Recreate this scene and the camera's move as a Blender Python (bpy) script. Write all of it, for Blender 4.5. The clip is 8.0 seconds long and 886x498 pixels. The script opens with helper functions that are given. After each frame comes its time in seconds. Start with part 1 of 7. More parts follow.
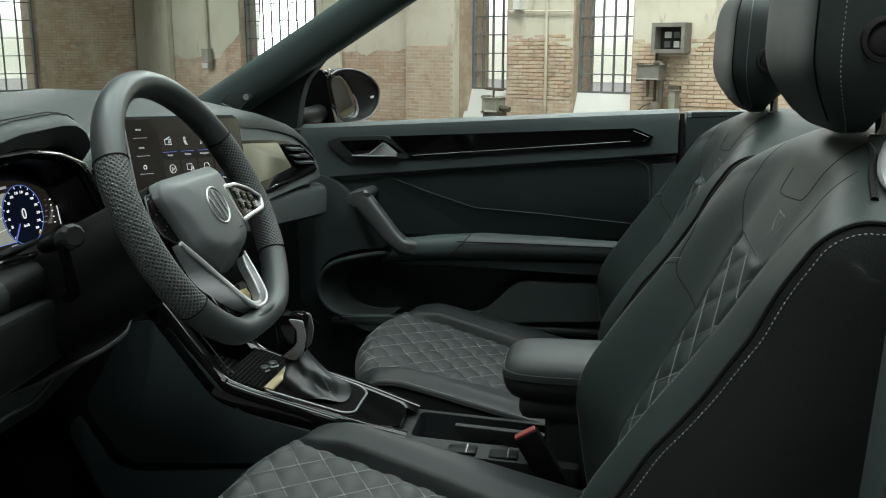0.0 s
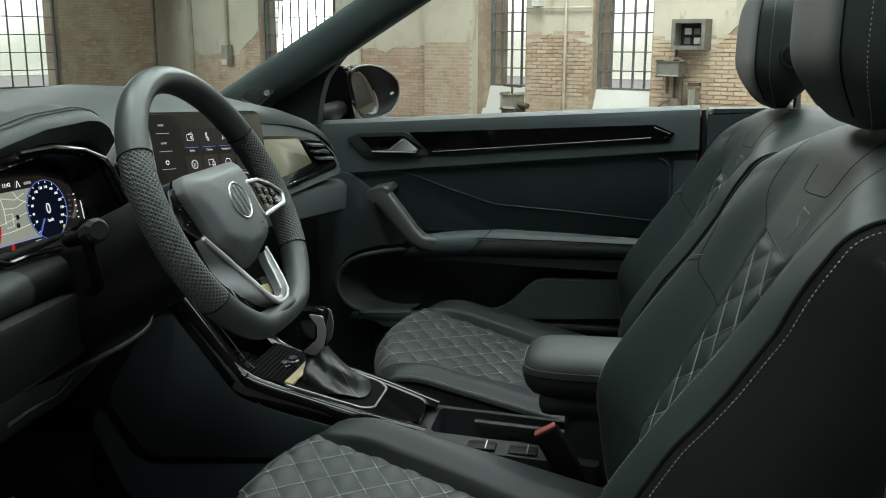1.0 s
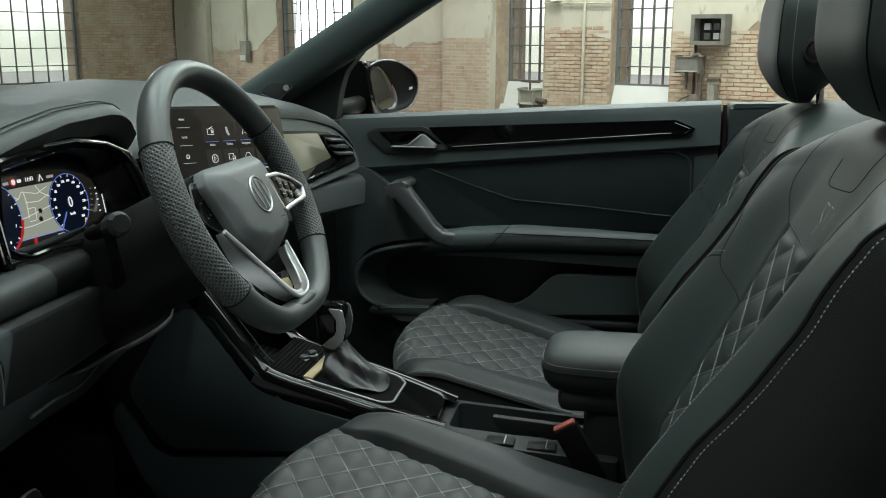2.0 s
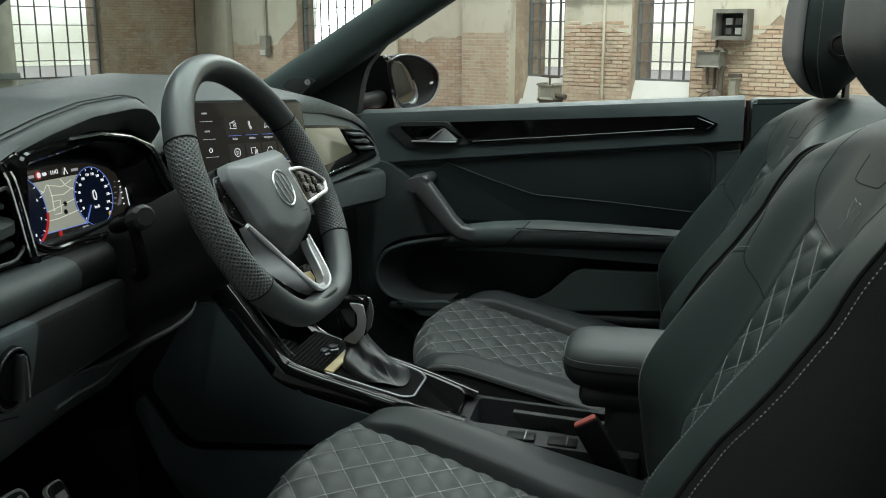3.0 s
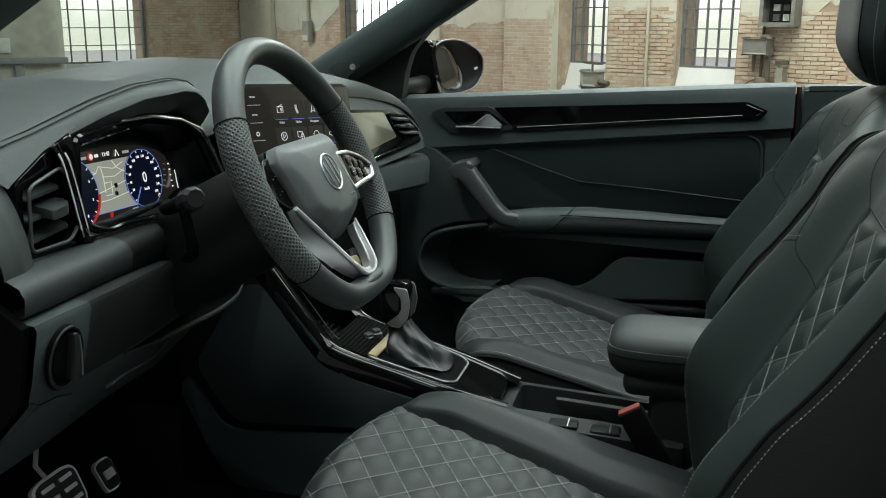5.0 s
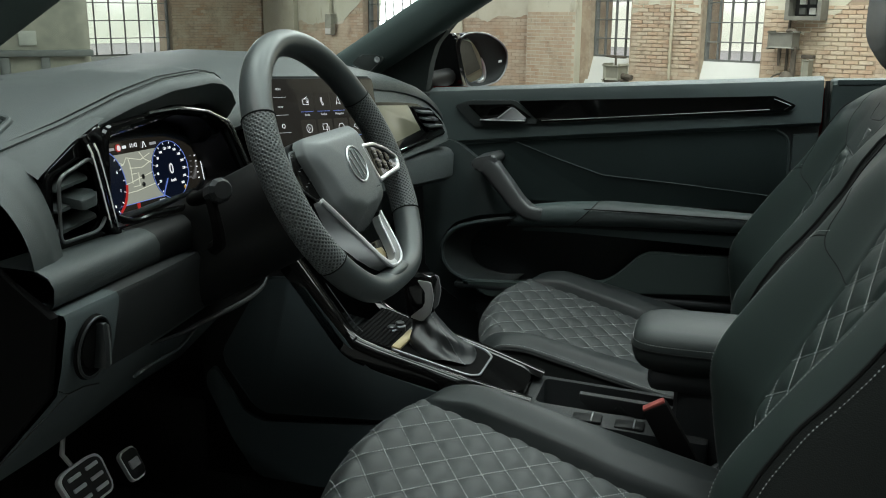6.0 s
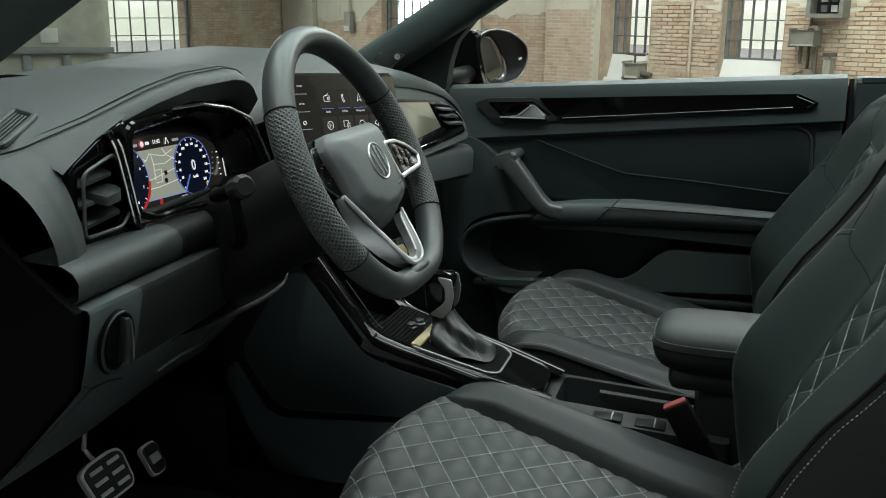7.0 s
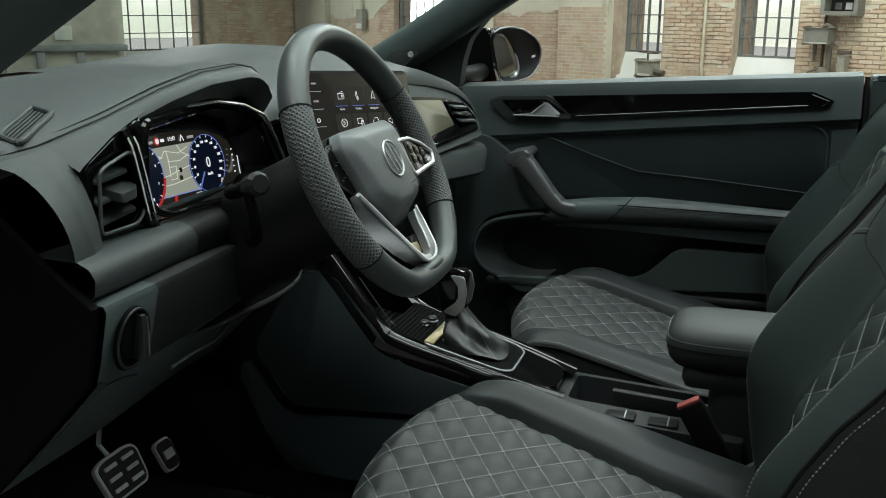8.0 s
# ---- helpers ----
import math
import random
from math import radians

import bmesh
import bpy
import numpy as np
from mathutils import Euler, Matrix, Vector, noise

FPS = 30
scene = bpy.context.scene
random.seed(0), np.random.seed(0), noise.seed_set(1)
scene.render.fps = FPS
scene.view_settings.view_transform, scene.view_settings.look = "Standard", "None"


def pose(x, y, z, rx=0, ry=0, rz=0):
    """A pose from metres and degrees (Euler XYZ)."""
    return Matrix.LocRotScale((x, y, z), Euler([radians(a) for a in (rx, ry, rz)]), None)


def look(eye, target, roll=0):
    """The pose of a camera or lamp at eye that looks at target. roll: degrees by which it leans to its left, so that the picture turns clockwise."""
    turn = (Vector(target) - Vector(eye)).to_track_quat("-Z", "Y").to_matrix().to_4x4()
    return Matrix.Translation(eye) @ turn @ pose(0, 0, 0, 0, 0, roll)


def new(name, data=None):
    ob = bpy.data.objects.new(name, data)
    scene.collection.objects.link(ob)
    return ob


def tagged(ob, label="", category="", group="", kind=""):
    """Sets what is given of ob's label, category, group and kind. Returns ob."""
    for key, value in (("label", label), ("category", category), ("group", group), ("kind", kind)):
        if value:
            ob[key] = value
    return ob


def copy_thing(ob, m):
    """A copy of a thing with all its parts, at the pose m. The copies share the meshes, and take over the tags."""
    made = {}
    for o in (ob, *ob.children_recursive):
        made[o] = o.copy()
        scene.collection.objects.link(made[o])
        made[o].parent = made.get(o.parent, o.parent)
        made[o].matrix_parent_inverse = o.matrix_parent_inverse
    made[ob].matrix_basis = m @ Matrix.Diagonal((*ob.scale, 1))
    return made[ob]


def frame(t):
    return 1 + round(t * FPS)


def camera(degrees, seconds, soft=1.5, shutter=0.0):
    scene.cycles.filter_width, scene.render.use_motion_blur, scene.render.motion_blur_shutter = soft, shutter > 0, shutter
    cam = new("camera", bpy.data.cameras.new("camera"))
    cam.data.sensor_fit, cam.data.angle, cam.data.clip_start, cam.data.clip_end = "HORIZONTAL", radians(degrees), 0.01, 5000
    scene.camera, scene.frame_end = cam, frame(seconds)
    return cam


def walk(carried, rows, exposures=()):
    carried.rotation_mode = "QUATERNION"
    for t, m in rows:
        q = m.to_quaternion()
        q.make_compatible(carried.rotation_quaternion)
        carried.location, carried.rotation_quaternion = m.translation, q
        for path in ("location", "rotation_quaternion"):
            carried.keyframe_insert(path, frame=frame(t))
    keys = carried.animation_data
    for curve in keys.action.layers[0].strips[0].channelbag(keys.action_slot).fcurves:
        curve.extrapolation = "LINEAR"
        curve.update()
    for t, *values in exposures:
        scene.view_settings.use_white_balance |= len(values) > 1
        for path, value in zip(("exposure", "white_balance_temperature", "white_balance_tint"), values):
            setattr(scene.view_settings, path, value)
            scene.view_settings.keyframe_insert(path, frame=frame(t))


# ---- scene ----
cam = camera(50.7, 8.0, soft=1.0)
PATH = [
    (0, (0.438, -1.417, 1.216), (0.137, 0.514, 0.793), 0.1),
    (0.5, (0.437, -1.418, 1.215), (0.117, 0.51, 0.789), 0.1),
    (1, (0.434, -1.418, 1.215), (0.096, 0.506, 0.785), 0.1),
    (1.5, (0.432, -1.417, 1.214), (0.077, 0.502, 0.78), 0.1),
    (3, (0.425, -1.417, 1.212), (0.014, 0.489, 0.763), 0.1),
    (3.5, (0.423, -1.417, 1.212), (-0.007, 0.482, 0.757), 0.2),
    (4, (0.42, -1.417, 1.211), (-0.03, 0.476, 0.749), 0.2),
    (4.5, (0.418, -1.417, 1.21), (-0.051, 0.47, 0.741), 0.2),
    (6, (0.41, -1.417, 1.208), (-0.122, 0.448, 0.718), 0.3),
    (6.5, (0.407, -1.417, 1.207), (-0.142, 0.442, 0.714), 0.3),
    (7, (0.405, -1.417, 1.207), (-0.162, 0.436, 0.712), 0.3),
    (7.5, (0.404, -1.418, 1.207), (-0.177, 0.43, 0.71), 0.3),
    (8, (0.402, -1.418, 1.207), (-0.188, 0.427, 0.707), 0.3),
]
walk(cam, [(t, look(eye, target, roll)) for t, eye, target, roll in PATH])

# ---- light ----
world = bpy.data.worlds.new("sky")
scene.world = world
world.use_nodes = True
wn = world.node_tree.nodes
sky = wn.new("ShaderNodeTexSky")
sky.sky_type = 'NISHITA'
sky.sun_disc = False
sky.sun_elevation, sky.sun_rotation = radians(38), radians(200)
wn["Background"].inputs[1].default_value = 0.12
world.node_tree.links.new(sky.outputs[0], wn["Background"].inputs[0])

sun_data = bpy.data.lights.new("sun", 'SUN')
sun_data.energy, sun_data.angle, sun_data.color = 1.0, radians(12), (1, .97, .92)
sun = new("sun", sun_data)
sun.matrix_world = look((0, 0, 30), (8, 14, 0))


def area(name, eye, target, sx, sy, watts, color=(1, 1, 1)):
    d = bpy.data.lights.new(name, 'AREA')
    d.shape, d.size, d.size_y, d.energy, d.color = 'RECTANGLE', sx, sy, watts, color
    o = new(name, d)
    o.matrix_world = look(eye, target)
    return o


# daylight of three unseen roof lights over the car, and of the end window; the fourth strip, behind the camera, and the
# strip along the window wall are added fill
LIGHT_STRIPS = ((5.3, 6.6), (7.7, 9.0), (10.1, 11.4), (12.5, 13.8))
for k, (o0, o1) in enumerate(LIGHT_STRIPS):
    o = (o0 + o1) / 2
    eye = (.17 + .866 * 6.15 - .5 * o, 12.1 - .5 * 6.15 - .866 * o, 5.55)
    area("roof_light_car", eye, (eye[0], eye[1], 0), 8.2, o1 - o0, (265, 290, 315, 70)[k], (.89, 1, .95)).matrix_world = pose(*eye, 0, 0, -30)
area("roof_light_wall", (.62, 9.07, 5.55), (.62, 9.07, 0), 6.5, 2.2, 540, (.89, 1, .95)).matrix_world = pose(.62, 9.07, 5.55, 0, 0, -30)
area("end_window_light", (-10.0, 14.2, 2.3), (0, 8, 1.0), 1.7, 3.4, 200, (.93, 1, .98))

# ---- materials ----


def material(name, color, rough=.5, metal=0.0, grain=0.0, grain_scale=300, vary=.12, vary_scale=6, spec=.5, coat=0.0, emit=None, emit_strength=1.0, rough_vary=.08):
    m = bpy.data.materials.new(name)
    m.use_nodes = True
    nt = m.node_tree
    b = nt.nodes["Principled BSDF"]
    b.inputs["Roughness"].default_value, b.inputs["Metallic"].default_value = rough, metal
    b.inputs["Specular IOR Level"].default_value = spec
    b.inputs["Coat Weight"].default_value = coat
    b.inputs["Coat Roughness"].default_value = .05
    tc = nt.nodes.new("ShaderNodeTexCoord")
    if vary:
        n = nt.nodes.new("ShaderNodeTexNoise")
        n.inputs["Scale"].default_value, n.inputs["Detail"].default_value = vary_scale, 6
        nt.links.new(tc.outputs["Object"], n.inputs["Vector"])
        ramp = nt.nodes.new("ShaderNodeMix")
        ramp.data_type = 'RGBA'
        lo = [c * (1 - vary) for c in color]
        hi = [min(1, c * (1 + vary)) for c in color]
        ramp.inputs["A"].default_value, ramp.inputs["B"].default_value = (*lo, 1), (*hi, 1)
        nt.links.new(n.outputs["Fac"], ramp.inputs["Factor"])
        nt.links.new(ramp.outputs["Result"], b.inputs["Base Color"])
        mr = nt.nodes.new("ShaderNodeMapRange")
        mr.inputs["To Min"].default_value, mr.inputs["To Max"].default_value = max(0, rough - rough_vary), min(1, rough + rough_vary)
        nt.links.new(n.outputs["Fac"], mr.inputs["Value"])
        nt.links.new(mr.outputs["Result"], b.inputs["Roughness"])
    else:
        b.inputs["Base Color"].default_value = (*color, 1)
    if grain:
        v = nt.nodes.new("ShaderNodeTexVoronoi")
        v.inputs["Scale"].default_value = grain_scale
        nt.links.new(tc.outputs["Object"], v.inputs["Vector"])
        bp = nt.nodes.new("ShaderNodeBump")
        bp.inputs["Strength"].default_value, bp.inputs["Distance"].default_value = grain, .0006
        nt.links.new(v.outputs["Distance"], bp.inputs["Height"])
        nt.links.new(bp.outputs["Normal"], b.inputs["Normal"])
    if emit:
        b.inputs["Emission Color"].default_value, b.inputs["Emission Strength"].default_value = (*emit, 1), emit_strength
    return m


LEATHER = material("grey_black_leather", (.0200, .0245, .0242), .52, spec=0.2, grain=.14, grain_scale=700, vary=.1, vary_scale=9)
RIM_LEATHER = material("rim_leather", (.044, .051, .052), .38, spec=.45, grain=.12, grain_scale=800, vary=.12, vary_scale=14)
HUB = material("hub_plastic", (.102, .112, .114), .5, grain=.25, grain_scale=1400, vary=.05)
PAD_LEATHER = material("quilted_pad_leather", (.0315, .0350, .0352), .52, spec=0.2, grain=.14, grain_scale=700, vary=.14, vary_scale=12)
WING_LEATHER = material("wing_leather", (.0138, .0166, .0170), .50, spec=0.22, grain=.14, grain_scale=700, vary=.12, vary_scale=9)
BACK_LEATHER = material("backrest_leather", (.0172, .0256, .0238), .48, spec=0.24, grain=.14, grain_scale=700, vary=.12, vary_scale=9)
GAITER = material("gaiter_leather", (.016, .018, .019), .42, spec=.5, grain=.2, grain_scale=700, vary=.2, vary_scale=20)
LEATHER_DARK = material("black_side_leather", (.013, .0155, .015), .6, spec=.25, grain=.3, grain_scale=700)
PLASTIC = material("soft_dark_plastic", (.0360, .0430, .0430), .5, spec=0.28, grain=.4, grain_scale=900)
PLASTIC_LO = material("hard_black_plastic", (.009, .011, .012), .5, grain=.3, grain_scale=900)
SWITCH_PANEL = material("lower_panel_skin", (.0560, .0690, .0720), .55, spec=0.3, grain=.3, grain_scale=800, vary=.15)
# dash plastic lightened in colour for light on the passenger end; also grey bezels
DASH_LIGHT = material("passenger_dash_skin", (.0720, .0830, .0830), .5, spec=0.3, grain=.4, grain_scale=900)
PILLAR_SKIN = material("pillar_foam_skin", (.0500, .0700, .0670), .7, spec=0.25, grain=.5, grain_scale=900)
# seat leather lightened: the light on the headrests is put into the colour
HEAD_LEATHER_LIT = material("headrest_leather", (.0380, .0500, .0480), .5, spec=0.25, grain=.14, grain_scale=700, vary=.1, vary_scale=9)
SILVER_PAINT = material("silver_painted_plastic", (.50, .51, .52), .32, metal=.25, vary=.05, vary_scale=30)
TUNNEL = material("tunnel_foam_skin", (.0380, .0500, .0540), .6, spec=0.25, grain=.3, grain_scale=800, vary=.15)
BENCH_BLACK = material("black_rear_leather", (.004, .0045, .0045), .7, spec=.15)
RUSTY = material("rusty_iron", (.085, .070, .052), .8, vary=.5, vary_scale=10)
DOOR_SKIN = material("door_foam_skin", (.0480, .0640, .0640), .45, spec=0.25, grain=.4, grain_scale=800)
ARM_PAD = material("armrest_leatherette", (.0520, .0620, .0620), .46, spec=0.28, grain=.3, grain_scale=800)
POCKET_SKIN = material("pocket_skin", (.0300, .0420, .0400), .5, spec=0.28, grain=.4, grain_scale=800)
DOOR_LOW = material("lower_door_skin", (.0480, .0620, .0620), .5, spec=0.28, grain=.4, grain_scale=800)
DOOR_CLOTH = material("door_insert_leatherette", (.0250, .0370, .0370), .5, spec=0.25, grain=.4, grain_scale=700)
TRAY_PLASTIC = material("grained_tray_plastic", (.012, .0135, .014), .5, spec=.35, grain=.5, grain_scale=900)
GLOSS = material("piano_black", (.003, .003, .003), .06, vary=0, spec=.32)
# olive tint: the hall's reflection is put into the trim's colour
OLIVE_TRIM = material("smoked_gloss_trim", (.15, .145, .10), .30, metal=.35, vary=.05, vary_scale=8, coat=.3)
CHROME = material("bright_chrome", (.75, .76, .76), .12, metal=1, vary=.05, vary_scale=40)
SATIN = material("satin_silver", (.62, .63, .64), .38, metal=.9, vary=.06, vary_scale=30)
SATIN_DARK = material("dark_satin_metal", (.10, .105, .11), .38, metal=.8, vary=.06, vary_scale=30)
GREY_TRIM = material("grey_satin_plastic", (.085, .09, .092), .36, metal=.3, vary=.06, vary_scale=20)
THREAD = material("pale_grey_thread", (.33, .35, .345), .8, vary=.2, vary_scale=80)
PIPING = material("black_piping", (.006, .0065, .0065), .7, spec=.15)
CARPET = material("black_carpet", (.010, .011, .012), .95, grain=1.0, grain_scale=500, vary=.4, vary_scale=120)
RUBBER = material("black_rubber", (.012, .012, .012), .6)
# near-black for black parts; also painted shade in hollows and on the dash end
DEEP_BLACK = material("deep_black_seal", (.003, .003, .003), .85, spec=.06)
CONSOLE_BLACK = material("console_black", (.004, .0045, .0045), .55, spec=.2)
SCALE_GOLD = material("pale_gold_plastic", (.34, .28, .15), .35, metal=.4)
RED = material("red_buckle_plastic", (.20, .040, .034), .55)
CHEEK = material("silver_grey_plastic", (.24, .245, .25), .42, metal=.5, vary=.05)
SPOKE_GREY = material("spoke_grey_plastic", (.15, .155, .16), .5, metal=.3, vary=.05)
STEEL = material("brushed_steel", (.74, .75, .76), .42, metal=.15, vary=.1, vary_scale=60)
PAINT = material("dark_red_car_paint", (.22, .012, .012), .22, coat=1.0)
BODY_BLACK = material("gloss_black_paint", (.008, .010, .011), .25, spec=.35, coat=.25)
FABRIC = material("dark_fabric_lining", (.028, .036, .034), .9, grain=.6, grain_scale=900)
MIRROR = material("mirror_glass", (.50, .54, .54), .02, metal=1, vary=0)
RED_LIGHT = material("red_display_mark", (.1, .0, .0), .3, vary=0, emit=(1, .05, .04), emit_strength=.35)


def perforated():
    m = material("perforated_leather", (.026, .029, .029), .5, vary=.1)
    nt = m.node_tree
    b = nt.nodes["Principled BSDF"]
    uv = nt.nodes.new("ShaderNodeUVMap")
    mp = nt.nodes.new("ShaderNodeMapping")
    mp.inputs["Scale"].default_value = (250, 250, 1)
    mp.inputs["Rotation"].default_value = (0, 0, radians(45))
    vo = nt.nodes.new("ShaderNodeTexVoronoi")
    vo.voronoi_dimensions = '2D'
    vo.inputs["Scale"].default_value, vo.inputs["Randomness"].default_value = 1.0, 0.0
    nt.links.new(uv.outputs[0], mp.inputs[0])
    nt.links.new(mp.outputs[0], vo.inputs["Vector"])
    mr = nt.nodes.new("ShaderNodeMapRange")
    mr.inputs["From Min"].default_value, mr.inputs["From Max"].default_value = .16, .44
    nt.links.new(vo.outputs["Distance"], mr.inputs["Value"])
    mx = nt.nodes.new("ShaderNodeMix")
    mx.data_type = 'RGBA'
    mx.inputs[6].default_value, mx.inputs[7].default_value = (.014, .016, .016, 1), (.078, .088, .089, 1)
    nt.links.new(mr.outputs["Result"], mx.inputs[0])
    nt.links.new(mx.outputs[2], b.inputs["Base Color"])
    bp = nt.nodes.new("ShaderNodeBump")
    bp.inputs["Strength"].default_value, bp.inputs["Distance"].default_value = .9, .0010
    nt.links.new(mr.outputs["Result"], bp.inputs["Height"])
    nt.links.new(bp.outputs["Normal"], b.inputs["Normal"])
    return m


PERF = perforated()


def glass(name, tint, rough=0.0, ior=1.45):
    m = bpy.data.materials.new(name)
    m.use_nodes = True
    nt = m.node_tree
    nt.nodes.remove(nt.nodes["Principled BSDF"])
    out = nt.nodes["Material Output"]
    tr, gl, mx, fr = (nt.nodes.new(k) for k in ("ShaderNodeBsdfTransparent", "ShaderNodeBsdfGlossy", "ShaderNodeMixShader", "ShaderNodeFresnel"))
    tr.inputs[0].default_value = (*tint, 1)
    gl.inputs["Roughness"].default_value = rough
    fr.inputs[0].default_value = ior or 1.45
    if ior:
        nt.links.new(fr.outputs[0], mx.inputs[0])
    else:
        mx.inputs[0].default_value = .03
    nt.links.new(tr.outputs[0], mx.inputs[1])
    nt.links.new(gl.outputs[0], mx.inputs[2])
    nt.links.new(mx.outputs[0], out.inputs[0])
    return m


GLASS = glass("windscreen_glass", (.88, .93, .91), ior=0)


def weathered(nt, source, b):
    """Old masonry: limewash left in patches, damp grey stains and sooty flecks over a colour, shared by brick and joint."""
    geo = nt.nodes.new("ShaderNodeNewGeometry")
    last = source
    for sc, lo, hi, most, col in ((1.7, .47, .62, .65, (.47, .40, .29)), (3.3, .54, .68, .70, (.23, .18, .13)), (14, .56, .70, .50, (.49, .42, .32)), (26, .60, .72, .70, (.20, .15, .11))):
        n = nt.nodes.new("ShaderNodeTexNoise")
        n.inputs["Scale"].default_value, n.inputs["Detail"].default_value, n.inputs["Roughness"].default_value = sc, 9, .66
        nt.links.new(geo.outputs["Position"], n.inputs["Vector"])
        mr = nt.nodes.new("ShaderNodeMapRange")
        mr.inputs["From Min"].default_value, mr.inputs["From Max"].default_value, mr.inputs["To Max"].default_value = lo, hi, most
        nt.links.new(n.outputs["Fac"], mr.inputs["Value"])
        mx = nt.nodes.new("ShaderNodeMix")
        mx.data_type = 'RGBA'
        mx.inputs[7].default_value = (*col, 1)
        nt.links.new(mr.outputs["Result"], mx.inputs[0])
        nt.links.new(last, mx.inputs[6])
        last = mx.outputs[2]
    nt.links.new(last, b.inputs["Base Color"])


def brick_material():
    m = bpy.data.materials.new("old_brick")
    m.use_nodes = True
    nt = m.node_tree
    b = nt.nodes["Principled BSDF"]
    b.inputs["Roughness"].default_value = .9
    geo, tc = nt.nodes.new("ShaderNodeNewGeometry"), nt.nodes.new("ShaderNodeTexCoord")
    oi = nt.nodes.new("ShaderNodeObjectInfo")
    add = nt.nodes.new("ShaderNodeMath")
    add.operation = 'ADD'
    nt.links.new(geo.outputs["Random Per Island"], add.inputs[0])
    nt.links.new(oi.outputs["Random"], add.inputs[1])
    fr = nt.nodes.new("ShaderNodeMath")
    fr.operation = 'FRACT'
    nt.links.new(add.outputs[0], fr.inputs[0])
    cr = nt.nodes.new("ShaderNodeValToRGB")
    e = cr.color_ramp.elements
    e[0].position, e[0].color = 0, (.37, .235, .150, 1)
    e[1].position, e[1].color = 1, (.46, .37, .275, 1)
    for p, c in ((.25, (.40, .265, .170, 1)), (.45, (.36, .250, .175, 1)), (.6, (.42, .295, .200, 1)), (.8, (.44, .340, .245, 1))):
        el = e.new(p)
        el.color = c
    nt.links.new(fr.outputs[0], cr.inputs[0])
    n = nt.nodes.new("ShaderNodeTexNoise")
    n.inputs["Scale"].default_value, n.inputs["Detail"].default_value = 1.6, 8
    nt.links.new(tc.outputs["Object"], n.inputs["Vector"])
    mx = nt.nodes.new("ShaderNodeMix")
    mx.data_type = 'RGBA'
    mx.inputs["B"].default_value = (.43, .36, .265, 1)
    mr = nt.nodes.new("ShaderNodeMapRange")
    mr.inputs["From Min"].default_value, mr.inputs["From Max"].default_value, mr.inputs["To Max"].default_value = .36, .68, .80
    nt.links.new(n.outputs["Fac"], mr.inputs["Value"])
    nt.links.new(mr.outputs["Result"], mx.inputs["Factor"])
    nt.links.new(cr.outputs[0], mx.inputs["A"])
    weathered(nt, mx.outputs["Result"], b)
    return m


BRICK = brick_material()
MORTAR = material("lime_mortar", (.29, .22, .155), .95, vary=.2, vary_scale=5, grain=.5, grain_scale=60)
mortar_mix = next(n for n in MORTAR.node_tree.nodes if n.bl_idname == "ShaderNodeMix")
weathered(MORTAR.node_tree, mortar_mix.outputs[2], MORTAR.node_tree.nodes["Principled BSDF"])


def stained(name, base, stain, dirt, scale):
    """Old limewash: pale ground, broad brown stains and small dark flecks."""
    m = material(name, base, .9, vary=.15, vary_scale=2.5, grain=.4, grain_scale=40)
    nt = m.node_tree
    b = nt.nodes["Principled BSDF"]
    tc = nt.nodes.new("ShaderNodeTexCoord")
    last = None
    for k, (sc, lo, hi, most, col, stretch) in enumerate(((scale, .50, .74, .85, stain, 1.0), (scale * 3.2, .60, .74, .8, dirt, .35), (scale * 9, .62, .76, .7, dirt, .6))):
        mp = nt.nodes.new("ShaderNodeMapping")
        mp.inputs["Scale"].default_value = (1, 1, stretch)
        nt.links.new(tc.outputs["Object"], mp.inputs[0])
        n = nt.nodes.new("ShaderNodeTexNoise")
        n.inputs["Scale"].default_value, n.inputs["Detail"].default_value, n.inputs["Roughness"].default_value = sc, 8, .62
        nt.links.new(mp.outputs[0], n.inputs["Vector"])
        mr = nt.nodes.new("ShaderNodeMapRange")
        mr.inputs["From Min"].default_value, mr.inputs["From Max"].default_value, mr.inputs["To Max"].default_value = lo, hi, most
        nt.links.new(n.outputs["Fac"], mr.inputs["Value"])
        mx = nt.nodes.new("ShaderNodeMix")
        mx.data_type = 'RGBA'
        mx.inputs[6].default_value, mx.inputs[7].default_value = (*base, 1), (*col, 1)
        nt.links.new(mr.outputs["Result"], mx.inputs[0])
        if last:
            nt.links.new(last.outputs[2], mx.inputs[6])
        last = mx
    nt.links.new(last.outputs[2], b.inputs["Base Color"])
    return m


PLASTER = stained("stained_plaster", (.50, .47, .37), (.36, .31, .21), (.22, .18, .12), .8)
# unseen roof and closing walls, kept dark to hold back bounce light
ROOF_DARK = material("sooty_roof_boards", (.12, .11, .09), .9, vary=.3, vary_scale=3)
DARK_WALL = material("sooty_brick", (.10, .085, .07), .95, vary=.3, vary_scale=2)
PLASTER_WHITE = material("pale_window_sill", (.52, .52, .48), .85, vary=.12, vary_scale=3)
IRON = material("dark_iron", (.11, .115, .105), .6, vary=.4, vary_scale=14)
CONCRETE = material("hall_floor", (.28, .275, .265), .8, vary=.3, vary_scale=.8)
PANE = glass("old_window_pane", (.94, .95, .94))
BOX_GREY = material("grey_iron_case", (.15, .145, .12), .7, vary=.4, vary_scale=9)
BOX_PLATE = material("faded_plate", (.36, .36, .31), .7, vary=.2, vary_scale=20)
OLD_GREEN = material("old_machine_enamel", (.24, .23, .18), .6, vary=.4, vary_scale=8)


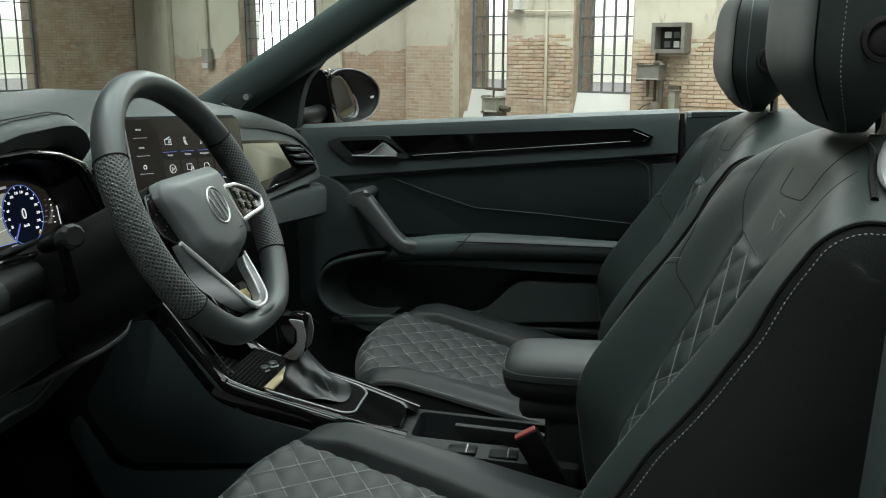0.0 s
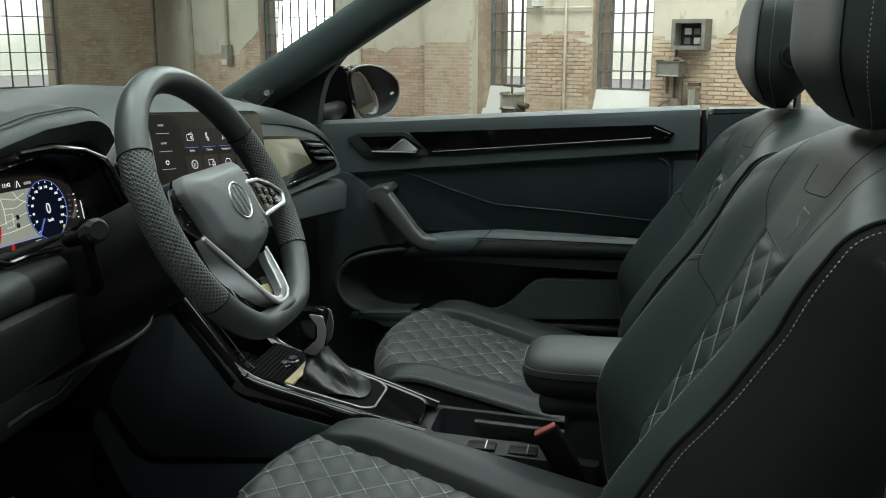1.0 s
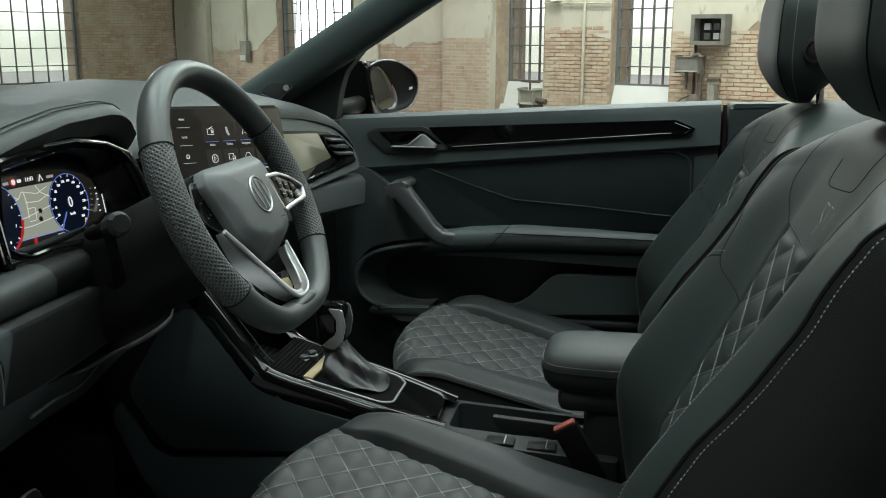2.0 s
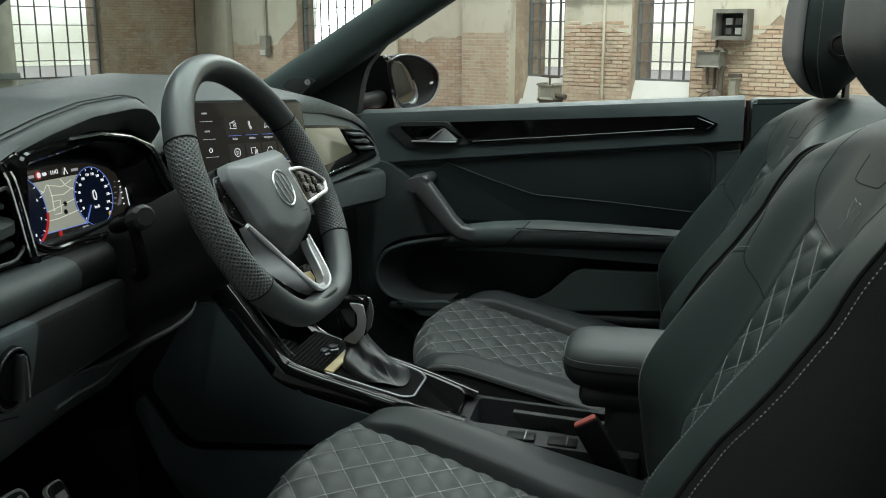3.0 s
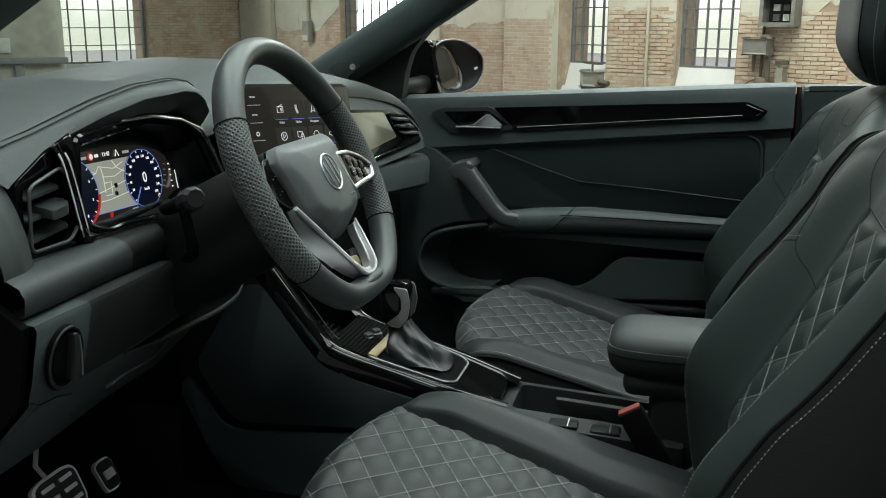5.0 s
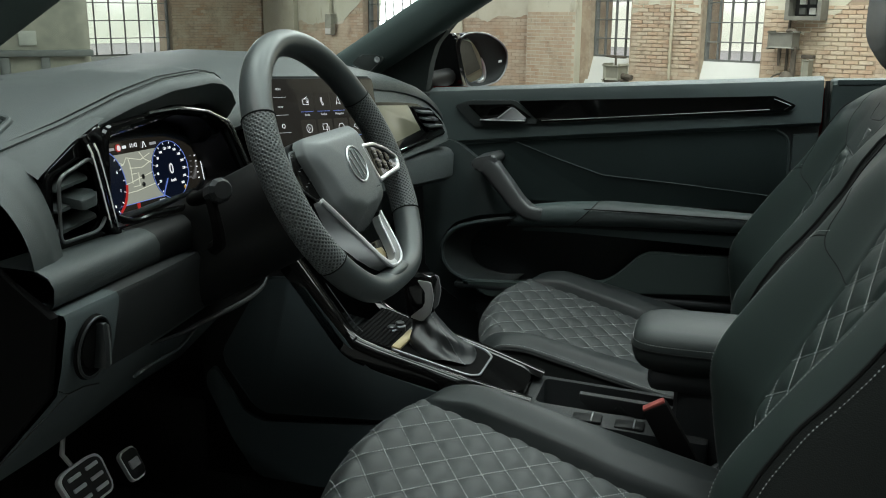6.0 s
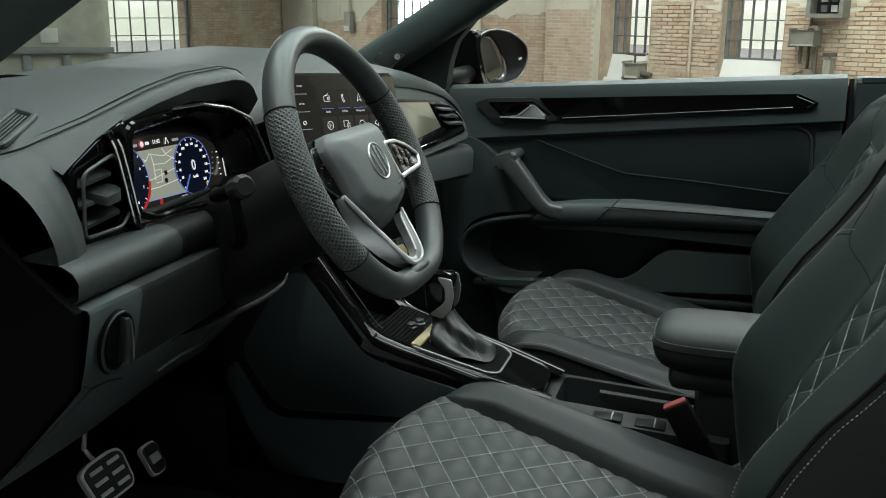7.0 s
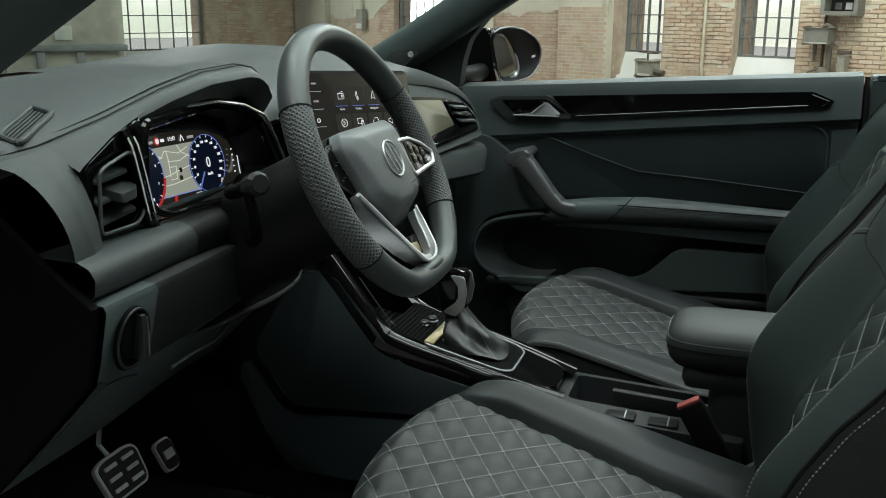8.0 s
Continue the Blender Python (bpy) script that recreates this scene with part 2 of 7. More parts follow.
# ---- mesh helpers ----
def part(name, bm, mat, parent=None, label="", smooth=35):
    me = bpy.data.meshes.new(name)
    bmesh.ops.recalc_face_normals(bm, faces=bm.faces)
    bm.to_mesh(me)
    bm.free()
    me.materials.append(mat)
    if smooth:
        me.polygons.foreach_set("use_smooth", [True] * len(me.polygons))
        me.set_sharp_from_angle(angle=radians(smooth))
    ob = new(name, me)
    ob.parent = parent
    if label:
        ob["label"] = label
    return ob


def thing(name, at, label, category, group="", kind=""):
    ob = new(name)
    ob.empty_display_size = .05
    ob.location = at
    return tagged(ob, label, category, group, kind)


def sstep(a, b, x):
    t = min(1, max(0, (x - a) / (b - a)))
    return t * t * (3 - 2 * t)


def lerp_table(table, x):
    if x <= table[0][0]:
        return table[0][1]
    for (a, p), (b, q) in zip(table, table[1:]):
        if x <= b:
            return p + (q - p) * (x - a) / (b - a)
    return table[-1][1]


def grid(fn, nu, nv, close_u=False, close_v=False, uv=None, bm=None):
    """A sheet of quads over fn(u, v), u and v from 0 to 1."""
    bm = bm or bmesh.new()
    cu, cv = (nu if close_u else nu + 1), (nv if close_v else nv + 1)
    vs = [[bm.verts.new(fn(i / nu, j / nv)) for j in range(cv)] for i in range(cu)]
    lay = bm.loops.layers.uv.verify() if uv else None
    for i in range(nu):
        for j in range(nv):
            ij = ((i, j), (i + 1, j), (i + 1, j + 1), (i, j + 1))
            try:
                f = bm.faces.new([vs[a % cu][b % cv] for a, b in ij])
            except ValueError:
                continue
            if lay:
                for lp, (a, b) in zip(f.loops, ij):
                    lp[lay].uv = uv(a / nu, b / nv)
    return bm


def tube(pts, r, n=8, closed=False, bm=None, caps=True):
    """A round bar along a line of points; r may be a function of the share of the way."""
    bm = bm or bmesh.new()
    pts = [Vector(p) for p in pts]
    m = len(pts)
    rings, up = [], None
    for i, p in enumerate(pts):
        a = pts[(i - 1) % m] if closed or i else p
        b = pts[(i + 1) % m] if closed or i < m - 1 else p
        d = (b - a).normalized()
        if up is None:
            up = d.orthogonal().normalized()
        up = (up - d * up.dot(d)).normalized()
        side = d.cross(up)
        rr = r(i / max(1, m - 1)) if callable(r) else r
        rings.append([bm.verts.new(p + (up * math.cos(2 * math.pi * k / n) + side * math.sin(2 * math.pi * k / n)) * rr) for k in range(n)])
    for i in range(m if closed else m - 1):
        for k in range(n):
            try:
                bm.faces.new((rings[i][k], rings[i][(k + 1) % n], rings[(i + 1) % m][(k + 1) % n], rings[(i + 1) % m][k]))
            except ValueError:
                pass
    if caps and not closed:
        bm.faces.new(rings[0])
        bm.faces.new(rings[-1][::-1])
    return bm


def box(lo, hi, bevel=.004, seg=2, bm=None):
    out = bmesh.new()
    bmesh.ops.create_cube(out, size=1)
    for v in out.verts:
        v.co = Vector([lo[k] + (hi[k] - lo[k]) * (v.co[k] + .5) for k in range(3)])
    if bevel:
        bmesh.ops.bevel(out, geom=out.edges[:], offset=bevel, segments=seg, affect='EDGES', profile=.5)
    if bm is None:
        return out
    return join(bm, out)


def join(bm, other):
    tmp = bpy.data.meshes.new("tmp")
    other.to_mesh(tmp)
    other.free()
    bm.from_mesh(tmp)
    bpy.data.meshes.remove(tmp)
    return bm


def prism(outline, place, depth, bevel=.003, seg=2):
    """A plate: the 2D outline laid into space by place(a, b, h), h from 0 to depth, with rounded edges."""
    bm = bmesh.new()
    lo = [bm.verts.new(place(a, b, 0)) for a, b in outline]
    hi = [bm.verts.new(place(a, b, depth)) for a, b in outline]
    n = len(outline)
    bm.faces.new(lo[::-1])
    top = bm.faces.new(hi)
    for i in range(n):
        bm.faces.new((lo[i], lo[(i + 1) % n], hi[(i + 1) % n], hi[i]))
    if bevel:
        bmesh.ops.bevel(bm, geom=list(top.edges), offset=bevel, segments=seg, affect='EDGES', profile=.5)
    return bm


def rounded(pts, r, n=4):
    """The polygon with its corners rounded."""
    out = []
    m = len(pts)
    for i in range(m):
        p, a, b = Vector(pts[i]), Vector(pts[i - 1]), Vector(pts[(i + 1) % m])
        da, db = (a - p), (b - p)
        q = min(r, da.length * .45, db.length * .45)
        s, e = p + da.normalized() * q, p + db.normalized() * q
        for k in range(n + 1):
            t = k / n
            out.append(tuple(s * (1 - t) ** 2 + p * 2 * t * (1 - t) + e * t * t))
    return out


def lathe(profile, place, n=24):
    """A turned form: profile of (radius, height), set by place(x, y, h)."""
    return grid(lambda u, v: place(math.cos(2 * math.pi * v) * profile[round(u * (len(profile) - 1))][0],
                                   math.sin(2 * math.pi * v) * profile[round(u * (len(profile) - 1))][0],
                                   profile[round(u * (len(profile) - 1))][1]), len(profile) - 1, n, close_v=True)


def spline(pts, n):
    """n + 1 points on a smooth curve through pts."""
    p = [Vector(q) for q in pts]
    p = [p[0] * 2 - p[1]] + p + [p[-1] * 2 - p[-2]]
    out, m = [], len(p) - 3
    for k in range(n + 1):
        t = min(k / n * m, m - 1e-6)
        i = int(t)
        f = t - i
        a, b, c, d = p[i:i + 4]
        out.append(.5 * ((2 * b) + (c - a) * f + (2 * a - 5 * b + 4 * c - d) * f * f + (3 * b - a - 3 * c + d) * f ** 3))
    return out


def spline2(pts, n):
    """The same for flat points."""
    return [(p.x, p.y) for p in spline([(a, b, 0) for a, b in pts], n)]


def stitches(lines, pitch=.0045, length=.0030, r=.0006):
    """Short threads along lines of points, one mesh."""
    verts, faces = [], []
    for pts in lines:
        pts = [Vector(p) for p in pts]
        rest = 0.0
        for a, b in zip(pts, pts[1:]):
            d = (b - a).length
            if d < 1e-7:
                continue
            w = (b - a) / d
            s1 = w.orthogonal().normalized()
            s2 = w.cross(s1)
            s = rest
            while s < d:
                c = a + w * s
                k = len(verts)
                verts += [c - w * length / 2, c + s1 * r, c + s2 * r, c - s1 * r, c - s2 * r, c + w * length / 2]
                faces += [(k, k + 1, k + 2), (k, k + 2, k + 3), (k, k + 3, k + 4), (k, k + 4, k + 1), (k + 5, k + 2, k + 1), (k + 5, k + 3, k + 2), (k + 5, k + 4, k + 3), (k + 5, k + 1, k + 4)]
                s += pitch
            rest = s - d
    me = bpy.data.meshes.new("stitching")
    me.from_pydata([tuple(v) for v in verts], [], faces)
    me.materials.append(THREAD)
    return me


def thread(name, lines, parent, label="", **kw):
    ob = new(name, stitches(lines, **kw))
    ob.parent = parent
    if label:
        ob["label"] = label
    return ob


def lettering(text, size, place, mat, parent, name="lettering", depth=.0003):
    """Flat writing, set by a pose."""
    cu = bpy.data.curves.new(name, 'FONT')
    cu.body, cu.size, cu.extrude, cu.align_x, cu.align_y = text, size, depth, 'CENTER', 'CENTER'
    tmp = new("tmp", cu)
    me = bpy.data.meshes.new_from_object(tmp.evaluated_get(bpy.context.evaluated_depsgraph_get()))
    bpy.data.objects.remove(tmp)
    bpy.data.curves.remove(cu)
    me.transform(place)
    me.materials.clear()
    me.materials.append(mat)
    me.name = name
    ob = new(name, me)
    ob.parent = parent
    return ob


def attach(ob, parent):
    """Hang ob under parent and leave its mesh where it is in the car."""
    ob.parent = parent
    if parent is not None and parent.parent is None:
        ob.matrix_parent_inverse = Matrix.Translation(-parent.location)
    return ob


def piece(name, bm, mat, parent, label="", smooth=35):
    return attach(part(name, bm, mat, None, label, smooth), parent)


def sewn(lines, parent, label="", **kw):
    return attach(thread("stitching", lines, None, label, **kw), parent)


def words(text, size, place, mat, parent, name="lettering"):
    return attach(lettering(text, size, place, mat, None, name), parent)


# ---- the hall ----
WALL_P, WALL_D, WALL_N = Vector((.17, 12.1, 0)), Vector((.866, -.5, 0)), Vector((-.5, -.866, 0))
CORNER = WALL_P + WALL_D * -10.5
SIDE_D, SIDE_N = Vector((-.5, -.866, 0)), Vector((.866, -.5, 0))


def on_wall(s, z, off=0.0):
    return WALL_P + WALL_D * s + WALL_N * off + Vector((0, 0, z))


def on_side(s, z, off=0.0):
    return CORNER + SIDE_D * s + SIDE_N * off + Vector((0, 0, z))


def slab(place, s0, s1, z0, z1, o0, o1, bm=None, bevel=0.0):
    """A straight block on a wall, from o0 to o1 out of its face."""
    out = bmesh.new()
    bmesh.ops.create_cube(out, size=1)
    for v in out.verts:
        v.co = place(s0 + (s1 - s0) * (v.co.x + .5), z0 + (z1 - z0) * (v.co.z + .5), o0 + (o1 - o0) * (v.co.y + .5))
    if bevel:
        bmesh.ops.bevel(out, geom=out.edges[:], offset=bevel, segments=1, affect='EDGES')
    return out if bm is None else join(bm, out)


HALL_H = 5.6
WINDOWS = [(-7.2, -5.15, .74, 4.2), (-1.86, -1.13, .58, 4.2), (.02, .92, .58, 4.2), (3.4, 4.3, .58, 4.2)]
SIDE_WINDOWS = [(2.2, 4.0, .37, 4.2), (5.6, 7.6, .37, 4.2)]


def pierced(name, place, s_lo, s_hi, openings, label):
    bm = bmesh.new()
    s = s_lo
    for a, b, lo, hi in openings:
        slab(place, s, a, 0, HALL_H, -.55, 0, bm)
        slab(place, a, b, 0, lo - .42, -.55, 0, bm)
        slab(place, a, b, lo - .42, lo, -.55, -.22, bm)
        slab(place, a, b, hi, HALL_H, -.55, 0, bm)
        s = b
    slab(place, s, s_hi, 0, HALL_H, -.55, 0, bm)
    return tagged(part(name, bm, MORTAR, None, smooth=0), label, "wall", kind="structure")


wall_north = pierced("wall_north", on_wall, -10.5, 12.0, WINDOWS, "old brick hall wall with patchy plaster")
wall_west = pierced("wall_west", on_side, 0, 26.0, SIDE_WINDOWS, "brown brick end wall of the hall")
bm = slab(lambda s, z, o: on_wall(s, z, o + 26), -10.5, 12.0, 0, HALL_H, 0, .5)
tagged(part("wall_south", bm, DARK_WALL, None, smooth=0), "plain brick hall wall", "wall", kind="structure")
bm = slab(lambda s, z, o: on_side(s, z, o + 22.5), 0, 26.0, 0, HALL_H, 0, .5)
tagged(part("wall_east", bm, DARK_WALL, None, smooth=0), "plain brick end wall of the hall", "wall", kind="structure")
bm = slab(on_wall, -60, 60, -.3, 0, -60, 60)
tagged(part("ground", bm, CONCRETE, None, smooth=0), "worn grey concrete hall floor and yard", "floor", kind="structure")
# unseen dark roof, left open over the lamp strips
bm = bmesh.new()
edges = [-.5, 1.1, 3.6] + [v for pair in LIGHT_STRIPS for v in pair] + [26.5]
for o0, o1 in zip(edges[::2], edges[1::2]):
    slab(on_wall, -10.5, 12, HALL_H, HALL_H + .3, o0, o1, bm)
for o0, o1, a, b in ((1.1, 3.6, -6.5, 5.5), *((p, q, 2.0, 10.3) for p, q in LIGHT_STRIPS)):
    slab(on_wall, -10.5, a, HALL_H, HALL_H + .3, o0, o1, bm)
    slab(on_wall, b, 12, HALL_H, HALL_H + .3, o0, o1, bm)
tagged(part("ceiling", bm, ROOF_DARK, None, smooth=0), "dark boarded hall roof with long roof lights", "ceiling", kind="structure")


def backdrop():
    m = bpy.data.materials.new("hazy_meadow_and_sky")
    m.use_nodes = True
    nt = m.node_tree
    nt.nodes.remove(nt.nodes["Principled BSDF"])
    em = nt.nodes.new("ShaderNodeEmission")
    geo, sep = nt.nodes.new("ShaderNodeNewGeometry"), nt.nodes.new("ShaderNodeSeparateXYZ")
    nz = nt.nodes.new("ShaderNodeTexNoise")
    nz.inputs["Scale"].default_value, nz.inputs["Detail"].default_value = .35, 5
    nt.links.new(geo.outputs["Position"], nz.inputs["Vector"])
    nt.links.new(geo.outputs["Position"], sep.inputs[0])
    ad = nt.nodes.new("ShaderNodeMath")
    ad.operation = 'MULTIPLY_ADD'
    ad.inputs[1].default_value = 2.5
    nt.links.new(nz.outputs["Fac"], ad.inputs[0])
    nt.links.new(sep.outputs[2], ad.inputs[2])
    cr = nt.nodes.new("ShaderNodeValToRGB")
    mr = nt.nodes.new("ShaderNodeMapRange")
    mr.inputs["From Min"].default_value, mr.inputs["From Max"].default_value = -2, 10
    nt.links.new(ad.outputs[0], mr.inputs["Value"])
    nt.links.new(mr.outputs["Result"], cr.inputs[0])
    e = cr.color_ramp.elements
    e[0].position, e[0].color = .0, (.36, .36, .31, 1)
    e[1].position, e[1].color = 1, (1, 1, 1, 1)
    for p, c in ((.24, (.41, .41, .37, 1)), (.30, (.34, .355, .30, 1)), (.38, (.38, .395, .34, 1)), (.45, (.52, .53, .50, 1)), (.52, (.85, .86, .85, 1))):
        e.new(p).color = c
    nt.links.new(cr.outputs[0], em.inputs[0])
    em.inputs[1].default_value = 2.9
    nt.links.new(em.outputs[0], nt.nodes["Material Output"].inputs[0])
    return m


# self-lit sheet: outdoor daylight is put into the meadow's and sky's colours
HAZE = backdrop()
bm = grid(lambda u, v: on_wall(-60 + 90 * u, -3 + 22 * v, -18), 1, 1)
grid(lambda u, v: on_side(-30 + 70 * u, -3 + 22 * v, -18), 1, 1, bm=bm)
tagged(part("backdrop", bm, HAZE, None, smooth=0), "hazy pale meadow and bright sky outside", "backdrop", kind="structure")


def iron_window(name, place, s0, s1, z0, z1, cols, step, label):
    win = thing(name, tuple(place((s0 + s1) / 2, z0, -.35)), label, "window", kind="structure")
    o0, o1 = -.20, -.14
    bm = bmesh.new()
    f = .028
    slab(place, s0, s0 + f, z0, z1, o0, o1 + .02, bm)
    slab(place, s1 - f, s1, z0, z1, o0, o1 + .02, bm)
    slab(place, s0 + f, s1 - f, z0, z0 + f, o0, o1 + .02, bm)
    slab(place, s0 + f, s1 - f, z1 - f, z1, o0, o1 + .02, bm)
    piece("window_frame", bm, IRON, win, "dark iron frame", smooth=0)
    w = (s1 - s0) / cols
    for k in range(1, cols):
        piece("glazing_bar", slab(place, s0 + k * w - (.009 if cols > 5 else .006), s0 + k * w + (.009 if cols > 5 else .006), z0 + f, z1 - f, -.195 if cols > 5 else o0 + .01, -.160 if cols > 5 else o1), IRON, win, smooth=0)
    z, k = z0 + step, 0
    while z < z1 - .1:
        piece("glazing_bar", slab(place, s0 + f, s1 - f, z - .008, z + .008, o0 + .004, -.156 if cols > 5 else o1 + .006), IRON, win, smooth=0)
        z += step
    pane = piece("pane", slab(place, s0 + f, s1 - f, z0 + f, z1 - f, -.180, -.174), PANE, win, "thin old glass", smooth=0)
    pane.visible_shadow = False
    # sloped plaster sill in the reveal
    a, b, c, d = place(s0, z0, -.12), place(s1, z0, -.12), place(s1, z0 - .42, .03), place(s0 - .06, z0 - .42, .03)
    bm = bmesh.new()
    vs = [bm.verts.new(p) for p in (a, b, c, d)] + [bm.verts.new(p - Vector((0, 0, .05))) for p in (a, b, c, d)]
    for q in ((0, 1, 2, 3), (7, 6, 5, 4), (0, 4, 5, 1), (1, 5, 6, 2), (2, 6, 7, 3), (3, 7, 4, 0)):
        bm.faces.new([vs[i] for i in q])
    piece("window_sill", bm, PLASTER_WHITE, win, "sloped pale plaster sill", smooth=0)
    return win


iron_window("window_1", on_side, *SIDE_WINDOWS[0], 6, .33, "tall iron-framed hall window with bright panes")
iron_window("window_2", on_wall, *WINDOWS[0], 9, .31, "tall wide iron-framed hall window")
iron_window("window_3", on_wall, *WINDOWS[1], 4, .27, "narrow iron-framed hall window with a sloped sill")
iron_window("window_4", on_wall, *WINDOWS[2], 5, .26, "iron-framed hall window with a sloped sill")
iron_window("window_5", on_wall, *WINDOWS[3], 5, .26, "iron-framed hall window with a sloped sill")

# pilasters between the bays
for a, b, o in ((-2.98, -2.02, .14), (-10.4, -9.3, .12), (-4.98, -4.55, .05)):
    tagged(part("pilaster", slab(on_wall, a, b, 0, HALL_H, 0, o), PLASTER, None, smooth=0), "plastered wall pilaster, worn at the edges", "pilaster", kind="structure")


def plaster_field(place, s0, s1, edge, top, seed, off=.010):
    """A skin of plaster over the brick, with a ragged lower edge."""
    rnd = random.Random(seed)
    n = max(6, int((s1 - s0) / .06))
    low = []
    for i in range(n + 1):
        s = s0 + (s1 - s0) * i / n
        z = lerp_table(edge, s) + .11 * noise.noise((s * 2.1, seed, 0)) + .05 * noise.noise((s * 9, seed, 3)) + rnd.uniform(-.015, .015)
        low.append((s, z))
    bm = bmesh.new()
    rows = [[bm.verts.new(place(s, z, o)) for s, z in low] for o in (0, off)]
    hi = [bm.verts.new(place(s, top, off)) for s, z in low]
    for i in range(n):
        bm.faces.new((rows[0][i], rows[0][i + 1], rows[1][i + 1], rows[1][i]))
        bm.faces.new((rows[1][i], rows[1][i + 1], hi[i + 1], hi[i]))
    return bm


FIELDS = [(on_wall, -9.28, -7.22, ((-9.3, 1.0), (-8, 1.0), (-7.5, 1.25), (-7.2, 1.5)), 1), (on_wall, -5.13, -2.99, ((-5.1, 1.12), (-3, 1.15)), 2),
          (on_wall, -1.11, .0, ((-1.1, 1.25), (-.3, 1.3), (0, 1.2)), 3), (on_wall, .94, 3.38, ((.94, 1.3), (1.2, 1.2), (1.45, .95), (1.8, 1.1), (2.1, 1.5), (3.3, .9)), 4),
          (on_wall, 4.32, 11.9, ((4.3, 1.1), (8, .8), (11, 1.3)), 5)]
for place, a, b, edge, seed in FIELDS:
    tagged(part("plaster", plaster_field(place, a, b, edge, HALL_H - .01, seed), PLASTER, wall_north, smooth=0))


def brick_mesh():
    bm = box((0, -.012, 0), (.170, .004, .045), .0035, 1)
    me = bpy.data.meshes.new("brick")
    bm.to_mesh(me)
    bm.free()
    me.materials.append(BRICK)
    return me


def brick_rows(place, spans, seed, single):
    """Running bond on the wall face; single bricks as parts where the face comes near, the rest in one mesh."""
    rnd = random.Random(seed)
    me, rest, verts, faces, count = brick_mesh(), None, [], [], 0
    for s0, s1, z0, z1, parent in spans:
        row, z = 0, z0
        while z < z1:
            s = s0 - (row % 2) * .090
            while s < s1:
                a, b = max(s, s0), min(s + .170, s1)
                if b - a > .05:
                    o = rnd.uniform(-.003, .005)
                    if single and count < 290 and b - a > .168 and z > .45:
                        ob = new("brick", me)
                        ax = place(1, 0, 0) - place(0, 0, 0)
                        ob.matrix_world = Matrix.Translation(place(a, z, o)) @ Matrix.Rotation(math.atan2(ax.y, ax.x), 4, 'Z')
                        ob.parent = parent
                        count += 1
                    else:
                        k = len(verts)
                        for zz in (z, z + .045):
                            for oo in (-.004, .0035 + o * .7):
                                verts += [tuple(place(a, zz, oo)), tuple(place(b, zz, oo))]
                        faces += [(k, k + 1, k + 5, k + 4), (k + 2, k + 3, k + 7, k + 6), (k, k + 2, k + 6, k + 4), (k + 1, k + 3, k + 7, k + 5), (k, k + 1, k + 3, k + 2), (k + 4, k + 5, k + 7, k + 6)]
                s += .180
            z += .054
            row += 1
    me2 = bpy.data.meshes.new("bricks")
    me2.from_pydata(verts, [], faces)
    me2.materials.append(BRICK)
    return tagged(new("bricks", me2), kind="stuff")


# ---- seats ----
def pad_width(x):
    return lerp_table(((0, .190), (.03, .182), (.06, .172), (.12, .169), (.20, .158), (.26, .147), (.33, .132), (.5, .128)), x)


def cushion_front(y):
    return -.022 + .9 * y * y


def cushion_top(x, y):
    a = abs(y)
    z = .653 - .25 * (x - .04)
    e = x - cushion_front(y)
    if e < .045:
        z -= ((.045 - e) / .045) ** 2.4 * .030
    w = pad_width(x)
    lift = .030 * sstep(.02, .12, x) + .004
    z += lift * (.55 * sstep(w - .002, w + .012, a) + .45 * sstep(w, w + .05, a)) - lift * .5 * sstep(.212, .25, a) ** 2
    z -= .006 * math.exp(-((a - w) / .007) ** 2)
    return z


QX, Q0 = .0496, .0330


def quilt_y(x, y):
    """The place across the quilting in diamonds, which narrow a little towards the back."""
    return (y - .002 + .05 * (x - .03)) / (.0715 - .03 * (x - .03))


def puff(p, q):
    return (abs(math.sin(math.pi * p)) * abs(math.sin(math.pi * q))) ** .38


def quilt(x, y):
    a, b = (x - Q0) / QX, quilt_y(x, y)
    return .0086 * puff(a + b, a - b)


def seam_runs(lines, inside, lift, n=260):
    """Runs of points of the seams y -> x, cut to the quilted field."""
    out = []
    for fn in lines:
        run = []
        for i in range(n + 1):
            y = -.22 + .44 * i / n
            x = fn(y)
            if inside(x, y):
                run.append(lift(x, y))
            else:
                if len(run) > 2:
                    out.append(run)
                run = []
        if len(run) > 2:
            out.append(run)
    return out


def cushion_seam(k, sgn):
    def fn(y):
        x = Q0 + k * QX
        for _ in range(4):
            x = Q0 + (k - sgn * quilt_y(x, y)) * QX
        return x
    return fn


# backrest, by height: middle, crest of the wings, their outer edge, each as the distance to the rear
BACK_MID = ((.56, .50), (.68, .482), (.75, .490), (1.20, .724))
BACK_CREST = ((.56, .462), (.64, .447), (.70, .438), (.74, .432), (.771, .436), (.80, .449), (.847, .480), (.888, .508), (.924, .535), (.971, .568), (1.0, .585), (1.033, .609), (1.06, .634), (1.10, .668), (1.2, .724))
BACK_EDGE = ((.56, .500), (.66, .468), (.74, .455), (.78, .459), (.812, .473), (.861, .502), (.887, .524), (.918, .547), (.953, .569), (.974, .583), (.995, .592), (1.013, .601), (1.031, .612), (1.055, .629), (1.10, .664), (1.2, .73))
BACK_Y = .245
BX, BY, BZ0, BY0 = .0475, .085, .872, .036


def smooth_table(table, x, w=.014):
    return sum(lerp_table(table, x + d * w) for d in (-1, -.5, 0, .5, 1)) / 5


def quilt_half(z):
    return lerp_table(((.6, .062), (.9, .066), (1.0, .080), (1.3, .080)), z)


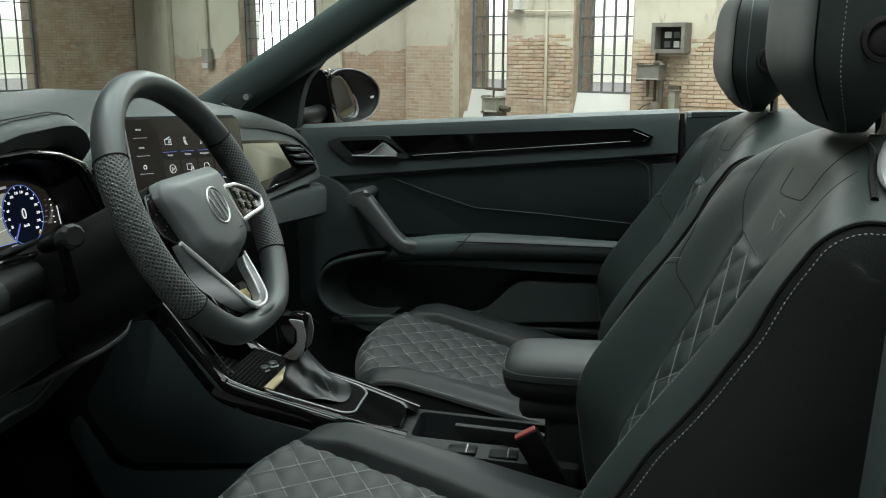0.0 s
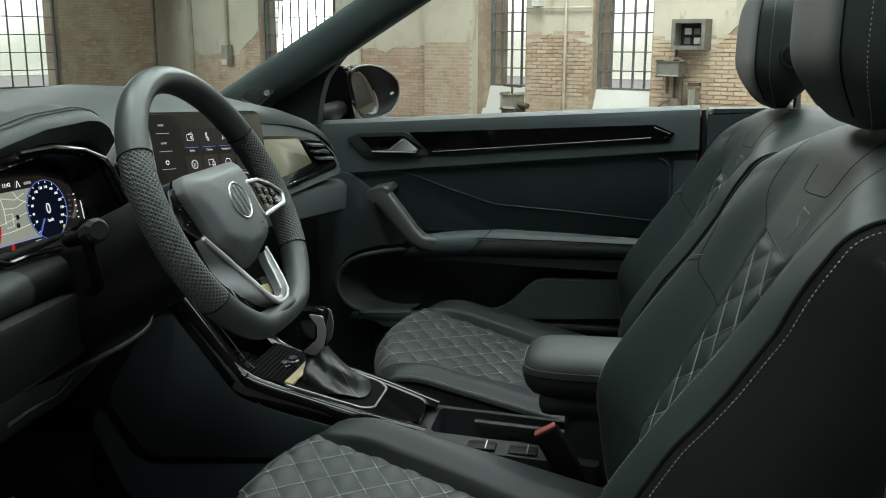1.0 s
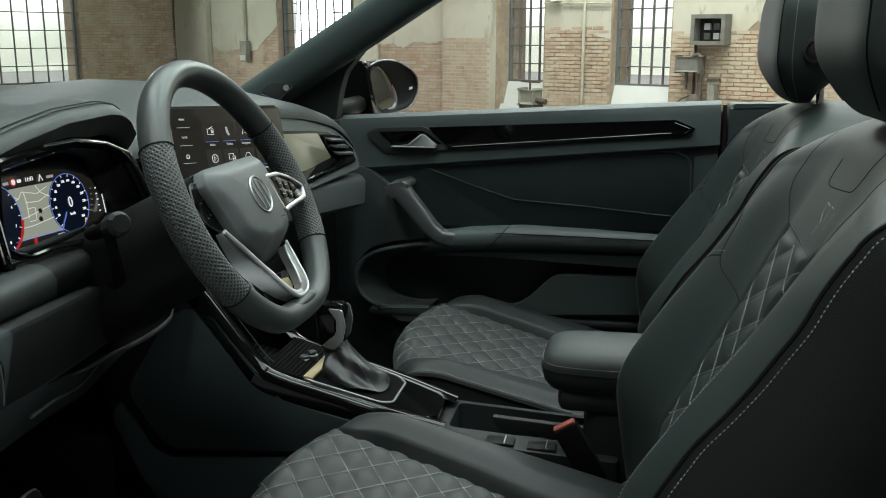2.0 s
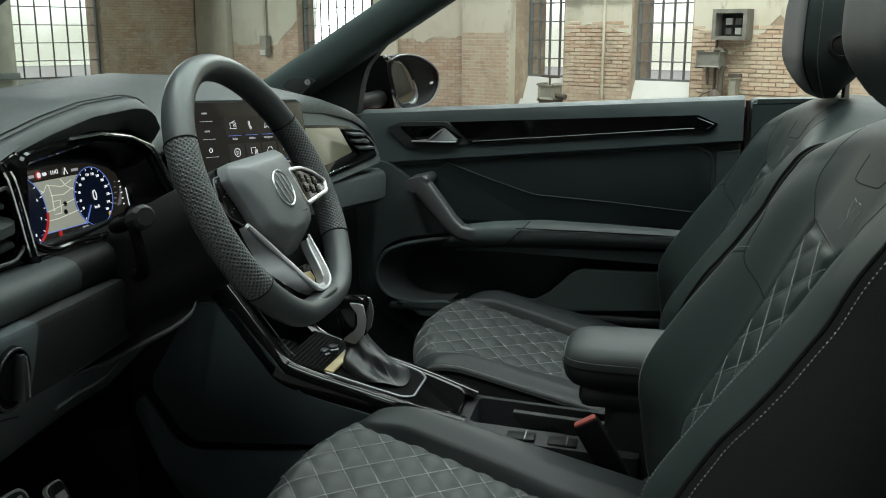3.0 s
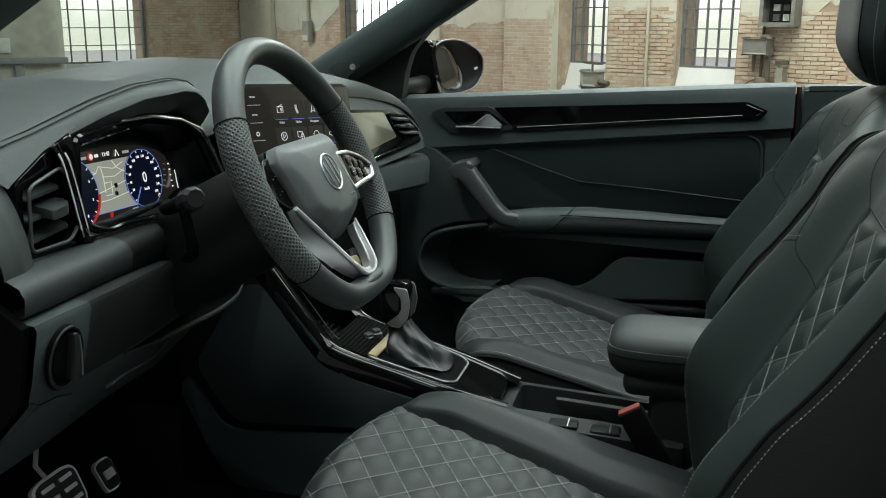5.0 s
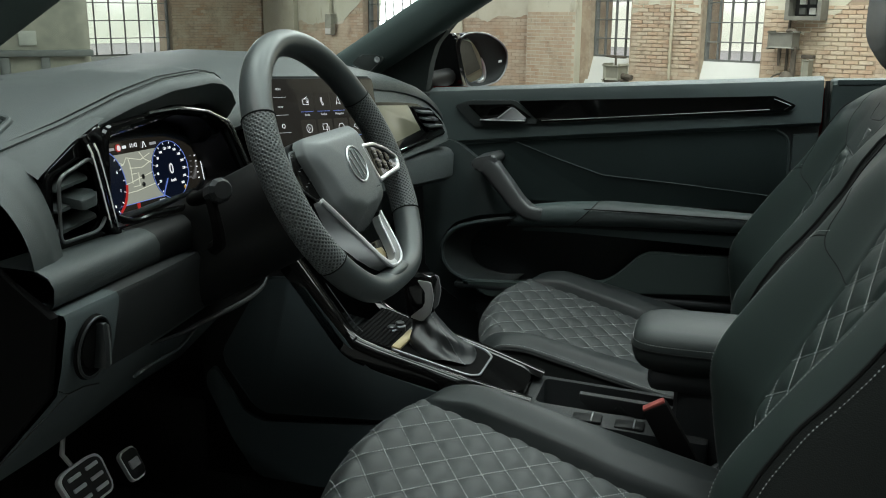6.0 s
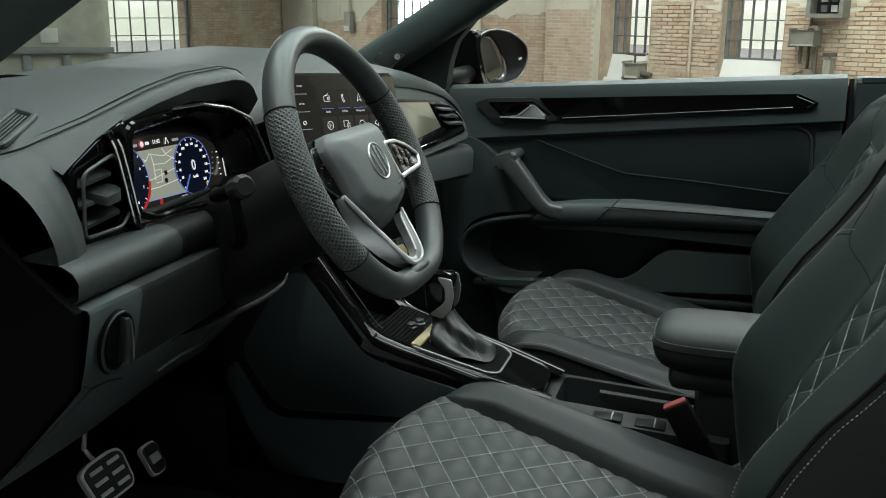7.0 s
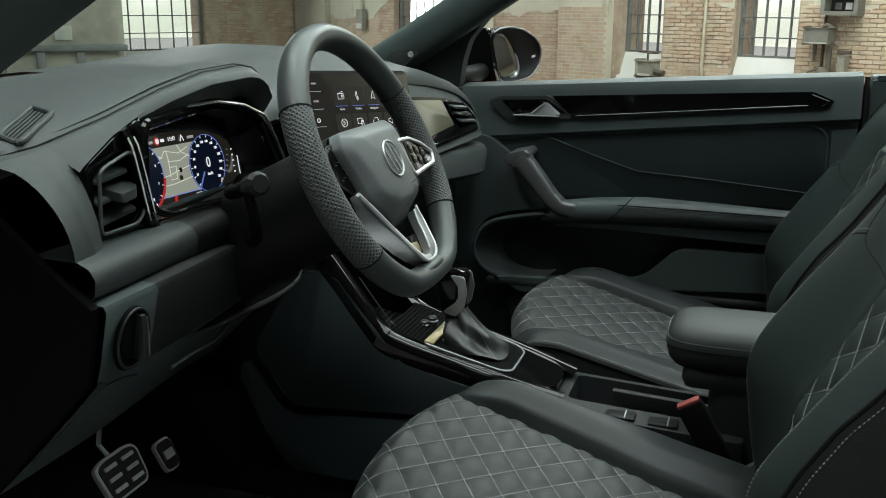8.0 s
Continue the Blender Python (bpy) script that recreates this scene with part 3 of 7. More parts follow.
def back_section(z, y):
    a = abs(y)
    mid, crest, edge = smooth_table(BACK_MID, z), smooth_table(BACK_CREST, z), smooth_table(BACK_EDGE, z, .008)
    q = quilt_half(z)
    if a < .190:
        t = sstep(q - .004, .196, a)
        x = mid + (crest - mid) * t
    else:
        t = sstep(q - .004, .196, .190)
        k = (a - .190) / (BACK_Y - .190)
        x = mid + (crest - mid) * t + (edge - mid - (crest - mid) * t) * (.25 * k + .75 * k * k)
    return x + .005 * math.exp(-((a - q) / .006) ** 2) * (1 - sstep(.995, 1.005, z))


def back_at(s, y, out=0.0):
    """A place on the front of the backrest: s runs up its face and then over the shoulder to the rear."""
    a = abs(y)
    top = smooth_table(((0, 1.134), (.09, 1.134), (.14, 1.122), (.19, 1.100), (.22, 1.084), (.245, 1.072)), a)
    r = .050 - .018 * sstep(.15, .24, a)
    low = top - r
    x, z = back_section(min(s, low), y), min(s, low)
    if s > low:
        t = min((s - low) / r, math.pi / 2)
        flat = max(0, (s - low) - r * math.pi / 2)
        x += r * (1 - math.cos(t)) + .5 * r * math.sin(t) + flat
        z += r * math.sin(t) - .08 * flat
        return Vector((x - out * math.cos(t), y, z + out * (.4 * math.cos(t) + math.sin(t))))
    return Vector((x - out * .88, y, z + out * .46))


def back_width(s):
    return lerp_table(((.5, .240), (.7, BACK_Y), (1.08, BACK_Y), (1.13, .240), (1.20, .225), (1.26, .20)), s)


def car_seat():
    seat = thing("bucket_seat", (0, 0, 0), "grey-black leather front seat with diamond-quilted cushion and pale stitching", "car seat", "front seats")
    # quilted cushion pad
    nu, nv = 120, 96

    def pad(u, v):
        y0 = (v * 2 - 1)
        x = u * .50
        y = y0 * pad_width(x)
        x = cushion_front(y) + u * (.52 - cushion_front(y))
        y = y0 * pad_width(x)
        e = min(1, (x - cushion_front(y)) / .03)
        return (x, y, cushion_top(x, y) + quilt(x, y) * e * min(1, (1 - abs(y0)) / .06))
    cushion = piece("quilted_cushion", grid(pad, nu, nv), PAD_LEATHER, seat, "diamond-quilted grey-black leather", smooth=0)
    cushion.data.polygons.foreach_set("use_smooth", [True] * len(cushion.data.polygons))
    sewn(seam_runs([cushion_seam(k, sgn) for sgn in (1, -1) for k in range(-6, 16)], lambda x, y: cushion_front(y) + .004 < x < .5 and abs(y) < pad_width(x) - .002,
                   lambda x, y: (x, y, cushion_top(x, y) + .0036)), cushion, "pale grey quilting thread", r=.00075, length=.0034)
    # front apron
    piece("front_apron", grid(lambda u, v: (cushion_front((v * 2 - 1) * .245) + .004 * math.sin(u * 3.1) - .0, (v * 2 - 1) * .245,
                                            cushion_top(cushion_front((v * 2 - 1) * .245), (v * 2 - 1) * .245) - u * .13), 8, 24), LEATHER, seat)
    for sgn in (-1, 1):
        def wing(u, v, sgn=sgn):
            # from the pad's seam over the wing and down to the side seam
            x0 = cushion_front(.2)
            if v < .75:
                f = v / .75
                y = pad_width(u * .5) + f * (.242 - pad_width(u * .5))
                x = cushion_front(y) + u * (.54 - cushion_front(y))
                y = pad_width(x) + f * (.242 - pad_width(x))
                return (x, sgn * y, cushion_top(x, y))
            f = (v - .75) / .25
            x = cushion_front(.242) + u * (.54 - cushion_front(.242))
            return (x, sgn * (.242 + .010 * math.sin(f * math.pi / 2)), cushion_top(x, .242) - .009 * (1 - math.cos(f * math.pi / 2)))
        piece("cushion_wing", grid(wing, 40, 28), WING_LEATHER, seat, "smooth leather wing of the cushion", smooth=80)
        xs = [cushion_front(.242) + .50 * i / 40 for i in range(41)]
        edge = [(x, sgn * .2522, cushion_top(x, .242) - .010) for x in xs]
        piece("piping", tube(edge, .0022, 6), PIPING, seat)
        sewn([[(x, sgn * .2478, cushion_top(x, .242) - .0012) for x in xs]], seat)
        if sgn < 0:
            sewn([[(x, sgn * (pad_width(x) + .012), cushion_top(x, pad_width(x) + .012) + .0008) for x in xs]], seat)
        piece("seat_side", grid(lambda u, v, sgn=sgn: (cushion_front(.242) + u * .52, sgn * (.251 - .02 * v * v), (cushion_top(cushion_front(.242) + u * .52, .242) - .010) * (1 - v) + .36 * v), 20, 8), LEATHER_DARK, seat, "black side of the seat base")
    # backrest: front face rolled over the shoulder
    def quilted(s, y):
        q = quilt_half(s)
        k = sstep(.0, .010, q - .006 - abs(y)) * sstep(.0, .012, 1.0 - s)
        if k <= 0:
            return 0
        p, r = (s - BZ0) / BX, (y - BY0) / BY
        return k * .0052 * puff(p + r, p - r)

    def front(u, v):
        s = .56 + .68 * u
        y = (v * 2 - 1) * back_width(s)
        return back_at(s, y, quilted(s, y))
    back = piece("backrest", grid(front, 190, 150), BACK_LEATHER, seat, "reclined leather backrest with a quilted middle", smooth=0)
    back.data.polygons.foreach_set("use_smooth", [True] * len(back.data.polygons))
    sewn(seam_runs([lambda y, k=k, sgn=sgn: BZ0 + (k - sgn * (y - BY0) / BY) * BX for sgn in (1, -1) for k in range(-10, 10)], lambda z, y: .62 < z < .994 and abs(y) < quilt_half(z) - .006,
                   lambda z, y: back_at(z, y, .0030)), back, "pale grey quilting thread", r=.0007)

    def side_at(s, w, sgn):
        """The flank: from the edge seam to the rear below, and down from the shoulder above."""
        e = back_at(s, sgn * back_width(s))
        f = sstep(1.03, 1.10, s)
        end = Vector((e.x + .19 * (1 - f) + .03 * f, sgn * (.236 - .01 * f), e.z - .03 - .17 * f))
        p = e.lerp(end, w)
        p.y += sgn * .016 * math.sin(math.pi * min(1, w * 1.1)) ** .7
        return p
    for sgn in (-1, 1):
        piece("back_side", grid(lambda u, v, sgn=sgn: side_at(.56 + .68 * u, v, sgn), 90, 14), LEATHER_DARK, seat, "smooth black flank of the backrest", smooth=60)
        edge = [back_at(.58 + .62 * i / 90, sgn * back_width(.58 + .62 * i / 90), .0004) for i in range(91)]
        piece("piping", tube(edge, .0021, 6), PIPING, back)
        sewn([[side_at(.58 + .60 * i / 110, .042, sgn) + Vector((0, sgn * .0010, 0)) for i in range(111)]], back, r=.0007, pitch=.0050, length=.0034)
        # seam of the crest, and the groove beside the quilting
        sewn([[back_at(.60 + .342 * i / 80, sgn * .191, .0010) for i in range(81)]], back, r=.0007, pitch=.0048, length=.0033)
        run = [back_at(z, sgn * y, -.0005) for y, z in spline2(((.080, 1.0), (.098, 1.012), (.122, 1.030), (.142, 1.052), (.150, 1.08), (.150, 1.11)), 30)]
        piece("seam", tube(run, .0011, 5), PIPING, back)
        if sgn < 0:
            continue
        # short seams of the inner wing, from the quilting to the crest and out to the edge
        run = [back_at(z, y, -.0005) for y, z in spline2(((.066, .905), (.105, .918), (.150, .934), (.172, .955), (.185, .985), (.205, .998)), 30)]
        piece("seam", tube(run, .0012, 5), PIPING, back)
        run = spline2(((.163, .944), (.185, .938), (.205, .925), (.243, .890)), 24)
        piece("seam", tube([back_at(z, y, -.0004) for y, z in run], .0012, 5), PIPING, back)
        sewn([[back_at(z + .006, y, .0008) for y, z in run]], back)
    piece("back_panel", grid(lambda u, v: side_at(.56 + .68 * u, 1, -1).lerp(side_at(.56 + .68 * u, 1, 1), v) + Vector((.03 * math.sin(math.pi * v) ** .5, 0, 0)), 40, 16), LEATHER_DARK, seat, "black rear panel of the seat")
    # line above the quilting, patch and small badge strokes
    piece("seam", tube([back_at(1.0 + .004 * (1 - 2 * i / 20), (.080) * (1 - 2 * i / 20), -.0004) for i in range(21)], .0014, 5), PIPING, back)
    patch = spline2(((-.081, 1.135), (-.079, 1.11), (-.074, 1.080), (-.066, 1.066), (-.045, 1.062), (.020, 1.058), (.036, 1.064), (.038, 1.085)), 44)
    piece("seam", tube([back_at(z, y, -.0005) for y, z in patch], .0011, 5), PIPING, back)
    for pts in (((-.044, 1.043), (-.034, 1.044), (-.036, 1.028)), ((-.026, 1.043), (-.012, 1.045), (-.016, 1.034), (-.030, 1.026), (-.026, 1.012)), ((-.058, 1.040), (-.054, 1.022))):
        piece("embossed_mark", tube([back_at(z, y, .0001) for y, z in pts], .0006, 5), CHEEK, back)
    # headrest
    HX, HZ = .692, 1.235

    def head(u, v):
        a, b = (u - .5) * math.pi, v * 2 * math.pi
        ca, sa, cb, sb = math.cos(a), math.sin(a), math.cos(b), math.sin(b)
        pw = lambda t, e: math.copysign(abs(t) ** e, t)
        w = .134 * (1 - .14 * sstep(.0, -1, sa))
        x = pw(ca, .45) * pw(cb, .30) * .058
        y = pw(ca, .40) * pw(sb, .30) * w
        z = pw(sa, .60) * .104
        r = x / .058
        if z < 0:
            z *= 1 - .36 * sstep(-.1, 1, r) - .16 * sstep(-.3, -1, r)
        x += .016 * sstep(0, -1, sa) * (1 if x < 0 else .2) + .025 * z
        return (HX + x, y, HZ + z)
    rest = piece("headrest", grid(head, 40, 64, close_v=True), HEAD_LEATHER_LIT, seat, "padded leather headrest", smooth=0)
    rest.data.polygons.foreach_set("use_smooth", [True] * len(rest.data.polygons))
    for sgn in (-1, 1):
        line = [Vector(head(.07 + .86 * i / 60, .5 - sgn * .232)) for i in range(61)]
        line = [Vector((p.x, p.y * 1.006, p.z)) for p in line]
        edge = [Vector(head(.16 + .72 * i / 40, .5 - sgn * .135)) for i in range(41)]
        piece("seam", tube([p + Vector((-.0004, sgn * .0004, 0)) for p in edge], .0010, 5), PIPING, rest)
        sewn([line], rest, r=.0008, pitch=.0048, length=.0032)
        piece("headrest_post", tube([(HX + .034, sgn * .06, 1.07), (HX + .030, sgn * .06, 1.22)], .0065, 12), CHROME, seat, "chrome headrest post")
        piece("post_collar", lathe([(0, 1.132), (.012, 1.132), (.015, 1.126), (.016, 1.06)], lambda x, y, h, sgn=sgn: (HX + .034 + x, sgn * .06 + y, h), 16), SATIN_DARK, seat)
        piece("headrest_button", lathe([(0, .006), (.013, .006), (.016, .004), (.017, .009), (.021, .008), (.022, 0)], lambda x, y, h, sgn=sgn: (HX + .006 + x, sgn * (.131 + h), HZ - .012 + y), 20), RUBBER, rest, "round black release button")
    return seat


seat = car_seat()
seat.matrix_basis = pose(0, -.37, 0)
seat_far = copy_thing(seat, pose(.016, .37, -.018))
# the passenger's backrest leans a little further to the rear
for ob in seat_far.children:
    if ob.name.split(".")[0] in ("backrest", "back_side", "back_panel", "headrest", "headrest_post", "post_collar"):
        ob.location += Vector((.016, 0, -.010))
# entry handle on the driver's outer shoulder
part("handle_groove", tube([back_at(z, y, .0005) for y, z in spline2(((-.090, 1.131), (-.130, 1.126), (-.157, 1.120), (-.190, 1.113), (-.212, 1.108)), 30)], .0034, 8), PIPING, seat, "dark groove round the handle")
part("entry_handle", tube([back_at(z, y, .005) for y, z in spline2(((-.118, 1.140), (-.140, 1.134), (-.165, 1.127), (-.193, 1.121), (-.205, 1.121)), 30)], lambda t: .0022 + .0030 * math.sin(math.pi * t), 10), CHEEK, seat, "grey entry handle on the shoulder")


# ---- passenger door ----
def belt(x):
    return 1.049 + .054 * x


def flat_y(y):
    return lambda a, b, h: (a, y - h, b)


door = thing("passenger_door", (.2, .70, .5), "dark passenger door lined with foam skin, gloss-black strip and padded armrest", "car door")
X0, X1 = -.22, .628


def door_upper(u, v):
    prof = ((.735, -.03), (.735, -.006), (.725, .0), (.695, .001), (.676, -.006), (.668, -.022), (.664, -.06), (.660, -.095), (.657, -.118), (.668, -.128))
    x = X0 + (X1 - X0) * u
    y, z = prof[round(v * (len(prof) - 1))]
    return (x, y, belt(x) + z + (.038 * (x + .16) * (z / -.128) if z < -.08 else 0))


piece("upper_panel", grid(door_upper, 20, 9), DOOR_SKIN, door, "soft dark upper door panel")
piece("door_core", box((-.34, .672, .36), (X1, .80, 1.03), .01), PLASTIC_LO, door, "dark door core")
piece("insert", prism(rounded([(-.20, .908), (-.042, .926), (.269, .955), (.538, .975), (.568, .958), (.578, .80), (-.20, .79)], .012), flat_y(.674), .006, .003), DOOR_CLOTH, door, "dark leatherette insert")
piece("insert_edge", tube(spline([(-.20, .6675, .908), (-.042, .6675, .926), (.269, .6675, .955), (.515, .6675, .974), (.545, .6675, .971), (.568, .6675, .950), (.574, .6675, .88)], 48), .0030, 8), DOOR_SKIN, door, "rolled edge of the insert")
piece("trim_bezel", prism(rounded([(-.156, 1.003), (-.120, 1.016), (-.015, 1.019), (.030, .984), (.040, .969), (-.108, .956)], .006), flat_y(.662), .006, .003), PLASTIC, door, "dark surround of the release lever")
piece("gloss_strip", prism(rounded([(-.008, 1.018), (.534, 1.044), (.577, 1.026), (.563, 1.012), (.382, .999), (.046, .970), (.028, .984)], .004), flat_y(.662), .008, .003), GLOSS, door, "gloss-black door strip")
piece("strip_tip", tube([(.532, .6535, 1.0385), (.566, .6535, 1.0255), (.553, .6535, 1.0155)], .0011, 6), SATIN_DARK, door)
piece("chrome_line", tube([(.046, .6535, .976), (.526, .6535, 1.016)], .0009, 6), CHEEK, door, "thin bright line")
piece("handle_recess", prism(rounded([(-.124, 1.006), (-.020, 1.010), (.024, .982), (-.087, .972)], .004), flat_y(.6562), .002, .001), GLOSS, door, "dark recess behind the lever")
release = piece("door_release", prism(rounded([(-.094, .9735), (-.050, .9800), (-.0225, 1.0035), (-.016, 1.0025), (.012, .9800), (.010, .9735)], .0012, 2), flat_y(.655), .009, .003), CHEEK, door, "silver door release lever")
piece("lever_edge", tube([(-.093, .6452, .9742), (.010, .6452, .9742)], .0016, 8), SILVER_PAINT, release, "bright lower edge of the lever")
piece("lever_edge", tube([(-.052, .6452, .9790), (-.0222, .6452, 1.0025)], .0014, 8), SILVER_PAINT, release)


def facet(name, quads, label=""):
    """A folded sheet: strips of (x, z, y) from an upper to a lower line."""
    up, low = quads
    n = len(up) - 1
    return piece(name, grid(lambda u, v: tuple(Vector((up[round(u * n)][0], up[round(u * n)][2], up[round(u * n)][1])).lerp(Vector((low[round(u * n)][0], low[round(u * n)][2], low[round(u * n)][1])), v)), n, 6), DOOR_CLOTH, door, label, smooth=50)


# the panel falls back from a crisp crease to the armrest, and from a second fold to the pull handle
facet("fold_panel", (((-.014, .926, .660), (.09, .890, .656), (.184, .861, .653), (.348, .850, .652), (.515, .836, .652), (.60, .829, .652)),
                     ((.012, .902, .662), (.103, .846, .664), (.175, .806, .667), (.348, .800, .668), (.515, .797, .668), (.60, .795, .668))), "folded lower door panel")
facet("fold_corner", (((-.014, .926, .6605), (.012, .902, .6625), (.103, .846, .6645), (.175, .806, .6675)),
                      ((-.05, .900, .669), (-.02, .870, .671), (.03, .815, .672), (.06, .79, .672))), "corner of the folded panel behind the pull")
# thin lighter bar stands in for the highlight on the fold
piece("crease", tube([(-.014, .6595, .9265), (.09, .6555, .8905), (.178, .6525, .8635), (.190, .6515, .8605), (.348, .6515, .8505), (.60, .6515, .8295)], .0009, 6), DOOR_SKIN, door, "crisp crease of the door panel")


def arm_section(x):
    """Padded armrest across the door: inner top edge, rounded front, underside."""
    k = sstep(.14, .22, x)
    top = lerp_table(((.02, .797), (.08, .806), (.19, .814), (.34, .810), (.48, .804), (.62, .799)), x)
    front = lerp_table(((.02, .786), (.10, .790), (.16, .797), (.30, .797), (.62, .793)), x)
    low = lerp_table(((.02, .744), (.13, .752), (.29, .760), (.62, .762)), x)
    return [(.672, top - .018), (.650, top - .013), (.622, top - .004), (.606, top - .001), (.593, front + .007), (.586 - .004 * k, front - .002), (.584 - .003 * k, (front + low) / 2), (.588, low + .006), (.596, low), (.66, low - .006)]


def arm_piece(x0, x1, lean):
    return grid(lambda u, v: (x0 + (x1 - x0) * u + lean * (arm_section(.161)[round(v * 9)][1] - .785), arm_section(x0 + (x1 - x0) * u)[round(v * 9)][0], arm_section(x0 + (x1 - x0) * u)[round(v * 9)][1]), 30, 9)


piece("armrest_base", arm_piece(.015, .160, 1.0), DOOR_SKIN, door, "front of the door armrest", smooth=50)
piece("armrest_pad", arm_piece(.1615, .625, 1.0), ARM_PAD, door, "padded door armrest", smooth=50)
sewn([[(x, .5800, arm_section(x)[5][1] - .0016) for x in [.17 + .44 * i / 90 for i in range(91)]]], door, r=.0005)
piece("armrest_seam", tube([(x, .5808, arm_section(x)[5][1] + .0012) for x in [.158 + .45 * i / 40 for i in range(41)]], .0012, 5), PIPING, door)
piece("armrest_gap", tube([Vector((.162 + 1.0 * (z - .785), y - .0006, z)) for y, z in arm_section(.162)[2:9]], .0008, 5), PIPING, door)
piece("armrest_lip", grid(lambda u, v: (.02 + .605 * u, .600 + .004 * v, lerp_table(((.02, .740), (.13, .748), (.62, .757)), .02 + .605 * u) - v * (.006 + .030 * u)), 20, 4), DOOR_SKIN, door, "lower lip of the armrest")


def pull_grip(u, v):
    """The pull handle: a bent bar from its head down into the armrest."""
    path = ((-.069, .886, .027), (-.054, .874, .026), (-.022, .836, .024), (.008, .799, .022), (.030, .781, .020), (.060, .774, .021), (.10, .775, .021), (.15, .778, .018))
    k = u * (len(path) - 1)
    i = min(int(k), len(path) - 2)
    f = k - i
    c = [path[i][j] * (1 - f) + path[i + 1][j] * f for j in range(3)]
    d = Vector((path[i + 1][0] - path[max(i - 1, 0)][0], path[i + 1][1] - path[max(i - 1, 0)][1])).normalized()
    q = 2 * math.pi * v
    pw = lambda t: math.copysign(abs(t) ** .55, t)
    side, out = pw(math.cos(q)) * c[2] * .86, pw(math.sin(q)) * .021
    return (c[0] - d.y * side, .605 + .026 * sstep(.62, 1.0, u) - out - .006 * math.sin(u * math.pi), c[1] + d.x * side)


bm = grid(pull_grip, 56, 28, close_v=True)
bmesh.ops.holes_fill(bm, edges=[e for e in bm.edges if e.is_boundary])
piece("pull_handle", bm, GREY_TRIM, door, "dark satin pull handle", smooth=60)
piece("pull_head", prism(rounded([(-.100, .880), (-.092, .894), (-.046, .905), (-.037, .892), (-.052, .868), (-.086, .866)], .009, 5), flat_y(.672), .088, .005, 3), GREY_TRIM, door, "head of the pull handle")
piece("insert_frame", prism([(.576, .965), (.626, .97), (.626, .76), (.580, .76)], flat_y(.678), .010, .004), DOOR_SKIN, door)
# door pocket: rounded bowl in front, open slot, and the front wall that steps up
bowl = spline2(((.02, .760), (-.033, .754), (-.095, .742), (-.135, .728), (-.160, .706), (-.172, .675), (-.166, .642), (-.140, .616), (-.085, .603), (.0, .607)), 60)
piece("pocket_bowl", grid(lambda u, v: (bowl[round(v * 60)][0] + u * .055 * sstep(.06, -.12, bowl[round(v * 60)][0]), .622 + .048 * math.sin(u * math.pi / 2), bowl[round(v * 60)][1] * (1 - .12 * u) + .675 * .12 * u), 8, 60), PLASTIC, door, "rounded end of the door pocket", smooth=60)
piece("pocket_rim", tube([(a, .616, b) for a, b in bowl], .0055, 8), DOOR_LOW, door, "rolled rim of the door pocket")
piece("pocket_floor", box((-.14, .600, .585), (.62, .70, .602), .006), PLASTIC_LO, door, "door pocket")
piece("pocket_front", prism(rounded([(-.13, .604), (.047, .612), (.205, .628), (.232, .645), (.276, .690), (.300, .703), (.62, .707), (.62, .630), (.30, .612), (-.06, .574)], .014, 5), flat_y(.625), .024, .008, 3), POCKET_SKIN, door, "front wall of the door pocket")
piece("lower_panel", prism([(-.10, .585), (.30, .612), (.62, .630), (.62, .40), (-.06, .40)], flat_y(.640), .02, .004), PLASTIC_LO, door, "black foot of the door")
piece("speaker_panel", prism(rounded([(-.24, .93), (-.15, .925), (-.085, .875), (.0, .765), (-.09, .755), (-.15, .735), (-.185, .69), (-.18, .62), (-.10, .575), (-.06, .52), (-.24, .52)], .02), flat_y(.675), .030, .008), DOOR_LOW, door, "dark front part of the door lining")

# rear side trim behind the door gap
side = thing("rear_side_trim", (.8, .72, .4), "dark trim panel of the rear side behind the door gap", "trim panel")
piece("panel", prism(rounded([(.645, 1.078), (1.5, 1.10), (1.5, .4), (.655, .4)], .01), flat_y(.735), .06, .012, 3), DOOR_SKIN, side)
piece("seal", tube([(.6365, .69, 1.075), (.640, .685, .95), (.648, .69, .8)], .005, 8), RUBBER, side, "black rubber door seal")
bench = thing("rear_bench", (1.1, 0, .36), "dark rear bench behind the front seats", "rear bench")
piece("cushion", box((.86, -.66, .37), (1.2, .66, .66), .05, 4), BENCH_BLACK, bench)
piece("backrest", box((1.12, -.66, .60), (1.4, .66, 1.02), .05, 4), BENCH_BLACK, bench)


# ---- steering wheel ----
WC, TILT_W = Vector((-.0194, -.37, 1.0273)), radians(26)
W_UP, W_OUT = Vector((-math.sin(TILT_W), 0, math.cos(TILT_W))), Vector((math.cos(TILT_W), 0, math.sin(TILT_W)))


def wp(a, b, h=0.0):
    """A place on the wheel: a to the passenger, b up the wheel, h towards the driver."""
    return WC + Vector((0, a * .945, 0)) + W_UP * b * .945 + W_OUT * h


def rim_line(t):
    """The rim's middle line, t in degrees from the top, clockwise as the driver sees it, flattened below."""
    r = .1704
    a, b = r * math.sin(radians(t)), r * math.cos(radians(t))
    lowest = -.163
    if b < lowest + .015:
        b = lowest + .015 - .015 * math.tanh((lowest + .015 - b) / .015)
    return a, b


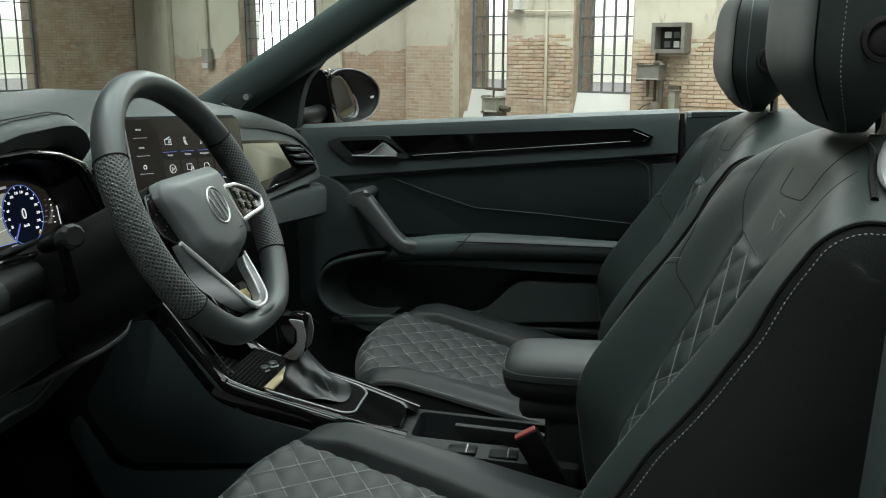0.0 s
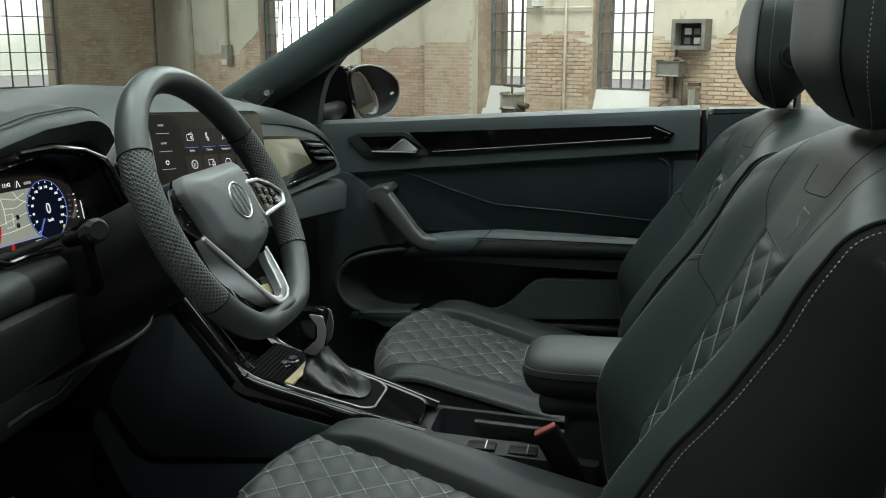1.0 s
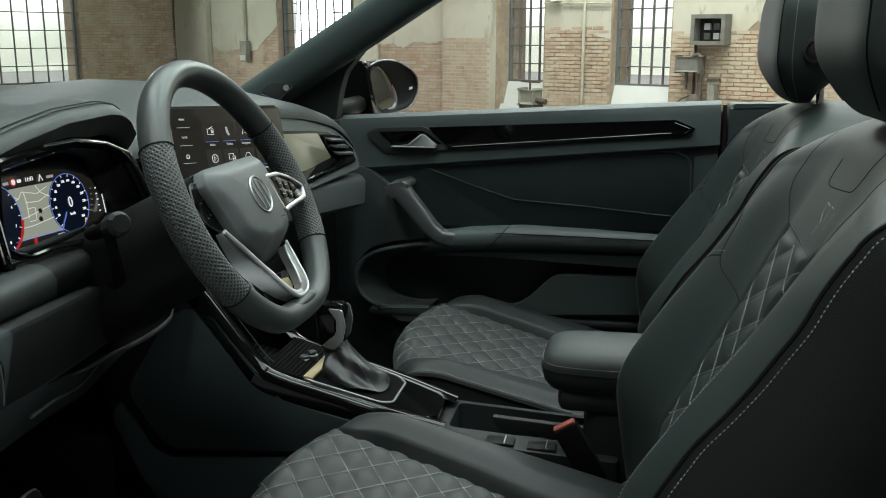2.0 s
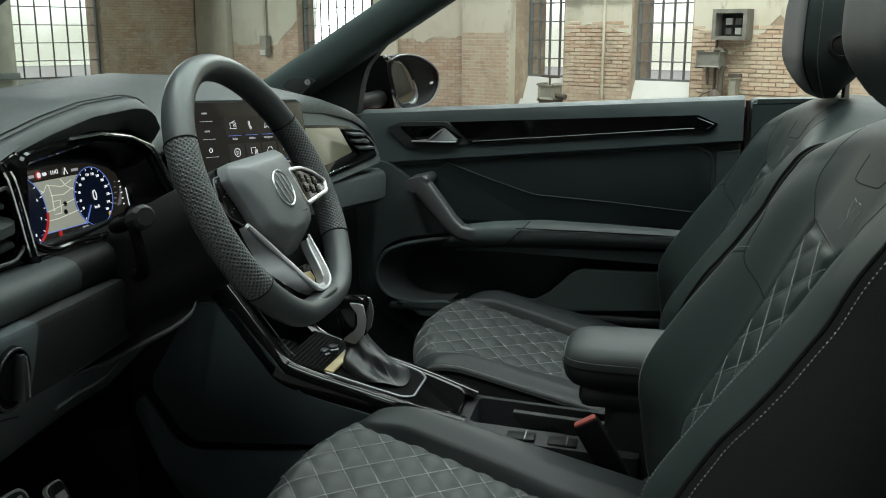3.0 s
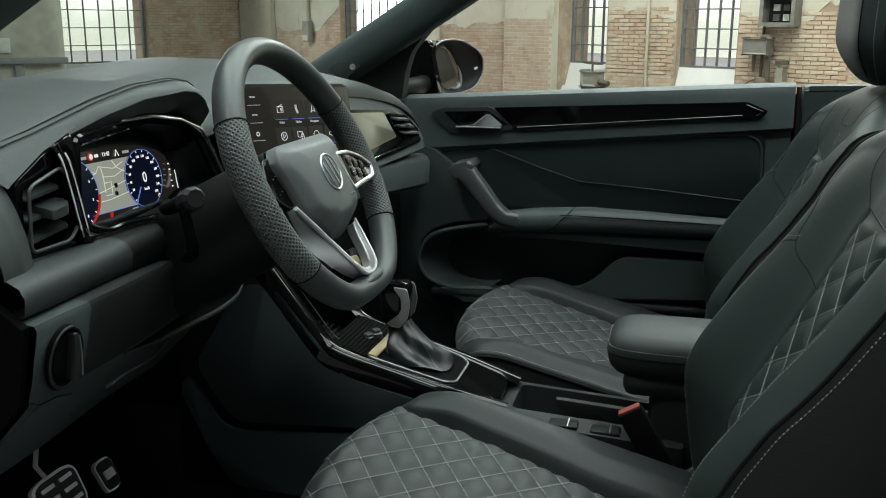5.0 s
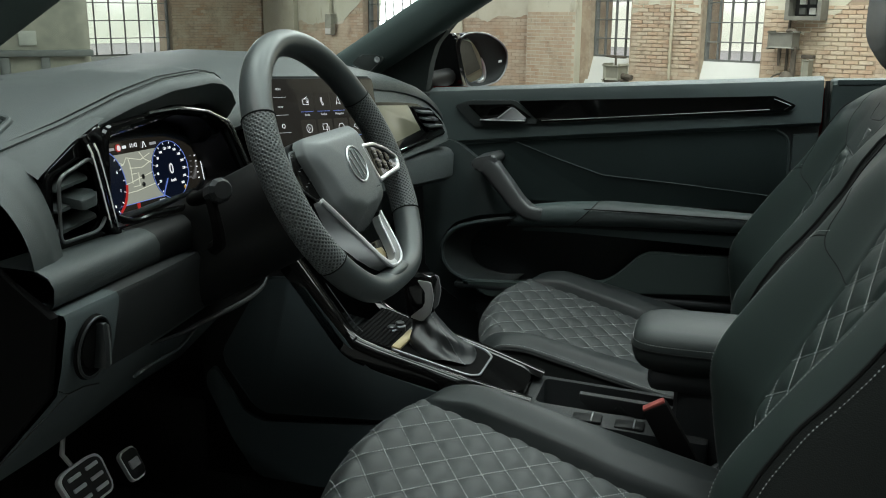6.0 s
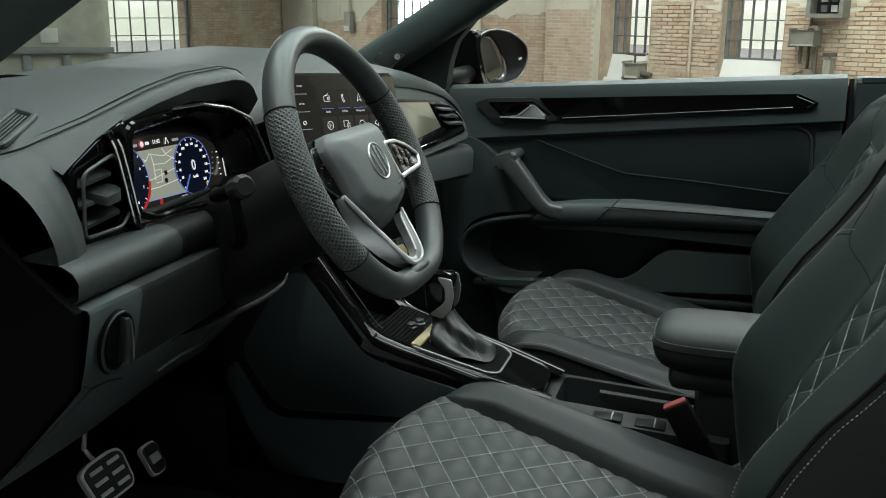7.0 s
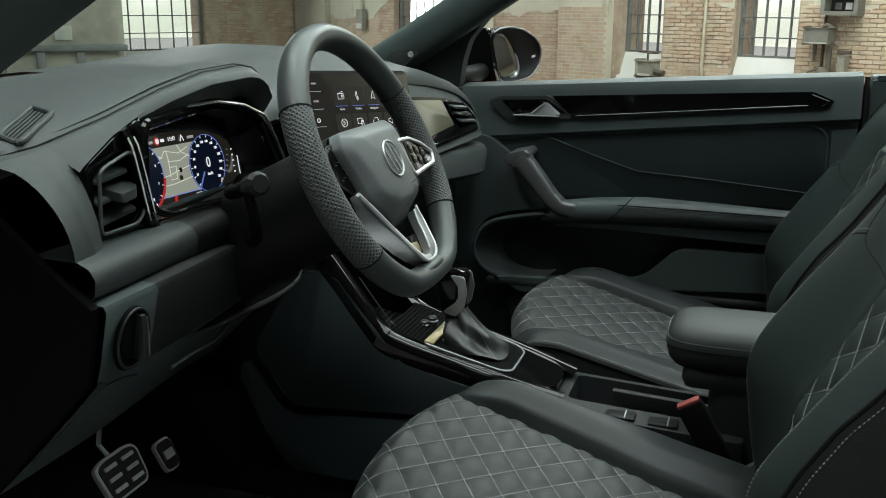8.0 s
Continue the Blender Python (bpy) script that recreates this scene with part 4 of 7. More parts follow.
def rim_piece(t0, t1, n, rx, ry):
    def fn(u, v):
        t = t0 + (t1 - t0) * u
        a, b = rim_line(t)
        a2, b2 = rim_line(t + .5)
        d = Vector((a2 - a, b2 - b)).normalized()
        nx, ny = d.y * -1, d.x
        c, s = math.cos(2 * math.pi * v), math.sin(2 * math.pi * v)
        k = rx
        return wp(a + nx * c * k, b + ny * c * k, s * ry)
    return grid(fn, n, 20, close_v=True, uv=lambda u, v: (u * abs(t1 - t0) * .003, v * .11))


wheel = thing("steering_wheel", tuple(WC), "flat-bottomed leather steering wheel with perforated grips and silver spokes", "steering wheel")
piece("rim_top", rim_piece(-61, 62, 50, .0165, .0185), RIM_LEATHER, wheel, "smooth leather top of the rim")
piece("rim_grip", rim_piece(62, 124, 36, .0168, .019), PERF, wheel, "perforated leather grip")
piece("rim_grip", rim_piece(-126, -61, 36, .0168, .019), PERF, wheel, "perforated leather grip")
piece("rim_bottom", rim_piece(124, 234, 54, .0165, .0185), RIM_LEATHER, wheel, "smooth flattened bottom of the rim")
for t in (-61, 62, 124, 234):
    a, b = rim_line(t)
    a2, b2 = rim_line(t + .5)
    d = Vector((a2 - a, b2 - b)).normalized()
    piece("rim_seam", tube([wp(a - d.y * math.cos(q) * .0170, b + d.x * math.cos(q) * .0170, math.sin(q) * .0192) for q in [2 * math.pi * k / 24 for k in range(24)]], .0009, 5, closed=True), PIPING, wheel)
for t0, t1 in ((62, 124), (-126, -61)):
    sewn([[wp(rim_line(t)[0] * .906, rim_line(t)[1] * .906, .004 * (-1) ** i) for i, t in enumerate([t0 + (t1 - t0) * k / 40 for k in range(41)])]], wheel, r=.0006)
# airbag cover: a domed face, slanted flanks, a creased lower facet
cover = rounded([(-.080, .047), (.080, .047), (.091, .026), (.083, -.012), (.085, -.046), (.074, -.061), (.027, -.091), (-.014, -.087), (-.058, -.056), (-.073, -.042), (-.079, -.012), (-.091, .026)], .012, 5)
HUB_C = Vector((0, -.015))


def soft_min(vals, k=.0016):
    return -k * math.log(sum(math.exp(-v / k) for v in vals))


def hub_height(a, b, k):
    """Height of the cover over the wheel's plane; k is the share of the way to its outline."""
    return soft_min((.0225 - 1.5 * a * a - 1.2 * (b + .007) ** 2, .002 + (.047 - b) * 1.1, -.018 + (b + .091) * 1.2, .003 + (1 - k) * .075))


def hub_face(u, v):
    n = len(cover)
    p = HUB_C.lerp(Vector(cover[round(v * n) % n]), max(.002, min(1, u * 1.08)) ** .8)
    h = hub_height(p.x, p.y, min(1, u * 1.08) ** .8)
    return wp(p.x, p.y, h if u * 1.08 <= 1 else h - .012)


airbag = piece("airbag_cover", grid(hub_face, 27, len(cover), close_v=True), HUB, wheel, "grey moulded airbag cover", smooth=70)
piece("cover_side", grid(lambda u, v: wp(*[c * (1 + .02 * u) for c in cover[round(v * len(cover)) % len(cover)]], -.012 - .04 * u), 3, len(cover), close_v=True), PLASTIC_LO, wheel)
piece("emblem_disc", lathe([(0, .0012), (.0215, .0012), (.0235, 0)], lambda x, y, h: wp(x, -.007 + y, .0212 + h), 32), HUB, airbag)
piece("emblem_ring", tube([wp(.0240 * math.cos(q), -.007 + .0240 * math.sin(q), .0222) for q in [2 * math.pi * k / 40 for k in range(40)]], .0014, 8, closed=True), SATIN, airbag, "plain round silver emblem ring")
for a0, b0, a1, b1 in ((-.017, .007, -.006, -.026), (-.005, .013, .006, -.026), (.007, .012, .016, -.020)):
    piece("emblem_bar", tube([wp(a0, b0, .0228), wp(a1, b1, .0228)], .0012, 6), SATIN, airbag)
for a0 in (.0, .007, .013):
    piece("moulded_mark", tube([wp(.030 + a0, -.044, .0190), wp(.034 + a0, -.044, .0188)], .0009, 5), HUB, airbag, "small moulded mark")
# spokes
for sgn in (-1, 1):
    arm = rounded([(sgn * .060, .020), (sgn * .150, .008), (sgn * .150, -.022), (sgn * .10, -.040), (sgn * .06, -.040)], .008)
    piece("spoke", prism(arm, lambda a, b, h, sgn=sgn: wp(a, b, h - (.012 if sgn > 0 else .028)), .010, .003), PLASTIC_LO, wheel)
    pod = rounded([(.049, .012), (.090, .010), (.124, -.001), (.152, -.018), (.143, -.033), (.087, -.036), (.061, -.038)] if sgn > 0 else [(-.080, .036), (-.100, .035), (-.113, .010), (-.106, -.012), (-.086, -.027), (-.069, -.031), (-.073, .005)], .005)
    body = piece("button_pod", prism(pod, lambda a, b, h, sgn=sgn: wp(a, b, h + (.0075 if sgn > 0 else -.015)), .008, .003), GLOSS, wheel, "gloss-black button pod")
    piece("pod_surround", tube([wp(a * 1.01, b * 1.02, .0155 if sgn > 0 else -.0085) for a, b in pod], .0032 if sgn > 0 else .0014, 8, closed=True), SATIN if sgn > 0 else SATIN_DARK, wheel, "bright surround of the buttons")
    bw = .0075 if sgn > 0 else .0036
    lift = .0036 if sgn > 0 else -.0195
    for i in range(3):
        for j in range(2):
            ca, cb = (.084 + .0185 * i, -.003 - .0150 * j - .0045 * i) if sgn > 0 else (-.0815 - .0085 * i, .018 - .020 * j - .003 * i)
            piece("button", prism(rounded([(ca - bw, cb - .006), (ca + bw, cb - .007), (ca + bw, cb + .005), (ca - bw, cb + .006)], .002, 2), lambda a, b, h, lift=lift: wp(a, b, h + .0118 + lift), .0010, .0003), GLOSS, body)
            piece("button_mark", tube([wp(ca - bw * .5, cb, .0131 + lift), wp(ca + bw * .5, cb - .0006, .0131 + lift)], .0005, 5), CHEEK, body, "pale symbol")


def spoke_h(b):
    """The spokes' edge rises towards the driver at its foot."""
    return .013 * sstep(-.07, -.14, b)


# the V of the lower spokes: a bright ribbon on edge, its outer wall falling back to the rim, its inner wall to the badge
OUT_LINE = spline2(((-.0945, -.0306), (-.076, -.0509), (-.0576, -.0726), (-.0465, -.0928), (-.0405, -.1134), (-.0340, -.1285), (-.0210, -.1415), (-.0020, -.1452), (.0150, -.1438), (.0256, -.1376), (.0302, -.1298), (.0381, -.114), (.0494, -.0935), (.0549, -.0759)), 78)
IN_LINE = spline2(((-.0880, -.0270), (-.0690, -.0480), (-.0500, -.0700), (-.0385, -.0910), (-.0315, -.1120), (-.0240, -.1260), (-.0150, -.1350), (-.0020, -.1375), (.0060, -.1350), (.0110, -.1290), (.0165, -.1200), (.0230, -.1100), (.0326, -.0939), (.0435, -.0803)), 78)


def ribbon(u, v, i0, i1):
    i = i0 + round(v * (i1 - i0))
    o, n = Vector(OUT_LINE[i]), Vector(IN_LINE[i])
    p = o.lerp(n, u)
    return wp(p.x, p.y, spoke_h(p.y) + .0012 * math.sin(u * math.pi))


def outer_wall(u, v):
    i = round(v * 42)
    o = Vector(OUT_LINE[i])
    k = sstep(-.1, .3, v)
    low = Vector(lerp_rows(WALL_FOOT, v)) + Vector((.026 * k, -.0035 * k))
    p = o.lerp(low, u)
    return wp(p.x, p.y, spoke_h(o.y) - .012 * k * u + .001 * math.sin(u * math.pi))


def lerp_rows(rows, v):
    x = v * (len(rows) - 1)
    i = min(int(x), len(rows) - 2)
    return tuple(a + (b - a) * (x - i) for a, b in zip(rows[i], rows[i + 1]))


WALL_FOOT = ((-.1160, -.0290), (-.1169, -.0451), (-.1145, -.0697), (-.1113, -.0900), (-.0982, -.1105), (-.0790, -.1270), (-.0561, -.1392))
piece("lower_spoke", grid(outer_wall, 6, 42), SPOKE_GREY, wheel, "satin grey outer wall of the lower spoke", smooth=60)
# one ribbon in two tones: light on its left half is painted in
piece("lower_spoke", grid(lambda u, v: ribbon(u, v, 0, 44), 4, 44), SILVER_PAINT, wheel, "silver ribbon of the lower spoke", smooth=60)
piece("lower_spoke", grid(lambda u, v: ribbon(u, v, 44, 78), 4, 34), CHEEK, wheel, "satin grey ribbon of the lower spoke", smooth=60)
piece("inner_wall", grid(lambda u, v: wp(IN_LINE[round(v * 78)][0], IN_LINE[round(v * 78)][1], spoke_h(IN_LINE[round(v * 78)][1]) - .010 * u), 3, 78), CHEEK, wheel, "grey inner wall of the spokes", smooth=60)
piece("back_wall", grid(lambda u, v: wp(OUT_LINE[40 + round(v * 38)][0], OUT_LINE[40 + round(v * 38)][1], spoke_h(OUT_LINE[40 + round(v * 38)][1]) - .016 * u), 3, 38), PLASTIC_LO, wheel, "dark outer wall of the spoke", smooth=60)
piece("polished_edge", tube([wp(a, b, spoke_h(b) + .0010) for a, b in OUT_LINE], lambda t: .0032 - .0014 * sstep(.4, .6, t), 8), SILVER_PAINT, wheel, "polished outer edge of the spokes")
piece("polished_edge", tube([wp(a, b, spoke_h(b) + .0006) for a, b in IN_LINE[52:]], .0014, 8), SILVER_PAINT, wheel, "polished inner edge of the spoke")
piece("spoke_badge", prism(rounded([(-.022, -.106), (.016, -.108), (.020, -.134), (.006, -.141), (-.012, -.134)], .003), lambda a, b, h: wp(a, b, h - .006), .006, .002), GLOSS, wheel, "small dark badge")
piece("badge_mark", prism(rounded([(-.014, -.115), (.009, -.118), (.013, -.129), (.006, -.134), (-.007, -.130)], .002), lambda a, b, h: wp(a, b, h + .0002), .001, .0003), SCALE_GOLD, wheel, "plain pale mark")
piece("rim_joint", grid(lambda u, v: wp(.064 * u * math.cos(2 * math.pi * v), -.1535 + .0125 * u * math.sin(2 * math.pi * v) - .004 * u * u * math.cos(2 * math.pi * v) ** 2, .004 + .0155 * (1 - u * u)), 8, 32, close_v=True), RIM_LEATHER, wheel, "leather swell at the foot of the spokes", smooth=60)
piece("column_shroud", tube([wp(0, -.018, -.03), wp(0, -.018, -.09), wp(0, -.024, -.26)], lambda t: .064 + .006 * t, 24), CONSOLE_BLACK, wheel, "dark steering column shroud", smooth=60)

stalk = thing("wiper_stalk", (-.09, -.53, 1.02), "black column stalk with a ribbed end", "control stalk")
piece("arm", tube(spline([(-.19, -.42, .99), (-.15, -.49, 1.0), (-.10, -.525, 1.018)], 12), lambda t: .0065 + .002 * t, 12), DEEP_BLACK, stalk)
piece("end_knob", tube([(-.112, -.513, 1.012), (-.107, -.518, 1.015), (-.092, -.530, 1.022), (-.087, -.534, 1.023)], lambda t: (.009, .0135, .0135, .010)[min(3, int(t * 3.01))], 10), PLASTIC_LO, stalk, "blunt end of the stalk", smooth=20)
piece("lower_arm", tube(spline([(-.106, -.530, 1.012), (-.100, -.528, .985), (-.104, -.518, .960), (-.118, -.505, .950)], 14), lambda t: .0055 + .003 * t, 8), DEEP_BLACK, stalk)

# ---- dashboard ----
dash = thing("dashboard", (-.4, 0, .8), "dark moulded dashboard with instrument hood, gloss-black band and air vents", "dashboard")


def dash_z(y):
    return lerp_table(((-.29, 1.066), (-.1, 1.074), (.1, 1.086), (.262, 1.088), (.40, 1.074), (.468, 1.062), (.523, 1.048), (.56, 1.028), (.59, .998), (.62, .965)), y)


def dash_lip(y):
    return lerp_table(((-.29, -.240), (.1, -.250), (.262, -.240), (.40, -.218), (.523, -.193), (.58, -.170), (.62, -.160)), y)


def dash_top(u, v):
    y = -.290 + .882 * v
    lip, z = dash_lip(y), dash_z(y)
    prof = ((-1.0, 1.075), (-.80, 1.09), (-.60, z + .048), (-.45, z + .045), (-.35, z + .036), (lip - .05, z + .018), (lip - .015, z + .006), (lip, z - .006), (lip + .003, z - .02), (lip - .01, z - .03), (lip - .04, z - .034))
    x, zz = prof[round(u * (len(prof) - 1))]
    return (x, y, zz)


piece("top_pad", grid(dash_top, 10, 40), PLASTIC, dash, "soft grained dashboard top", smooth=50)


def hood_z(y):
    return lerp_table(((-.74, 1.052), (-.66, 1.064), (-.58, 1.084), (-.49, 1.109), (-.42, 1.122), (-.34, 1.126), (-.315, 1.123), (-.298, 1.114), (-.288, 1.102), (-.284, 1.094)), y)


def hood_x(y):
    return lerp_table(((-.74, -.275), (-.66, -.250), (-.58, -.232), (-.49, -.218), (-.40, -.208), (-.30, -.200), (-.225, -.205)), y)


def hood(u, v):
    y = -.735 + .450 * v
    z, x = hood_z(y), hood_x(y)
    k = sstep(-.735, -.45, y)
    q = sstep(-.64, -.45, y)
    prof = ((-.80, 1.085), (-.60, 1.098 + .006 * k), (-.45, 1.10 + .024 * k), (-.34, z + .016), (-.26 - .02 * (1 - k), z + .014), (x - .012, z + .006), (x - .003, z), (x, z - .006), (x - .001 - .008 * q, z - .009 - .011 * q), (x - .004 - .015 * q, z - .010 - .022 * q), (x - .03, z - .012 - .020 * q), (-.31, z - .026))
    a, b = prof[round(u * 11)]
    return (a, y, b)


bm = grid(hood, 11, 40)
bm.verts.ensure_lookup_table()
bmesh.ops.holes_fill(bm, edges=[e for e in bm.edges if e.is_boundary and all(v.co.y > -.2855 for v in e.verts)])
hd = piece("instrument_hood", bm, PLASTIC, dash, "stitched hood over the instruments", smooth=50)
for off in (.014, .023):
    piece("twin_seam", tube([(hood_x(y) - off, y, hood_z(y) + .0056 + off * .2) for y in [-.73 + .43 * i / 60 for i in range(61)]], .0009, 5), PLASTIC_LO, hd, "dark twin seam")


def face_x(x):
    """Places on an upright plane that looks to the rear of the car: (y, z) and height towards the seats."""
    return lambda a, b, h: (x + h, a, b)


# instrument recess: funnel from the gloss frame to the display
mouth = rounded([(-.552, .965), (-.545, 1.080), (-.40, 1.092), (-.335, 1.082), (-.284, 1.062), (-.226, .985), (-.30, .958)], .012, 5)
throat = rounded([(-.540, .950), (-.530, 1.064), (-.40, 1.070), (-.325, 1.070), (-.262, 1.055), (-.215, .975), (-.28, .945)], .012, 5)
n = len(mouth)
piece("recess", grid(lambda u, v: (-.228 - .075 * u, mouth[round(v * n) % n][0] * (1 - u) + throat[round(v * n) % n][0] * u, mouth[round(v * n) % n][1] * (1 - u) + throat[round(v * n) % n][1] * u), 4, n, close_v=True), TRAY_PLASTIC, dash, "black instrument recess")
piece("recess_back", prism(rounded([(-.56, .92), (-.56, 1.10), (-.12, 1.08), (-.12, .93)], .01), face_x(-.318), .008, 0), PLASTIC_LO, dash)
piece("recess_frame", tube([(-.224, a, b) for a, b in mouth], .007, 10, closed=True), GLOSS, dash, "gloss-black frame of the instruments")
piece("bright_edge", tube([(-.214, a, b) for a, b in ((-.47, 1.095), (-.403, 1.0945), (-.338, 1.084), (-.286, 1.066), (-.274, 1.054), (-.222, .985))], .0022, 8), CHROME, dash, "bright edge line")

# gloss band under the hood at the driver's side, with the outer vent
VENT = rounded([(-.643, .980), (-.638, 1.046), (-.584, 1.060), (-.564, .996), (-.58, .980)], .010, 4)
PANEL = rounded([(-.656, .966), (-.653, 1.050), (-.602, 1.076), (-.552, 1.094), (-.546, .985), (-.556, .955), (-.635, .950)], .010, 4)


def reach(outline, c, q):
    """How far an outline lies from c in the direction q."""
    d, best = Vector((math.cos(q), math.sin(q))), .02
    for i, p in enumerate(outline):
        a, b = Vector(p[:2]) - c, Vector(outline[(i + 1) % len(outline)][:2]) - c
        e = b - a
        den = d.x * e.y - d.y * e.x
        if abs(den) > 1e-9:
            t, w = (a.x * e.y - a.y * e.x) / den, (a.x * d.y - a.y * d.x) / den
            if t > 0 and -.001 <= w <= 1.001:
                best = max(best, t)
    return c + d * best


VENT_C = Vector((-.604, 1.016))


def panel_ring(u, v):
    q = 2 * math.pi * v
    a, b = reach(PANEL, VENT_C, q), reach(VENT, VENT_C, q)
    p, x = ((a, -.240), (a, -.221), (a.lerp(b, .08), -.2175), (a.lerp(b, .9), -.2175), (b, -.2195), (b, -.262))[round(u * 5)]
    return (x, p.x, p.y)


piece("outer_gloss_panel", grid(panel_ring, 5, 96, close_v=True), GLOSS, dash, "gloss-black panel round the outer vent", smooth=30)
piece("lower_gloss_band", prism(rounded([(-.575, .972), (-.33, .960), (-.27, .966), (-.24, .952), (-.24, .936), (-.60, .944)], .006), face_x(-.234), .018, .005), GLOSS, dash, "gloss-black band below the display")
piece("gloss_lip", tube(spline([(-.214, -.556, .996), (-.214, -.545, .988), (-.213, -.532, .981), (-.212, -.512, .9765), (-.213, -.472, .976), (-.214, -.395, .970), (-.216, -.320, .966)], 30), .0042, 10), GLOSS, dash, "rounded gloss lip under the display")
piece("divider_bar", tube(spline([(-.216, -.588, 1.082), (-.212, -.581, 1.060), (-.211, -.566, .998), (-.212, -.558, .980), (-.214, -.545, .970)], 20), .0050, 10), GLOSS, dash, "gloss-black bar between vent and display")
for off in (-.0052, .0052):
    piece("bright_edge", tube(spline([(-.209, -.586 + off, 1.074), (-.2062, -.580 + off, 1.055), (-.2055, -.565 + off, .996), (-.208, -.558 + off, .980)], 20), .0014, 6), CHROME, dash)


outer = piece("air_vent", prism(VENT, face_x(-.262), .004, 0), DEEP_BLACK, dash, "outer air vent with three slats")
piece("vent_rim", tube([(-.211, a, b) for a, b in VENT], .0020, 8, closed=True), GREY_TRIM, outer, "satin vent rim")
for k in range(3):
    z = .994 + .022 * k
    piece("slat", prism(rounded([(-.639, -.016), (-.570 - .005 * k, -.016), (-.572 - .005 * k, .014), (-.636, .014)], .004), lambda a, b, h, z=z: (-.232 + b, a, z + h + .10 * (a + .60) - b * .30), .0035, .001), PLASTIC, outer)
piece("vent_tab", prism(rounded([(-.618, -.008), (-.584, -.008), (-.578, .010), (-.590, .018), (-.612, .018)], .004), lambda a, b, h: (-.222 + b, a, 1.014 + h + .10 * (a + .60) - b * .25), .010, .003), PLASTIC, outer, "adjusting tab")


def end_panel(a, b, h=0.0):
    return (-.213 + .10 * (a - .1) - .45 * (b - .99) + h, a, b)


piece("end_surround", prism(rounded([(.10, 1.070), (.262, 1.083), (.334, 1.076), (.40, 1.068), (.468, 1.056), (.523, 1.041), (.558, 1.021), (.575, .997), (.587, .970), (.586, .947), (.574, .934), (.271, .926), (.10, .926)], .006), lambda a, b, h: end_panel(a, b, h - .016), .010, .006, 3), DASH_LIGHT, dash, "soft grey end of the dashboard round the vent")
piece("gloss_end", prism(rounded([(.12, 1.050), (.316, 1.038), (.409, 1.030), (.483, 1.021), (.513, 1.009), (.542, .981), (.568, .957), (.560, .950), (.31, .939), (.12, .935)], .005), lambda a, b, h: end_panel(a, b, h - .008), .006, .002), GLOSS, dash, "gloss-black ground of the passenger trim")
piece("smoked_trim", prism(rounded([(.12, 1.044), (.290, 1.034), (.428, 1.023), (.435, .991), (.441, .972), (.31, .963), (.12, .960)], .004), lambda a, b, h: end_panel(a, b, h - .002), .004, .001), OLIVE_TRIM, dash, "smoked gloss trim before the passenger")
# chrome bar stands in for a window mirrored in the gloss
piece("bright_line", tube([end_panel(.285, .9455, .0005), end_panel(.455, .9515, .0005)], .0018, 8), CHROME, dash, "bright line below the trim")
END_VENT = rounded([(.446, 1.019), (.526, 1.007), (.562, .974), (.554, .963), (.478, .966), (.449, .990)], .004)
far_vent = piece("air_vent", prism(END_VENT, lambda a, b, h: end_panel(a, b, h - .001), .002, 0), DEEP_BLACK, dash, "outer air vent in the dashboard's end")
piece("vent_rim", tube([end_panel(a, b, .001) for a, b in END_VENT], .0018, 8, closed=True), GLOSS, far_vent, "gloss vent rim")
for k in range(3):
    z = .974 + .014 * k
    piece("slat", prism(rounded([(.462 - .004 * k, -.004), (.546 - .012 * k, -.004), (.546 - .012 * k, .010), (.464 - .004 * k, .010)], .003), lambda a, b, h, z=z: (end_panel(a, z)[0] + .001 + b, a, z + h - .10 * (a - .5) - b * .3), .004, .0012), PLASTIC, far_vent)
piece("vent_tab", prism(rounded([(.486, -.004), (.506, -.004), (.504, .014), (.490, .014)], .003), lambda a, b, h: (end_panel(a, .987)[0] + .002 + b, a, .986 + h), .007, .002), GREY_TRIM, far_vent, "adjusting tab")

# grey shelf under the band, lower panel with the light switch
def ledge(u, v):
    y = -.714 + 1.324 * v
    z = lerp_table(((-.72, .962), (-.49, .958), (-.2, .945), (.1, .938), (.6, .905)), y)
    x = lerp_table(((-.72, -.172), (-.5, -.188), (-.2, -.21), (.1, -.20), (.6, -.150)), y)
    d = lerp_table(((-.72, .022), (-.5, .026), (.05, .03), (.12, .05), (.6, .055)), y)
    prof = ((-.24, .012), (x - .012, .010), (x, .004), (x + .006, -.006), (x + .004, -d), (x - .01, -d - .010), (-.30, -d - .014))
    a, b = prof[round(u * 6)]
    return (a, y, z + b)


piece("shelf_band", grid(lambda u, v: ledge(u, v * .150), 6, 12), PLASTIC, dash, "grey-black soft band under the outer vent", smooth=50)
# the same band in black: shade behind the column is put into the colour
piece("column_band", grid(lambda u, v: ledge(u, .150 + .455 * v), 6, 20), CONSOLE_BLACK, dash, "black band behind the steering column", smooth=50)
piece("shelf_band", grid(lambda u, v: ledge(u, .605 + .395 * v), 6, 20), DASH_LIGHT, dash, "grey-black soft band before the passenger", smooth=50)


def knee(u, v):
    y = -.714 + .49 * v
    k = sstep(-.60, -.30, y)
    prof = ((-.20, .934), (-.160, .931), (-.157, .925), (-.168, .875), (-.176, .848), (-.20, .822), (-.25, .77), (-.315, .705), (-.34, .70))
    x, z = prof[round(u * 8)]
    return (x - .035 * k, y, z - .012 * k)


